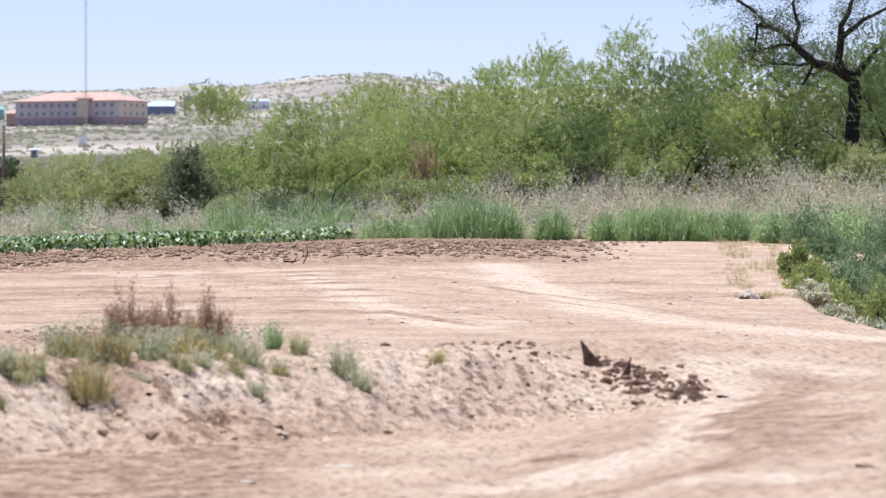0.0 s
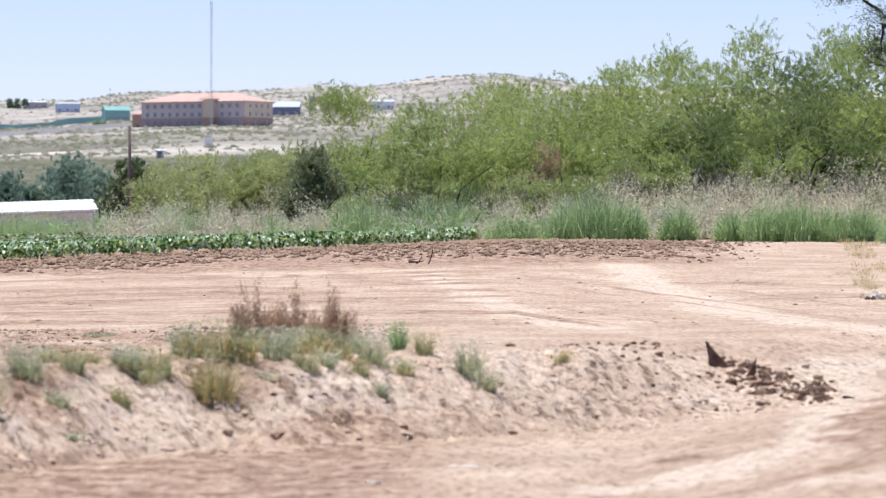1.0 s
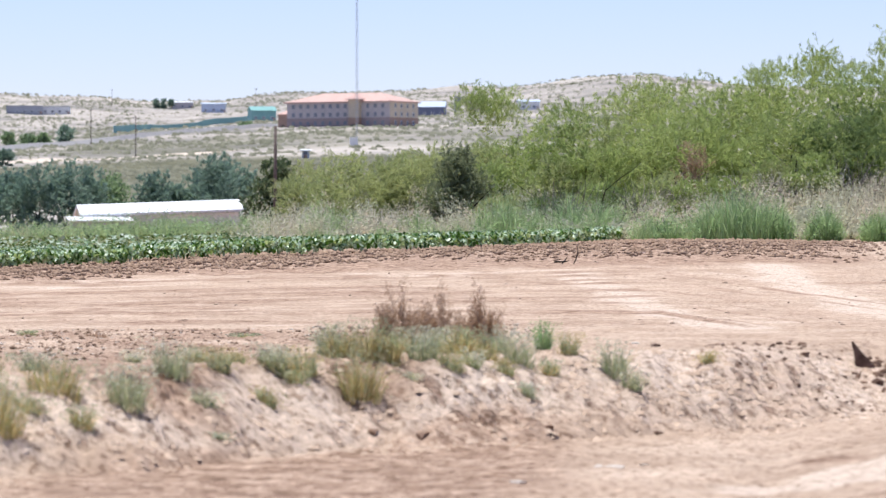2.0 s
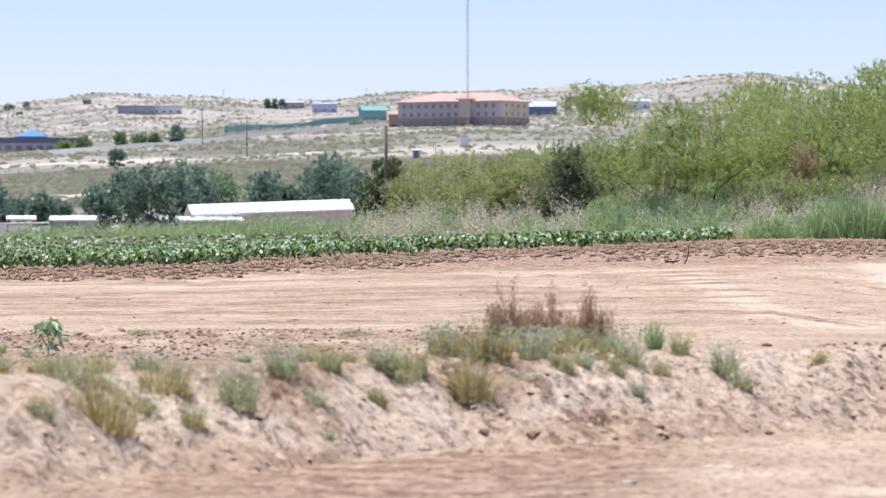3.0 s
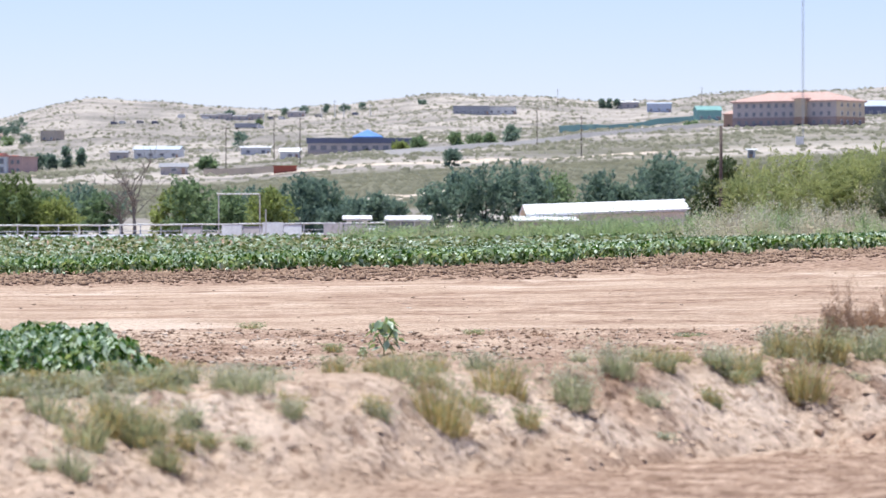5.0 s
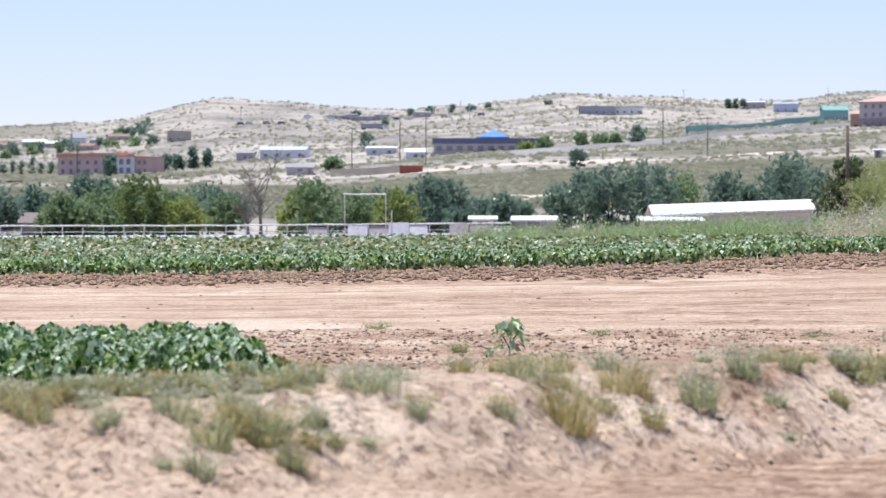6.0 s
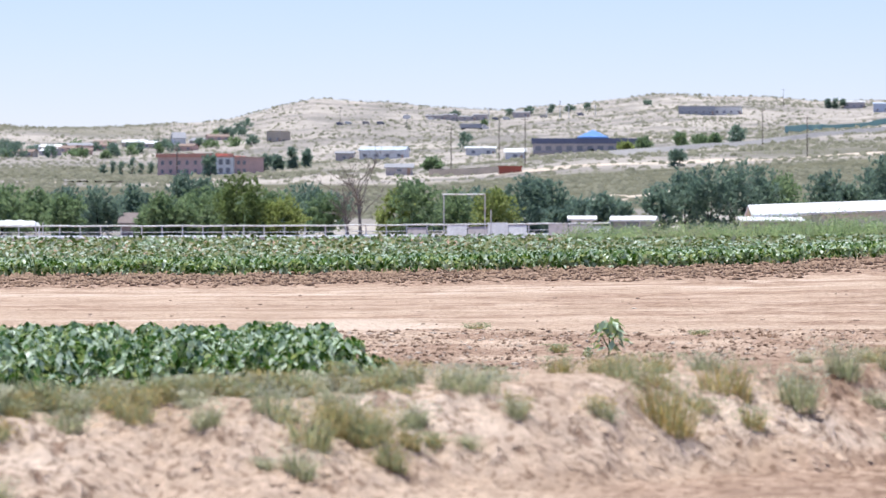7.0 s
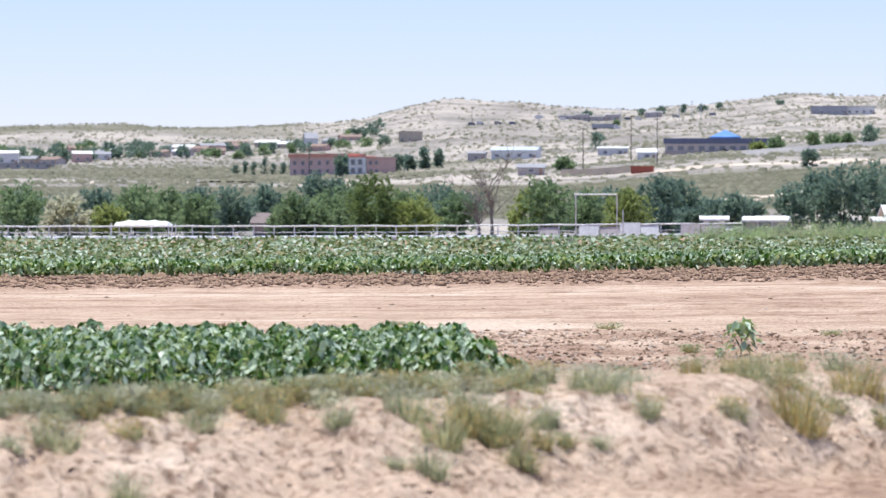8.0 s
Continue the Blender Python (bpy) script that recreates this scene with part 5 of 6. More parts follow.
# thin dry grass where the road's edge falls away, and small weeds on the bare strip
er = random.Random(17)
for i in range(90):
    d = er.uniform(98, 176)
    tuft(10.9 + 1.0 * er.random() + 0.2 * (d < 110), d, er.uniform(0.12, 0.45), er.uniform(0.2, 0.7), "S", 2600 + i)
for i, (b, d) in enumerate(((-7.9, 84), (-10.2, 83), (-5.0, 80), (-4.4, 78), (-2.0, 76), (-1.1, 75), (0.9, 75), (2.0, 76), (-3.9, 66))):
    tuft(b, d, 0.12 + 0.04 * (i % 3), 0.4 + 0.1 * (i % 4), "D" if i % 2 else "G", 2340 + i)

# ---- middle distance: trees, fence, sheds beyond the field ----
ELM_L, PINE_L = "leafy green tree beyond the field fence", "dense blue-green conifer beyond the field"
MID_A = [(-14.1, 560, 7.2, 7, "e"), (-12.95, 560, 7.2, 7.2, "e"), (-13.5, 575, 6.6, 5, "p"), (-12.3, 548, 5.6, 5.4, "t"), (-11.75, 545, 4.2, 4.2, "l"), (-11.9, 580, 6.6, 5, "p"), (-11.4, 565, 6.8, 6.5, "e"), (-10.95, 575, 6.4, 5, "e"), (-10.55, 560, 5.6, 4.5, "e"), (-10.1, 575, 6.9, 4.4, "p"), (-10.5, 590, 7.0, 3.5, "p"),
         (-9.62, 600, 7.2, 4.6, "p"), (-9.26, 535, 6.0, 3.2, "e"), (-8.95, 640, 8.6, 3.6, "p"), (-8.7, 640, 7.8, 3.6, "p"), (-8.75, 555, 6.5, 5.0, "e"), (-8.2, 545, 8.0, 6.0, "d"), (-8.45, 560, 7.0, 5.0, "e"), (-8.95, 535, 4.6, 3.4, "e"), (-9.42, 540, 4.0, 3.2, "e")]
MID_B = [(-7.62, 545, 4.9, 5.2, "l"), (-7.3, 570, 7.2, 6.0, "p"), (-7.85, 575, 6.0, 5.0, "e"), (-7.05, 560, 5.6, 4.5, "e"), (-6.1, 560, 6.2, 4.0, "l"), (-5.85, 555, 7.6, 6.0, "e"), (-5.3, 575, 6.2, 5.0, "e"), (-4.75, 550, 6.0, 5.2, "l"), (-4.3, 570, 8.0, 5.5, "p"), (-4.0, 575, 7.4, 4.6, "p"), (-5.0, 590, 6.6, 4.4, "p"), (-3.3, 545, 5.4, 2.8, "p"), (-3.55, 560, 4.4, 2.6, "p"), (-3.05, 560, 4.3, 2.4, "p"), (-3.9, 540, 3.6, 3.2, "p")]
MID_C = [(-2.5, 560, 7.4, 4.6, "p"), (-2.2, 565, 8.6, 4.6, "p"), (-1.85, 560, 9.2, 4.8, "p"), (-1.5, 565, 9.6, 5.0, "p"), (-1.2, 570, 9.0, 4.6, "p"), (-0.85, 640, 7.6, 6.0, "e"), (-0.3, 570, 8.4, 4.4, "p"), (-0.05, 575, 6.4, 4.0, "p"), (0.55, 560, 10.4, 5.6, "p"), (0.8, 570, 9.4, 5.6, "p"), (0.35, 575, 8.6, 4.4, "p"), (1.4, 415, 7.7, 3.6, "k"), (1.2, 420, 6.0, 3.0, "k"), (-2.3, 1165, 4.8, 4.6, "p"), (0.15, 600, 6.0, 5.0, "e")]
for i, (b, d, h, w, k) in enumerate(MID_A + MID_B + MID_C):
    mat, lab = {"e": (ELM, ELM_L), "p": (PINE, PINE_L), "l": (LIME, "bright yellow-green tree beyond the field fence"), "t": (SAGE, "pale dusty olive tree beyond the field fence"), "d": (SHADE_LEAF, "large dark green tree before the red-roofed motel"), "k": (JUNIPER, "dark green tree behind the utility pole")}[k]
    tree("conifer" if k == "p" else "tree", lab, b, d, h, w * 1.3, mat, 2900, 3000 + i, 0.46, 0.28, 0.0, 3, group="trees beyond the field", clumps=56, droop=0.2, spray=0.65, count=8, inner=800)

hedge = random.Random(61)
for i in range(38):
    b = -14.2 + 0.29 * i
    if not -3.4 < b < -2.9 and abs(b + 6.5) > 0.45:
        k = hedge.choice("eepp")
        tree("conifer" if k == "p" else "tree", {"e": ELM_L, "p": PINE_L}[k], b + hedge.uniform(-0.1, 0.1), hedge.uniform(590, 650), hedge.uniform(4.0, 6.0), hedge.uniform(5, 7), ELM if k == "e" else PINE, 1800, 3200 + i, 0.46, 0.27, 0.0, 3, group="trees beyond the field", clumps=36, droop=0.2, spray=0.8, count=8, inner=500)


def bare_tree(b, d, h, seed):
    rng = np.random.default_rng(seed)
    e = thing("bare_tree", "leafless grey dead tree beyond the fence", "tree", on_land(b, d))
    tp = wander(rng, (0, 0, -0.1), (0, 0, 1), h * 0.45, 4, 0.06)
    part("trunk", mesh_from("trunk", *tube(tp, [0.26, 0.22, 0.19, 0.16, 0.13], 7), GREY_WOOD, True), e)
    for i in range(14):
        a = rng.uniform(0, 6.28)
        w = wander(rng, tp[2 + i % 3], (math.cos(a) * 0.75, math.sin(a) * 0.75, 1), h * rng.uniform(0.35, 0.62), 6, 0.16)
        part("limb", mesh_from("limb", *tube(w, [0.1, 0.085, 0.07, 0.055, 0.04, 0.03, 0.02], 5), GREY_WOOD), e)
        for j in range(9):
            w2 = wander(rng, w[2 + j % 5], (rng.normal(), rng.normal(), 0.8), h * rng.uniform(0.12, 0.28), 4, 0.25)
            part("limb", mesh_from("limb", *tube(w2, [0.04, 0.033, 0.026, 0.02, 0.014], 4), GREY_WOOD), e)


bare_tree(-6.58, 540, 11.8, 77)
bare_tree(-6.75, 548, 6.6, 78)


def box(w, dp, h, x=0, y=0, z=0):
    """A block of width w, depth dp and height h standing at x, y, z."""
    vs = [(x + sx * w / 2, y + sy * dp / 2, z + sz * h) for sz in (0, 1) for sy in (-1, 1) for sx in (-1, 1)]
    return vs, [(0, 2, 3, 1), (4, 5, 7, 6), (0, 1, 5, 4), (2, 6, 7, 3), (0, 4, 6, 2), (1, 3, 7, 5)]


def block(name, parent, mat, w, dp, h, x=0, y=0, z=0, label=""):
    return part(name, mesh_from(name, *box(w, dp, h, x, y, z), mat), parent, label)


def gable(w, dp, rise, z, over=0.4, th=0.2):
    """A pitched roof, ridge along x, with thickness."""
    a, c = w / 2 + over, dp / 2 + over
    vs = [(-a, -c, z), (a, -c, z), (a, 0, z + rise), (-a, 0, z + rise), (-a, c, z), (a, c, z)]
    vs += [(x, y, q - th) for x, y, q in vs]
    return vs, [(0, 1, 2, 3), (3, 2, 5, 4), (7, 6, 9, 8), (8, 9, 10, 11), (0, 6, 7, 1), (4, 5, 11, 10), (1, 7, 8, 2), (2, 8, 11, 5), (3, 9, 6, 0), (4, 10, 9, 3)]


def hip(w, dp, rise, z, over=0.6, th=0.25, cut=None):
    a, c = w / 2 + over, dp / 2 + over
    r = max(0.0, a - (cut or c))
    vs = [(-a, -c, z), (a, -c, z), (a, c, z), (-a, c, z), (-r, 0, z + rise), (r, 0, z + rise), (-a, -c, z - th), (a, -c, z - th), (a, c, z - th), (-a, c, z - th)]
    return vs, [(0, 1, 5, 4), (2, 3, 4, 5), (1, 2, 5), (3, 0, 4), (0, 6, 7, 1), (1, 7, 8, 2), (2, 8, 9, 3), (3, 9, 6, 0), (9, 8, 7, 6)]


def paint(name, c, k=0.88, scale=0.25, rough=0.85):
    return surface(name, tuple(v * k for v in c), c, scale, rough, 0.2)


TAN, BROWN_WALL, ROOF_RED = paint("tan stucco", (0.66, 0.56, 0.42)), paint("rust-brown stucco", (0.45, 0.31, 0.235)), paint("salmon clay tile", (0.62, 0.415, 0.35), 0.85, 0.5)
GREY_STUCCO = paint("grey-lavender stucco", (0.55, 0.50, 0.485))
MAUVE = paint("mauve-brown stucco", (0.38, 0.305, 0.29))
NAVY, BLUE_ROOF, TEAL = paint("navy metal fascia", (0.17, 0.19, 0.27)), paint("bright blue metal roof", (0.16, 0.31, 0.62)), paint("teal green screen", (0.25, 0.45, 0.42))
PINK, RED_METAL, SAND_WALL = paint("pink stucco", (0.68, 0.47, 0.42)), paint("red steel", (0.36, 0.12, 0.09)), paint("sand block wall", (0.58, 0.50, 0.40))
PALE_BLUE = paint("pale blue metal roof", (0.56, 0.63, 0.74))
SLATE = paint("slate-blue metal wall", (0.40, 0.42, 0.46))
GREY_ROOF, BROWN_ROOF = paint("grey roofing", (0.36, 0.36, 0.38)), paint("brown shingle roofing", (0.32, 0.235, 0.195))
ASPHALT = paint("sun-bleached asphalt", (0.34, 0.325, 0.31))


def glass_material():
    m, n, l, p = material("dark window glass", 0.12, 0.5)
    p.inputs["Base Color"].default_value = (0.22, 0.23, 0.26, 1)
    return m


GLASS = glass_material()


def window(parent, x, y, z, w, h, frame_mat=None):
    """A framed pane set a little proud of a wall that faces -y."""
    fr = part("window", mesh_from("window", *box(w + 0.24, 0.1, h + 0.24, x, y - 0.04, z - 0.12), frame_mat or WHITE), parent)
    part("pane", mesh_from("pane", *box(w, 0.06, h, x, y - 0.1, z), GLASS), fr)


def seat_low(b, d, r=8):
    """A level for a building: the lowest ground under it."""
    x, y = spot(b, d)
    return x, y, min(float(land(x + i, y + j, False)) for i in (-r, 0, r) for j in (-r, 0, r))


def hotel():
    b, d = 2.37, 1780
    x, y, z = seat_low(b, d, 14)
    e = thing("hotel", "three-storey tan and brown hotel with a salmon tile roof", "hotel", (x, y, z), -35)
    L, D, H = 51.0, 22.0, 11.0
    block("upper_wall", e, GREY_STUCCO, L, D, H - 4.2, 0, 0, 4.2, "grey stucco upper storeys")
    block("ground_wall", e, MAUVE, L + 0.2, D + 0.2, 4.2, label="mauve-brown stucco ground storey")
    block("end_wall", e, TAN, 0.3, D - 0.1, H - 4.2, L / 2 + 0.12, 0, 4.2, "tan stucco end wall")
    block("end_base", e, BROWN_WALL, 0.36, D + 0.1, 4.2, L / 2 + 0.12, 0, 0, "rust-brown base of the end wall")
    block("bay", e, TAN, 5, 2.2, H + 0.8, 9, -D / 2 - 1.0, 0, "tan projecting bay")
    block("bay_base", e, BROWN_WALL, 5.2, 2.3, 4.2, 9, -D / 2 - 1.05, 0)
    part("roof", mesh_from("roof", *hip(L, D, 3.8, H, 1.0, 0.5), ROOF_RED), e)
    bay = part("bay_roof", mesh_from("bay_roof", *hip(6, 5, 2.2, H + 0.9, 0.5, 0.3), ROOF_RED), e)
    bay.location = (9, -D / 2 - 0.5, 0)
    for lv in range(3):
        for i in range(13):
            wx = -L / 2 + 3.2 + i * 3.7
            if abs(wx - 9) > 2.9:
                window(e, wx, -D / 2, 1.2 + lv * 3.5, 1.5, 1.7, GREY_STUCCO if lv else MAUVE)
        for i in range(4):
            wy = -D / 2 + 4 + i * 4.7
            w = part("window", mesh_from("window", *box(0.12, 1.6, 1.9, L / 2 + 0.28, wy, 1.1 + lv * 3.5), WHITE), e)
            part("pane", mesh_from("pane", *box(0.1, 1.3, 1.6, L / 2 + 0.34, wy, 1.25 + lv * 3.5), GLASS), w)
    block("annex", e, BROWN_WALL, 7, 9, 6.2, -L / 2 - 3.4, -3, 0, "low brown annex")
    ar = part("annex_roof", mesh_from("annex_roof", *hip(7, 9, 2.2, 6.2, 0.5, 0.3), ROOF_RED), e)
    ar.location = (-L / 2 - 3.4, -3, 0)


hotel()


def motel():
    x, y, z = seat_low(-8.62, 1550, 10)
    e = thing("motel", "mauve and pink motel with red roof edges and white tower", "motel", (x, y, z), -22)
    red = paint("red tile roof", (0.78, 0.38, 0.29))
    block("wall", e, paint("dusky rose stucco", (0.78, 0.55, 0.51)), 25, 11, 6.8, -6)
    block("roof", e, red, 26, 12, 1.3, -6, 0, 6.8)
    block("tower", e, WHITE, 7.5, 8, 6.6, 10.4, -2.5, 0, "white stair tower")
    block("tower_roof", e, red, 8.0, 8.6, 0.5, 10.4, -2.5, 6.6)
    block("wing", e, PINK, 5.8, 11, 6.2, 17.0, 0, 0, "pink stucco wing")
    block("wing_roof", e, ROOF_RED, 6.4, 11.6, 0.5, 17.0, 0, 6.2)
    for lv in range(2):
        for i in range(7):
            window(e, -16.4 + i * 3.5, -5.5, 1.0 + lv * 3.1, 1.0, 1.3, MAUVE)
        window(e, 8.9, -6.5, 0.9 + lv * 3.1, 1.5, 1.8, GREY_STUCCO)
        window(e, 11.9, -6.5, 0.9 + lv * 3.1, 1.5, 1.8, GREY_STUCCO)
        window(e, 15.8, -5.5, 0.9 + lv * 3.0, 1.2, 1.4, PINK)
        window(e, 18.2, -5.5, 0.9 + lv * 3.0, 1.2, 1.4, PINK)


motel()


def blue_hall():
    x, y, z = seat_low(-3.47, 1560, 8)
    e = thing("blue_roofed_hall", "long low grey hall with navy fascia and bright blue roof", "hall", (x, y, z), 3)
    block("wall", e, GREY_STUCCO, 42, 14, 3.4)
    block("fascia", e, NAVY, 43, 15, 2.0, 0, 0, 3.4, "navy metal fascia band")
    r = part("roof", mesh_from("roof", *hip(10.2, 12, 2.8, 5.9, 0.6, 0.5), BLUE_ROOF), e, "bright blue hipped roof")
    r.location = (1.0, 0, 0)
    part("clerestory", mesh_from("clerestory", *box(9.8, 11, 0.6, 1.0, 0, 5.38), WHITE), e)
    for i in range(11):
        window(e, -19 + i * 3.8, -7, 1.0, 2.0, 1.5, GREY_WALL)
    block("pad", e, SAND_WALL, 46, 18, 1.2, 1, -1, -1.2, "pale concrete pad")


blue_hall()


def shed(name, label, b, d, turn, w, dp, h, wall, roof, rise=0.0, doors=1, lift=0.0, cat="building", group="buildings on the slope"):
    x, y, z = seat_low(b, d, min(dp, 6) / 2)
    e = thing(name, label, cat, (x, y, z + lift), turn, group)
    block("wall", e, wall, w, dp, h + 0.3, 0, 0, -0.3)
    if rise > 0:
        part("roof", mesh_from("roof", *gable(w, dp, rise, h + 0.22, 0.5), roof), e)
        g = [(-w / 2 + 0.02, -dp / 2, h), (-w / 2 + 0.02, dp / 2, h), (-w / 2 + 0.02, 0, h + rise * 0.95), (w / 2 - 0.02, -dp / 2, h), (w / 2 - 0.02, dp / 2, h), (w / 2 - 0.02, 0, h + rise * 0.95)]
        part("gable_wall", mesh_from("gable_wall", g, [(0, 2, 1), (3, 4, 5)], wall), e)
    else:
        block("roof", e, roof, w + 0.5, dp + 0.5, 0.35, 0, 0, h)
    n = 0 if wall == RED_METAL else max(1, int(w / 4.5))
    for i in range(n):
        window(e, -w / 2 + (i + 0.5) * w / n, -dp / 2, 1.1, min(1.6, w / n * 0.5), min(1.3, h * 0.4))
    if doors:
        block("door", e, BROWN_WALL, 1.0, 0.1, 2.05, w / 2 - 1.1, -dp / 2 - 0.04, 0)
    return e


# the long shed beside the field
def long_shed():
    x, y, z = on_land(-0.25, 470)
    e = thing("long_shed", "long low farm shed with a bright white roof", "shed", (x, y, z), 6)
    block("wall", e, paint("pale shed wall", (0.72, 0.69, 0.65)), 17.0, 9, 2.4)
    part("roof", mesh_from("roof", *gable(17.0, 9, 1.1, 2.7, 0.5, 0.25), WHITE_ROOF), e)
    block("lean_to", e, GREY_WALL, 6.0, 5, 1.6, -7.2, -6.9, 0, "low lean-to")
    vs = [(-10.6, -9.8, 1.75), (-3.6, -9.8, 1.75), (-3.6, -4.4, 2.2), (-10.6, -4.4, 2.2)]
    vs += [(a, c, q - 0.15) for a, c, q in vs]
    part("lean_to_roof", mesh_from("lean_to_roof", vs, [(0, 1, 2, 3), (7, 6, 5, 4), (0, 4, 5, 1), (1, 5, 6, 2), (2, 6, 7, 3), (3, 7, 4, 0)], WHITE_ROOF), e)
    g = [(8.48, -4.5, 2.4), (8.48, 4.5, 2.4), (8.48, 0, 3.55)]
    part("gable_wall", mesh_from("gable_wall", g, [(0, 1, 2)], WHITE), e)
    for i in range(6):
        block("roof_seam", e, WHITE, 0.08, 9.9, 0.05, -7.4 + i * 2.95, 0, 2.42)
    for o in e.children:  # the eaves climb with the ground
        if not o.name.startswith("lean_to"):
            for v in o.data.vertices:
                v.co.z += (0.035 * v.co.x) if v.co.z > 1 else 0


long_shed()
shed("white_shed", "small white shed behind the field fence", -3.58, 515, 4, 2.6, 2.4, 1.9, WHITE, WHITE_ROOF, 0.4, 0, group="sheds by the fence")
shed("white_shed", "low white shed beside conifers", -2.88, 525, -3, 4.8, 3, 1.7, GREY_WALL, WHITE_ROOF, 0.5, 0, group="sheds by the fence")
shed("farm_house", "brown-roofed farmhouse half hidden by trees", -9.2, 575, 5, 11.5, 6, 1.5, MAUVE, paint("dusty mauve roofing", (0.25, 0.205, 0.19)), 1.4, 0, group="houses beyond the fence")


def canopy(b, d, w):
    e = thing("canopy", "open shelter with a rounded white roof behind the fence", "shelter", on_land(b, d))
    vs, n, k = [], 18, 8
    for i in range(n + 1):
        u = -1 + 2 * i / n
        side = (1 - abs(u) ** 4) ** 0.5
        for j in range(k + 1):
            a = math.pi * j / k
            vs.append((u * w / 2, -2.6 * math.cos(a) * max(side, 0.1), 1.55 + 0.75 * math.sin(a) * side + 0.06 * math.sin(i * 1.7)))
    fs = [(i * (k + 1) + j, (i + 1) * (k + 1) + j, (i + 1) * (k + 1) + j + 1, i * (k + 1) + j + 1) for i in range(n) for j in range(k)]
    r = part("roof", mesh_from("roof", vs, fs, WHITE_ROOF, True), e)
    m = r.modifiers.new("thick", "SOLIDIFY")
    m.thickness = 0.08
    for sx in (-1, 1):
        for sy in (-2.3, 2.3):
            block("post", e, WHITE, 0.12, 0.12, 2.0, sx * (w / 2 - 0.2), sy)


canopy(-11.28, 515, 7.4)


def pipe_fence():
    e = thing("pipe_fence", "long white pipe-rail fence along the back of the field", "fence", kind="")
    bs = [-14.2 + i * 0.275 for i in range(41)]
    pts = [on_land(b, 497 - 0.9 * max(0, b + 4.6)) for b in bs]
    for x, y, z in pts:
        part("post", mesh_from("post", *tube([(x, y, z - 0.1), (x, y, z + 1.75)], [0.075, 0.075], 6), WHITE), e)
    for hgt, r in ((1.68, 0.095), (0.95, 0.045), (0.5, 0.085)):
        part("rail", mesh_from("rail", *tube([(x, y, z + hgt + 0.03 * math.sin(i * 2.1)) for i, (x, y, z) in enumerate(pts)], [r] * len(pts), 6), WHITE), e)
    r = random.Random(2)
    for i in range(40):
        (x0, y0, z0), (x1, y1, z1) = pts[i], pts[i + 1]
        h = r.uniform(0.2, 0.3)
        part("stacked_pipe", mesh_from("stacked_pipe", *tube([(x0, y0 - 0.35, z0 + h), (x1 * 0.998 + x0 * 0.002, y1 - 0.35, z1 + h + r.uniform(-0.03, 0.03))], [0.27, 0.27], 10), WHITE, True), e, "white irrigation pipe laid along the fence")
    for i in range(30, 40):
        if r.random() < 0.9:
            (x0, y0, z0), (x1, y1, z1) = pts[i], pts[i + 1]
            h = r.uniform(1.35, 1.9)
            u, v = r.uniform(0.0, 0.08), r.uniform(0.9, 1.0)
            ax, ay, bx, by = x0 + (x1 - x0) * u, y0 + (y1 - y0) * u - 0.75, x0 + (x1 - x0) * v, y0 + (y1 - y0) * v - 0.75
            vs = [(ax, ay, z0), (bx, by, z1), (bx, by + 0.7, z1 + h), (ax, ay + 0.7, z0 + h), (ax, ay + 0.05, z0), (bx, by + 0.05, z1), (bx, by + 0.76, z1 + h), (ax, ay + 0.76, z0 + h)]
            part("panel", mesh_from("panel", vs, [(0, 1, 2, 3), (7, 6, 5, 4), (0, 4, 5, 1), (1, 5, 6, 2), (2, 6, 7, 3), (3, 7, 4, 0)], r.choice((WHITE, GREY_STUCCO, WHITE, SAND_WALL, GREY_STUCCO, WHITE))), e, "pale sheet panel")


pipe_fence()


def gate_frame():
    x, y, z = on_land(-5.17, 495)
    e = thing("gate_frame", "tall white pipe frame over a farm gateway", "gate", (x, y, z), 5)
    for sx in (-2.4, 2.4):
        part("post", mesh_from("post", *tube([(sx, 0, -0.1), (sx, 0, 5.25)], [0.07, 0.07], 6), WHITE), e)
    part("crossbar", mesh_from("crossbar", *tube([(-2.6, 0, 5.2), (2.4, 0, 5.2)], [0.09, 0.09], 6), WHITE), e)
    part("post", mesh_from("post", *tube([(3.1, 0, -0.1), (3.1, 0, 3.4)], [0.07, 0.07], 6), WHITE), e)


gate_frame()


def utility_pole(b, d, h, r=0.16, arm=True, box_on=False, label="weathered wooden utility pole", group="utility poles"):
    x, y, z = on_land(b, d)
    e = thing("utility_pole", label, "pole", (x, y, z), 20, group)
    part("pole", mesh_from("pole", *tube([(0, 0, -0.3), (0, 0, h * 0.5), (0.02, 0, h)], [r, r * 0.85, r * 0.7], 7), POLE_WOOD, True), e)
    if arm:
        block("crossarm", e, POLE_WOOD, 2.4, 0.12, 0.14, 0, -0.15, h - 0.7)
        for k in (-1.0, -0.4, 0.4, 1.0):
            block("insulator", e, WHITE, 0.07, 0.07, 0.14, k, -0.15, h - 0.56)
    if box_on:
        block("meter_box", e, WHITE, 0.32, 0.25, 0.45, 0.22, -0.2, h * 0.44)


utility_pole(1.33, 400, 10.4, 0.2, False, True, "dark wooden utility pole with a small white box")
for b, d, h in ((-0.87, 3000, 13), (1.07, 2950, 15), (-4.7, 1500, 16), (-4.35, 1300, 15), (-5.35, 1300, 14), (-6.85, 2850, 13), (-1.15, 1500, 13), (-0.55, 1250, 12), (-9.05, 900, 12)):
    utility_pole(b, d, h, 0.16)


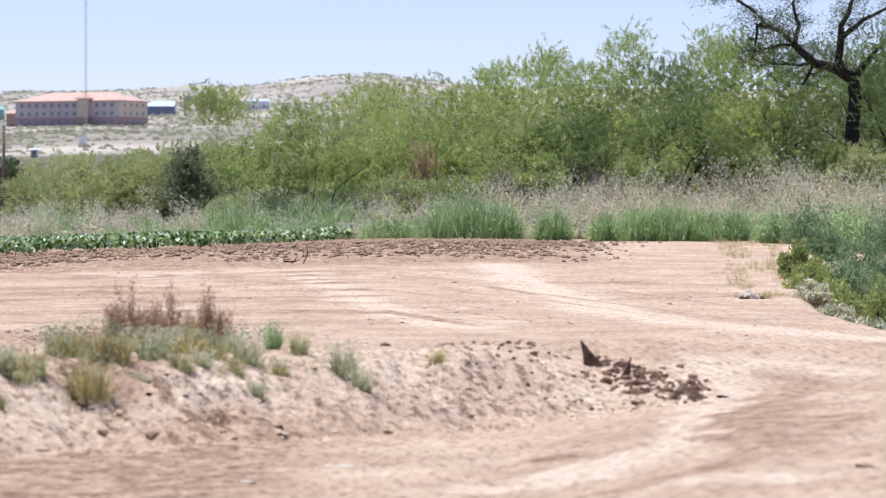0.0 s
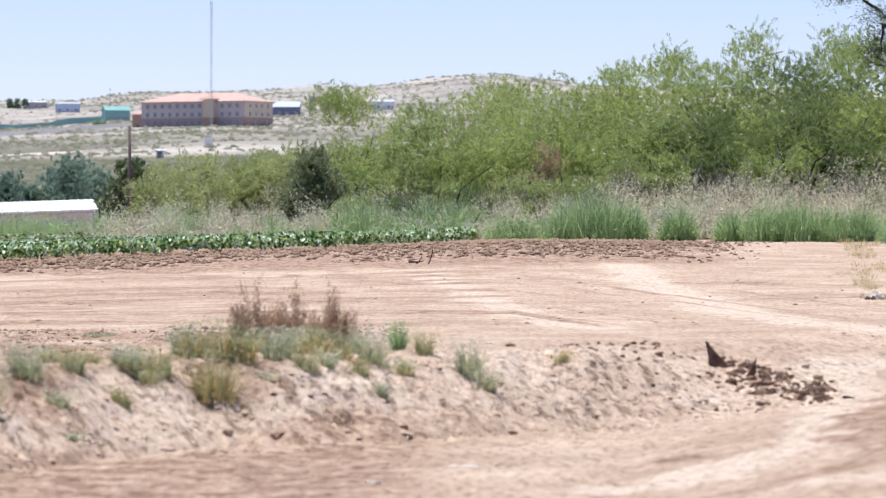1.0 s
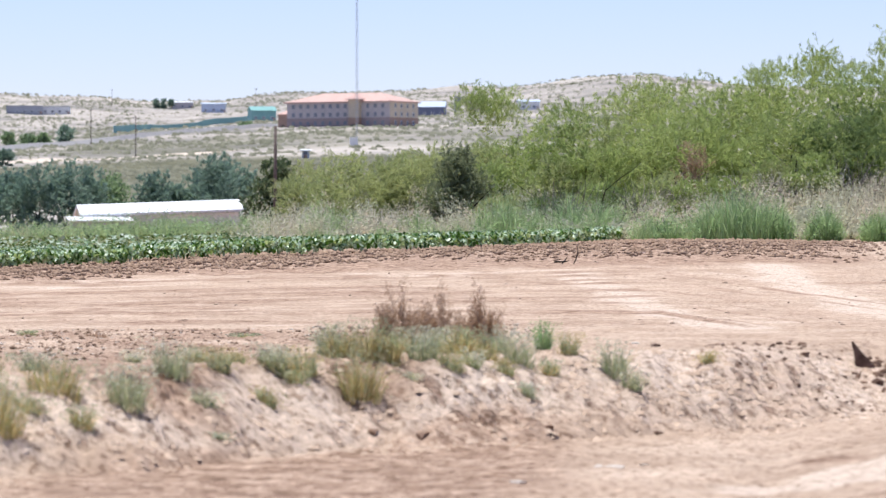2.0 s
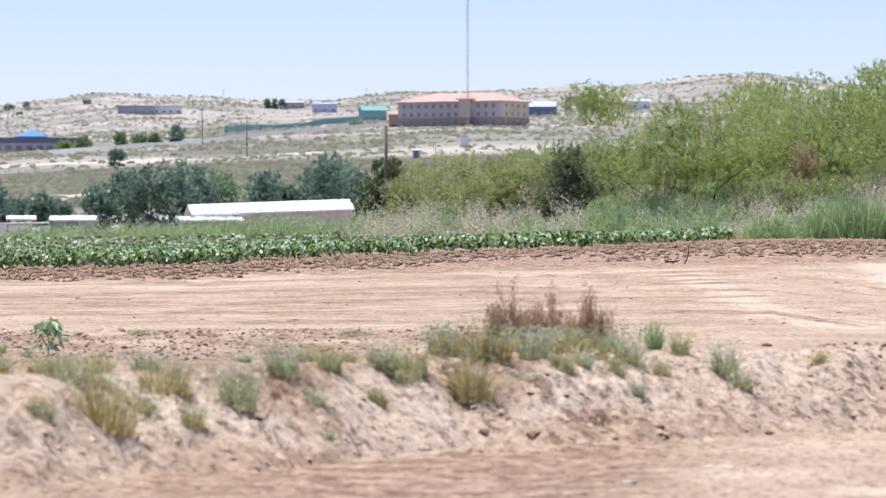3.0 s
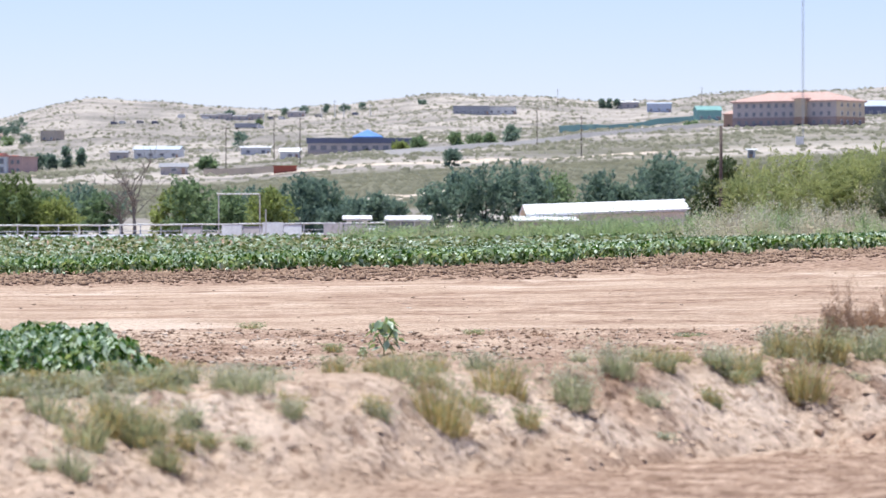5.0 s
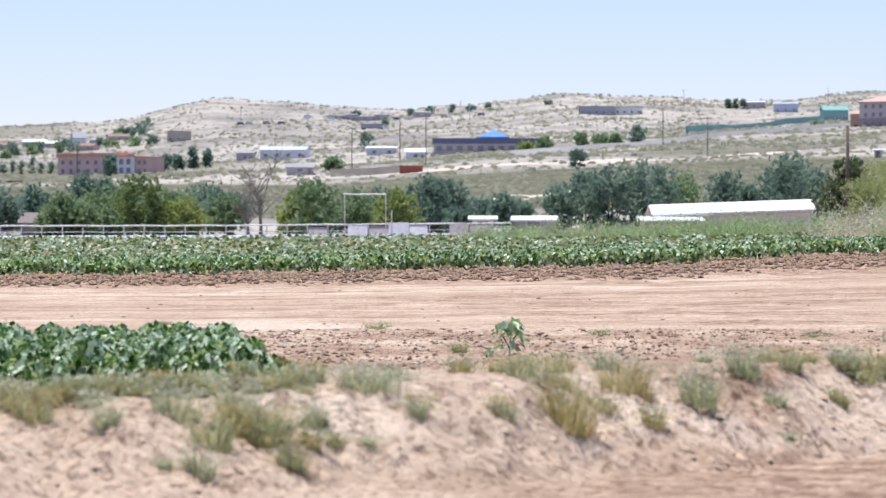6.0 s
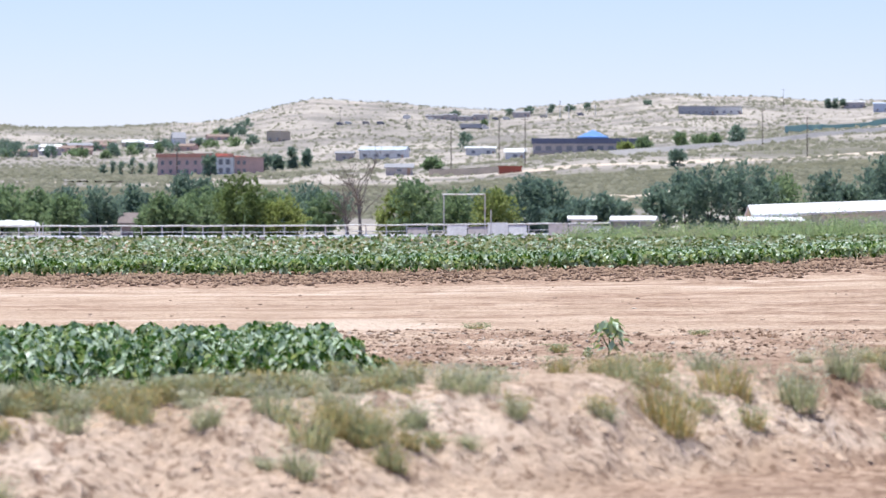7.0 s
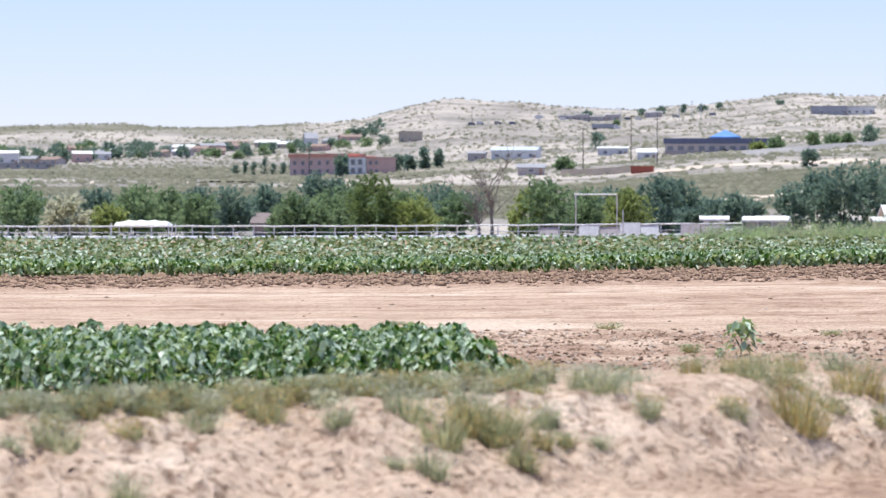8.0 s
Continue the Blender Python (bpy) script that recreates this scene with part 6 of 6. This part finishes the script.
def mast():
    x, y, z = on_land(2.43, 1240)
    e = thing("radio_mast", "tall slender white lattice radio mast with a hut below", "mast", (x, y, z))
    steel = paint("pale galvanised steel", (0.50, 0.52, 0.55))
    H = 96.0
    legs = [(0.3, 0, 0), (-0.15, 0.26, 0), (-0.15, -0.26, 0)]
    for lx, ly, _ in legs:
        part("leg", mesh_from("leg", *tube([(lx, ly, 0), (lx, ly, H)], [0.05, 0.05], 5), steel), e)
    vs, fs = [], []
    for k in range(64):
        for i in range(3):
            p, q = legs[i], legs[(i + 1) % 3]
            v, f = tube([(p[0], p[1], k * 1.5), (q[0], q[1], k * 1.5 + 1.5)], [0.025, 0.025], 3)
            fs += [tuple(n + len(vs) for n in g) for g in f]
            vs += v
    part("bracing", mesh_from("bracing", vs, fs, steel), e)
    block("hut", e, WHITE, 2.2, 2.2, 2.2, -1.0, -3, 0, "small white equipment hut")
    block("hut_roof", e, WHITE_ROOF, 2.5, 2.5, 0.2, -1.0, -3, 2.2)


mast()

# ---- buildings on the slope ----
shed("teal_building", "teal metal building beside the hotel", 1.15, 2575, 10, 15, 12, 6.0, TEAL, TEAL, 2.6)
shed("store", "long store with a pale blue roof and dark front", 3.41, 2490, -8, 19, 12, 5.4, NAVY, PALE_BLUE, 3.2)
shed("tower_block", "small dark and white block on the ridge", 3.79, 2620, 0, 3.6, 4.5, 8.4, GREY_WALL, WHITE, 0)
shed("store", "pale low building on the ridge", 4.05, 2620, 0, 13, 8, 5.6, SAND_WALL, WHITE, 0)
shed("store", "pale low building with a blue roof", 4.75, 2600, 0, 13, 8, 4.8, WHITE, PALE_BLUE, 1.2)
shed("warehouse", "long pale grey warehouse on the ridge", -2.04, 2830, 2, 24, 12, 5.6, SLATE, GREY_ROOF, 0)
shed("warehouse", "long pale warehouse on the ridge", -1.62, 2838, 2, 19, 12, 5.0, WHITE, GREY_ROOF, 0)
shed("warehouse", "low pale blue building on the ridge", 0.5, 2960, 0, 17, 12, 6.0, PALE_BLUE, PALE_BLUE, 0.8)
shed("warehouse", "low grey building on the ridge", 0.08, 3030, 0, 15, 10, 4.4, GREY_STUCCO, WHITE, 0.8)
shed("barn", "white barn with a pale blue roof on the slope", -6.25, 1930, -6, 21, 11, 4.0, WHITE, PALE_BLUE, 1.6)
shed("barn", "small grey-roofed outbuilding on the slope", -6.78, 1960, 0, 8, 8, 3.6, GREY_STUCCO, GREY_ROOF, 1.0)
shed("trailer_home", "long white trailer home on the slope", -4.95, 1850, 6, 13, 5, 3.4, WHITE, WHITE_ROOF, 0.6)
shed("shed", "small white arched shed", -4.48, 1540, 0, 7, 5, 2.8, WHITE, WHITE_ROOF, 1.4)
shed("shed", "low grey shed on the slope", -6.05, 1280, 5, 8, 6, 2.2, GREY_STUCCO, GREY_ROOF, 1.2)
shed("container", "red steel shipping container", -4.55, 1200, 2, 6.4, 2.6, 1.9, RED_METAL, RED_METAL, 0, 0)
shed("white_hut", "small white hut with a dark door on the slope", 1.74, 1138, 0, 2.0, 2.0, 2.0, WHITE, WHITE_ROOF, 0.3)
for b, w, h in ((-5.55, 14, 3.2), (-5.36, 9, 4.2), (-5.16, 16, 3.0), (-4.95, 10, 4.0), (-4.4, 12, 3.4)):
    shed("store", "low grey building along the ridge road", b, 2990, 0, w, 8, h, GREY_STUCCO, GREY_ROOF, 0.6)
shed("block_building", "square tan block building on the slope", -7.68, 2690, -25, 11, 11, 6.6, SAND_WALL, SAND_WALL, 0)
shed("church", "white church-like house with a steep gable", -9.03, 2735, 15, 8, 13, 6, WHITE, GREY_ROOF, 4)
TOWN = [(-9.6, 2846, 17, 3.6), (-10.02, 2844, 14, 3.6), (-10.36, 2714, 16, 4.2), (-10.75, 2640, 11, 3.0), (-11.05, 2600, 10, 3.0), (-11.85, 2470, 11, 3.2), (-12.11, 2442, 11, 4.6), (-12.5, 2400, 12, 3.2), (-12.8, 2410, 10, 3.4), (-13.1, 2422, 12, 6.0), (-8.5, 2790, 14, 3.0), (-8.75, 2750, 10, 3.0)]
for i, (b, d, w, h) in enumerate(TOWN):
    shed("house", "single-storey house in the far town" + (" with a white roof", " with a brown roof", " with a grey roof")[i % 3], b, d, (-12, 8, 20, -25)[i % 4], w, 8, h, (SAND_WALL, WHITE, PINK, GREY_STUCCO)[i % 4], (WHITE_ROOF, BROWN_ROOF, GREY_ROOF)[i % 3], 1.6, group="houses of the far town")
shed("carport", "long grey carport roof at the town's edge", -12.95, 1960, 4, 32, 8, 2.6, GREY_STUCCO, GREY_ROOF, 0)


def long_strip(name, label, pts, h, th, mat, cat, panel=0):
    """A wall or screen that follows the ground through (bearing, distance) points."""
    e = thing(name, label, cat)
    n = panel
    for i in range(n):
        u0, u1 = i / n, (i + 1) / n
        q = []
        for u in (u0, u1):
            b = float(np.interp(u, [k / (len(pts) - 1) for k in range(len(pts))], [p[0] for p in pts]))
            d = float(np.interp(u, [k / (len(pts) - 1) for k in range(len(pts))], [p[1] for p in pts]))
            q.append(on_land(b, d))
        (x0, y0, z0), (x1, y1, z1) = q
        vs = [(x0, y0, z0 - 0.3), (x1, y1, z1 - 0.3), (x1, y1, z1 + h), (x0, y0, z0 + h), (x0, y0 + th, z0 - 0.3), (x1, y1 + th, z1 - 0.3), (x1, y1 + th, z1 + h), (x0, y0 + th, z0 + h)]
        part("panel", mesh_from("panel", vs, [(0, 1, 2, 3), (7, 6, 5, 4), (0, 4, 5, 1), (1, 5, 6, 2), (2, 6, 7, 3), (3, 7, 4, 0)], mat), e)
    return e


long_strip("screen_fence", "long teal green screen fence beside the highway", [(-0.85, 2040), (-0.1, 2370), (0.64, 2500), (0.96, 2560)], 3.4, 0.2, TEAL, "fence", 18)
long_strip("block_wall", "low pale block wall on the slope", [(-5.65, 1260), (-4.65, 1230)], 2.0, 0.25, SAND_WALL, "wall", 6)


def highway():
    """A raised road that climbs to the right across the slope."""
    ctl = [(-3.2, 1420), (-2.4, 1440), (-0.8, 1560), (0.65, 1740), (1.4, 1850)]
    vs, fs = [], []
    for i in range(60):
        u = i / 59 * (len(ctl) - 1)
        b = float(np.interp(u, range(len(ctl)), [c[0] for c in ctl]))
        d = float(np.interp(u, range(len(ctl)), [c[1] for c in ctl]))
        x, y, z = on_land(b, d)
        for off, lift in ((-16, -0.8), (-6, 1.5), (6, 1.5), (16, -0.5)):
            vs.append((x, y + off, (z if abs(off) < 10 else float(land(x, y + off, False))) + lift))
        if i:
            k = (i - 1) * 4
            fs += [(k + j, k + 4 + j, k + 5 + j, k + 1 + j) for j in range(3)]
    me = mesh_from("highway", vs, fs, ASPHALT)
    tagged(new("road_highway", me), "grey raised highway climbing across the desert slope", "road", kind="structure")


highway()


def sand_strips():
    """Bare graded strips and tracks that show as pale bands across the slope."""
    for k, (b0, b1, d0, d1, w) in enumerate(((-4.9, 1.0, 1190, 1240, 34), (-12.4, -9.0, 1235, 1255, 95), (-9.2, -7.2, 1260, 1330, 50), (-3.5, -1.7, 815, 850, 75), (-8.0, -5.4, 2230, 2250, 40), (-4.4, 0.2, 2150, 2230, 60))):
        vs, fs = [], []
        for i in range(70):
            u = i / 69
            b, d = b0 + (b1 - b0) * u, d0 + (d1 - d0) * u + 10 * math.sin(u * 9 + k)
            ww = w * (0.7 + 0.4 * math.sin(u * 13 + k * 2) * math.sin(u * 5)) * min(1, 6 * u + 0.1, 6 * (1 - u) + 0.1)
            for j in range(4):
                x, y = spot(b, d + ww * (j / 3 - 0.5))
                vs.append((x, y, float(land(x, y)) + 0.12))
            if i:
                q = (i - 1) * 4
                fs += [(q + j, q + 4 + j, q + 5 + j, q + 1 + j) for j in range(3)]
        tagged(new("track_sand", mesh_from("track_sand", vs, fs, SAND)), "bare pale sand track on the slope", "track", kind="structure")


SAND = surface("bare pale sand", (0.52, 0.43, 0.34), (0.66, 0.56, 0.455), 0.05, 0.95, 0.1)
sand_strips()

# trees round the far buildings
FAR_A = [(-5.14, 2150, 12, 10, "p"), (-2.25, 1560, 5.5, 6, "e"), (-2, 1540, 5, 6, "e"), (-1.78, 1520, 5, 5, "e"), (-1.5, 1560, 6.5, 6.5, "p"), (-3, 1430, 4.2, 5.5, "l"), (-2.75, 1500, 4.8, 5, "e"), (-11.55, 2550, 9, 14, "p"), (-11.2, 2570, 10, 14, "p"), (-12.35, 2420, 9, 6, "p"), (-12, 2450, 7, 9, "p"), (-11.65, 2500, 7, 7, "p"), (-13.2, 2440, 6, 7, "e"), (-10.4, 2600, 5, 10, "e"), (-9.3, 2660, 7, 8, "e")]
FAR_B = [(-8.6, 2695, 5, 12, "e"), (-8.3, 2685, 6, 12, "e"), (-8.05, 2685, 6.5, 10, "p"), (-8.6, 1490, 8.0, 5.2, "p"), (-7.85, 1570, 6.4, 5, "p"), (-7.7, 1580, 6.0, 5, "p"), (-7.5, 1590, 8.0, 2.6, "p"), (-7.3, 1590, 7.4, 2.4, "p"), (-5.6, 1330, 4, 6, "e"), (-0.27, 3025, 7, 4, "p"), (-0.17, 3025, 7.5, 4, "p"), (-0.07, 3025, 7, 4, "p"), (-4.9, 2900, 4, 4, "e"), (0.95, 1900, 4, 7, "e"), (-10, 2520, 5, 7, "e"), (-11.35, 2510, 12, 16, "p"), (-11.75, 2520, 10, 11, "p"), (-12.7, 2480, 7, 9, "p"), (-10.75, 2550, 8, 9, "p"), (-9.9, 2600, 7, 9, "p"), (-9.65, 2620, 6, 9, "e"), (-13.7, 2450, 8, 12, "p"), (-10.3, 2560, 6, 8, "e")]
for i, (b, d, h, w, k) in enumerate(FAR_A + FAR_B):
    mat = {"e": ELM, "p": PINE, "l": LIME}[k]
    tree("conifer" if k == "p" else "tree", "distant dark tree among the buildings of the slope" if k != "l" else "distant bright green tree by the hall", b, d, h, w, mat, 900, 3300 + i, 1.1, 0.65, 0.0, 3, group="trees on the slope", clumps=24, droop=0.1, spray=1.2, count=4, inner=60)
town = random.Random(5)
for i in range(46):
    b = town.uniform(-14.2, -8.1)
    tree("conifer", "distant dark tree among the houses of the far town", b, 2390 + 62 * (b + 14.2) + town.uniform(-60, 150), town.uniform(4.5, 8.5), town.uniform(6, 13), PINE if i % 3 else ELM, 420, 3500 + i, 1.3, 0.8, 0.0, 3, group="trees of the far town", clumps=18, droop=0.1, spray=1.2, count=4, inner=50)
for i in range(14):
    b = town.uniform(-14.1, -8.3)
    shed("house", "single-storey house in the far town" + (" with a brown roof", " with a white roof", " with a grey roof")[i % 3], b, 2410 + 62 * (b + 14.2) + town.uniform(-50, 160), town.uniform(-25, 25), town.uniform(9, 16), 8, town.uniform(2.8, 3.6), (PINK, SAND_WALL, WHITE)[i % 3], (BROWN_ROOF, WHITE_ROOF, GREY_ROOF)[i % 3], 1.6, group="houses of the far town")
for i in range(11):
    tree("conifer", "small columnar conifer in a row by the motel", -10.05 + i * 0.13, 1590 - i * 2, (4.4, 5.2, 4.8, 6.4)[i % 4], 2.3, PINE, 260, 3400 + i, 0.8, 0.45, 0.0, 3, group="conifers by the motel", clumps=14, droop=0.0, spray=0.7, count=4, inner=30)


def scrub():
    """Desert bushes over the whole slope, thicker in the hollows."""
    rng = np.random.default_rng(44)
    dome = np.array([(1, 0, 0), (0.3, 0.95, 0.05), (-0.85, 0.55, 0), (-0.75, -0.65, 0.05), (0.35, -0.95, 0), (0.5, -0.15, 0.75), (-0.35, -0.1, 0.95)])
    tri = np.array([(0, 1, 5), (1, 6, 5), (1, 2, 6), (2, 3, 6), (3, 4, 6), (4, 5, 6), (4, 0, 5)])
    n = 44000
    b = rng.uniform(-14.5, 9, n)
    u = rng.uniform(0, 1, n)
    d = np.where(u < 0.3, rng.uniform(690, 1500, n), np.where(u < 0.52, rng.uniform(1300, 2300, n), rng.uniform(2250, 3330, n)))
    x, y = polar(b, d)
    dens = 1.3 * value_noise(x / 70, y / 160, 50) + 0.6 * value_noise(x / 25, y / 40, 51) + np.where((d > 780) & (d < 1080), 0.8, 0) + np.where((b < -6.5) & (d > 1400) & (d < 2300), 0.6, 0)
    keep = dens > rng.uniform(-1.5, 0.7, n)
    x, y, d, b = x[keep], y[keep], d[keep], b[keep]
    n = len(x)
    s = (0.35 + 0.85 * rng.uniform(0, 1, n) ** 1.8) * (0.7 + np.minimum(d, 2200) / 3600)
    v = dome[None] * (1 + rng.uniform(-0.3, 0.3, (n, 7, 1))) * s[:, None, None] * np.array([1.25, 1.25, 0.85])
    v = v + np.stack([x, y, land(x, y) - 0.05], -1)[:, None]
    f = (tri[None] + 7 * np.arange(n)[:, None, None]).reshape(-1, 3)
    tagged(new("desert_scrub", array_mesh("desert_scrub", v.reshape(-1, 3), f, CREOSOTE)), "grey-olive desert scrub dotted over the sandy slope", "scrub", kind="stuff")


scrub()


def van(b, d, turn, paint_mat, label):
    x, y, z = on_land(b, d)
    e = thing("parked_van", label, "van", (x, y, z), turn, "vehicles on the ridge")
    prof = [(-2.5, 0.4), (2.4, 0.4), (2.5, 1.0), (1.7, 1.2), (1.1, 2.05), (-2.4, 2.1)]
    vs = [(px, s * 0.95, pz) for s in (-1, 1) for px, pz in prof]
    k = len(prof)
    fs = [tuple(range(k))[::-1], tuple(range(k, 2 * k))] + [(i, (i + 1) % k, k + (i + 1) % k, k + i) for i in range(k)]
    part("body", mesh_from("body", vs, fs, paint_mat), e)
    block("windscreen", e, GLASS, 0.5, 1.7, 0.6, 1.35, 0, 1.3)
    for sx in (-1.6, 1.6):
        for sy in (-0.95, 0.95):
            w = part("wheel", mesh_from("wheel", *tube([(0, -0.1, 0), (0, 0.1, 0)], [0.38, 0.38], 10), BARK), e)
            w.location = (sx, sy, 0.38)


for i, (b, d) in enumerate(((-6.85, 2862), (-6.74, 2858), (-6.5, 2850), (-6.3, 2846), (-5.62, 2970), (-5.3, 2970), (-4.75, 2960), (-4.6, 2955), (-4.1, 2960), (-3.6, 2960))):
    van(b, d, (0, 15, -10)[i % 3], (NAVY, WHITE, GREY_WALL)[i % 3], ("dark van", "white van", "grey van")[i % 3] + " parked along the ridge road")


def semi_truck(b, d, turn):
    """A long-haul lorry: cab, nose, box trailer on its wheels."""
    x, y, z = on_land(b, d)
    e = thing("semi_truck", "long lorry with a white cab and a grey-blue box trailer", "truck", (x, y, z), turn)
    block("trailer", e, SLATE, 14.6, 2.6, 2.8, -2.6, 0, 1.15, "grey-blue box trailer")
    block("chassis", e, BARK, 16.5, 1.0, 0.3, -1.2, 0, 0.8)
    prof = [(5.2, 0.7), (9.4, 0.7), (9.5, 1.9), (8.0, 2.1), (7.5, 3.2), (5.6, 3.9), (5.2, 3.9)]
    k = len(prof)
    vs = [(px, side * 1.2, pz) for side in (-1, 1) for px, pz in prof]
    fs = [tuple(range(k))[::-1], tuple(range(k, 2 * k))] + [(i, (i + 1) % k, k + (i + 1) % k, k + i) for i in range(k)]
    part("cab", mesh_from("cab", vs, fs, WHITE), e, "white cab")
    block("side_window", e, GLASS, 1.1, 2.46, 0.7, 6.7, 0, 2.2)
    for wx in (-8.6, -7.4, 3.4, 4.6, 8.4):
        for wy in (-1.1, 1.1):
            w = part("wheel", mesh_from("wheel", *tube([(0, -0.15, 0), (0, 0.15, 0)], [0.5, 0.5], 10), BARK), e)
            w.location = (wx, wy, 0.5)


semi_truck(-5.03, 2825, 3)


def oval_sign(b, d):
    x, y, z = on_land(b, d)
    e = thing("oval_sign", "blank white oval sign on a tall steel post", "sign", (x, y, z))
    part("post", mesh_from("post", *tube([(0, 0, -0.3), (0, 0, 6.0)], [0.2, 0.16], 8), GREY_WALL), e)
    rim = [(2.8 * math.cos(2 * math.pi * i / 24), 1.4 * math.sin(2 * math.pi * i / 24) + 7.0) for i in range(24)]
    vs = [(px, py, pz) for py in (-0.2, 0.2) for px, pz in rim]
    fs = [tuple(range(24)), tuple(range(24, 48))[::-1]] + [(i, 24 + i, 24 + (i + 1) % 24, (i + 1) % 24) for i in range(24)]
    part("panel", mesh_from("panel", vs, fs, WHITE), e)


oval_sign(-5.95, 2818)


def light_post(b, d, h):
    e = thing("light_post", "tall white lamp post on the ridge road", "lamp post", on_land(b, d), 0, "lamp posts on the ridge")
    part("post", mesh_from("post", *tube([(0, 0, -0.2), (0, 0, h)], [0.3, 0.2], 6), WHITE), e)
    block("lamp_head", e, WHITE, 2.0, 0.5, 0.35, 0, -0.4, h)


for b, h in ((-4.84, 9), (-4.06, 7), (-3.88, 11), (-3.76, 8), (-3.4, 7)):
    light_post(b, 2940, h)
for i, (b, h, w) in enumerate(((-4.55, 5, 7), (-4.3, 6, 8), (-4.0, 6.5, 7), (-3.75, 5, 8), (-3.5, 4.5, 7), (-5.3, 4, 8), (-2.7, 4, 6))):
    tree("tree", "distant dark tree on the ridge", b, 3060, h, w, PINE, 500, 3600 + i, 1.2, 0.7, 0.0, 3, group="trees on the slope", clumps=16, droop=0.1, spray=1.2, count=4, inner=50)
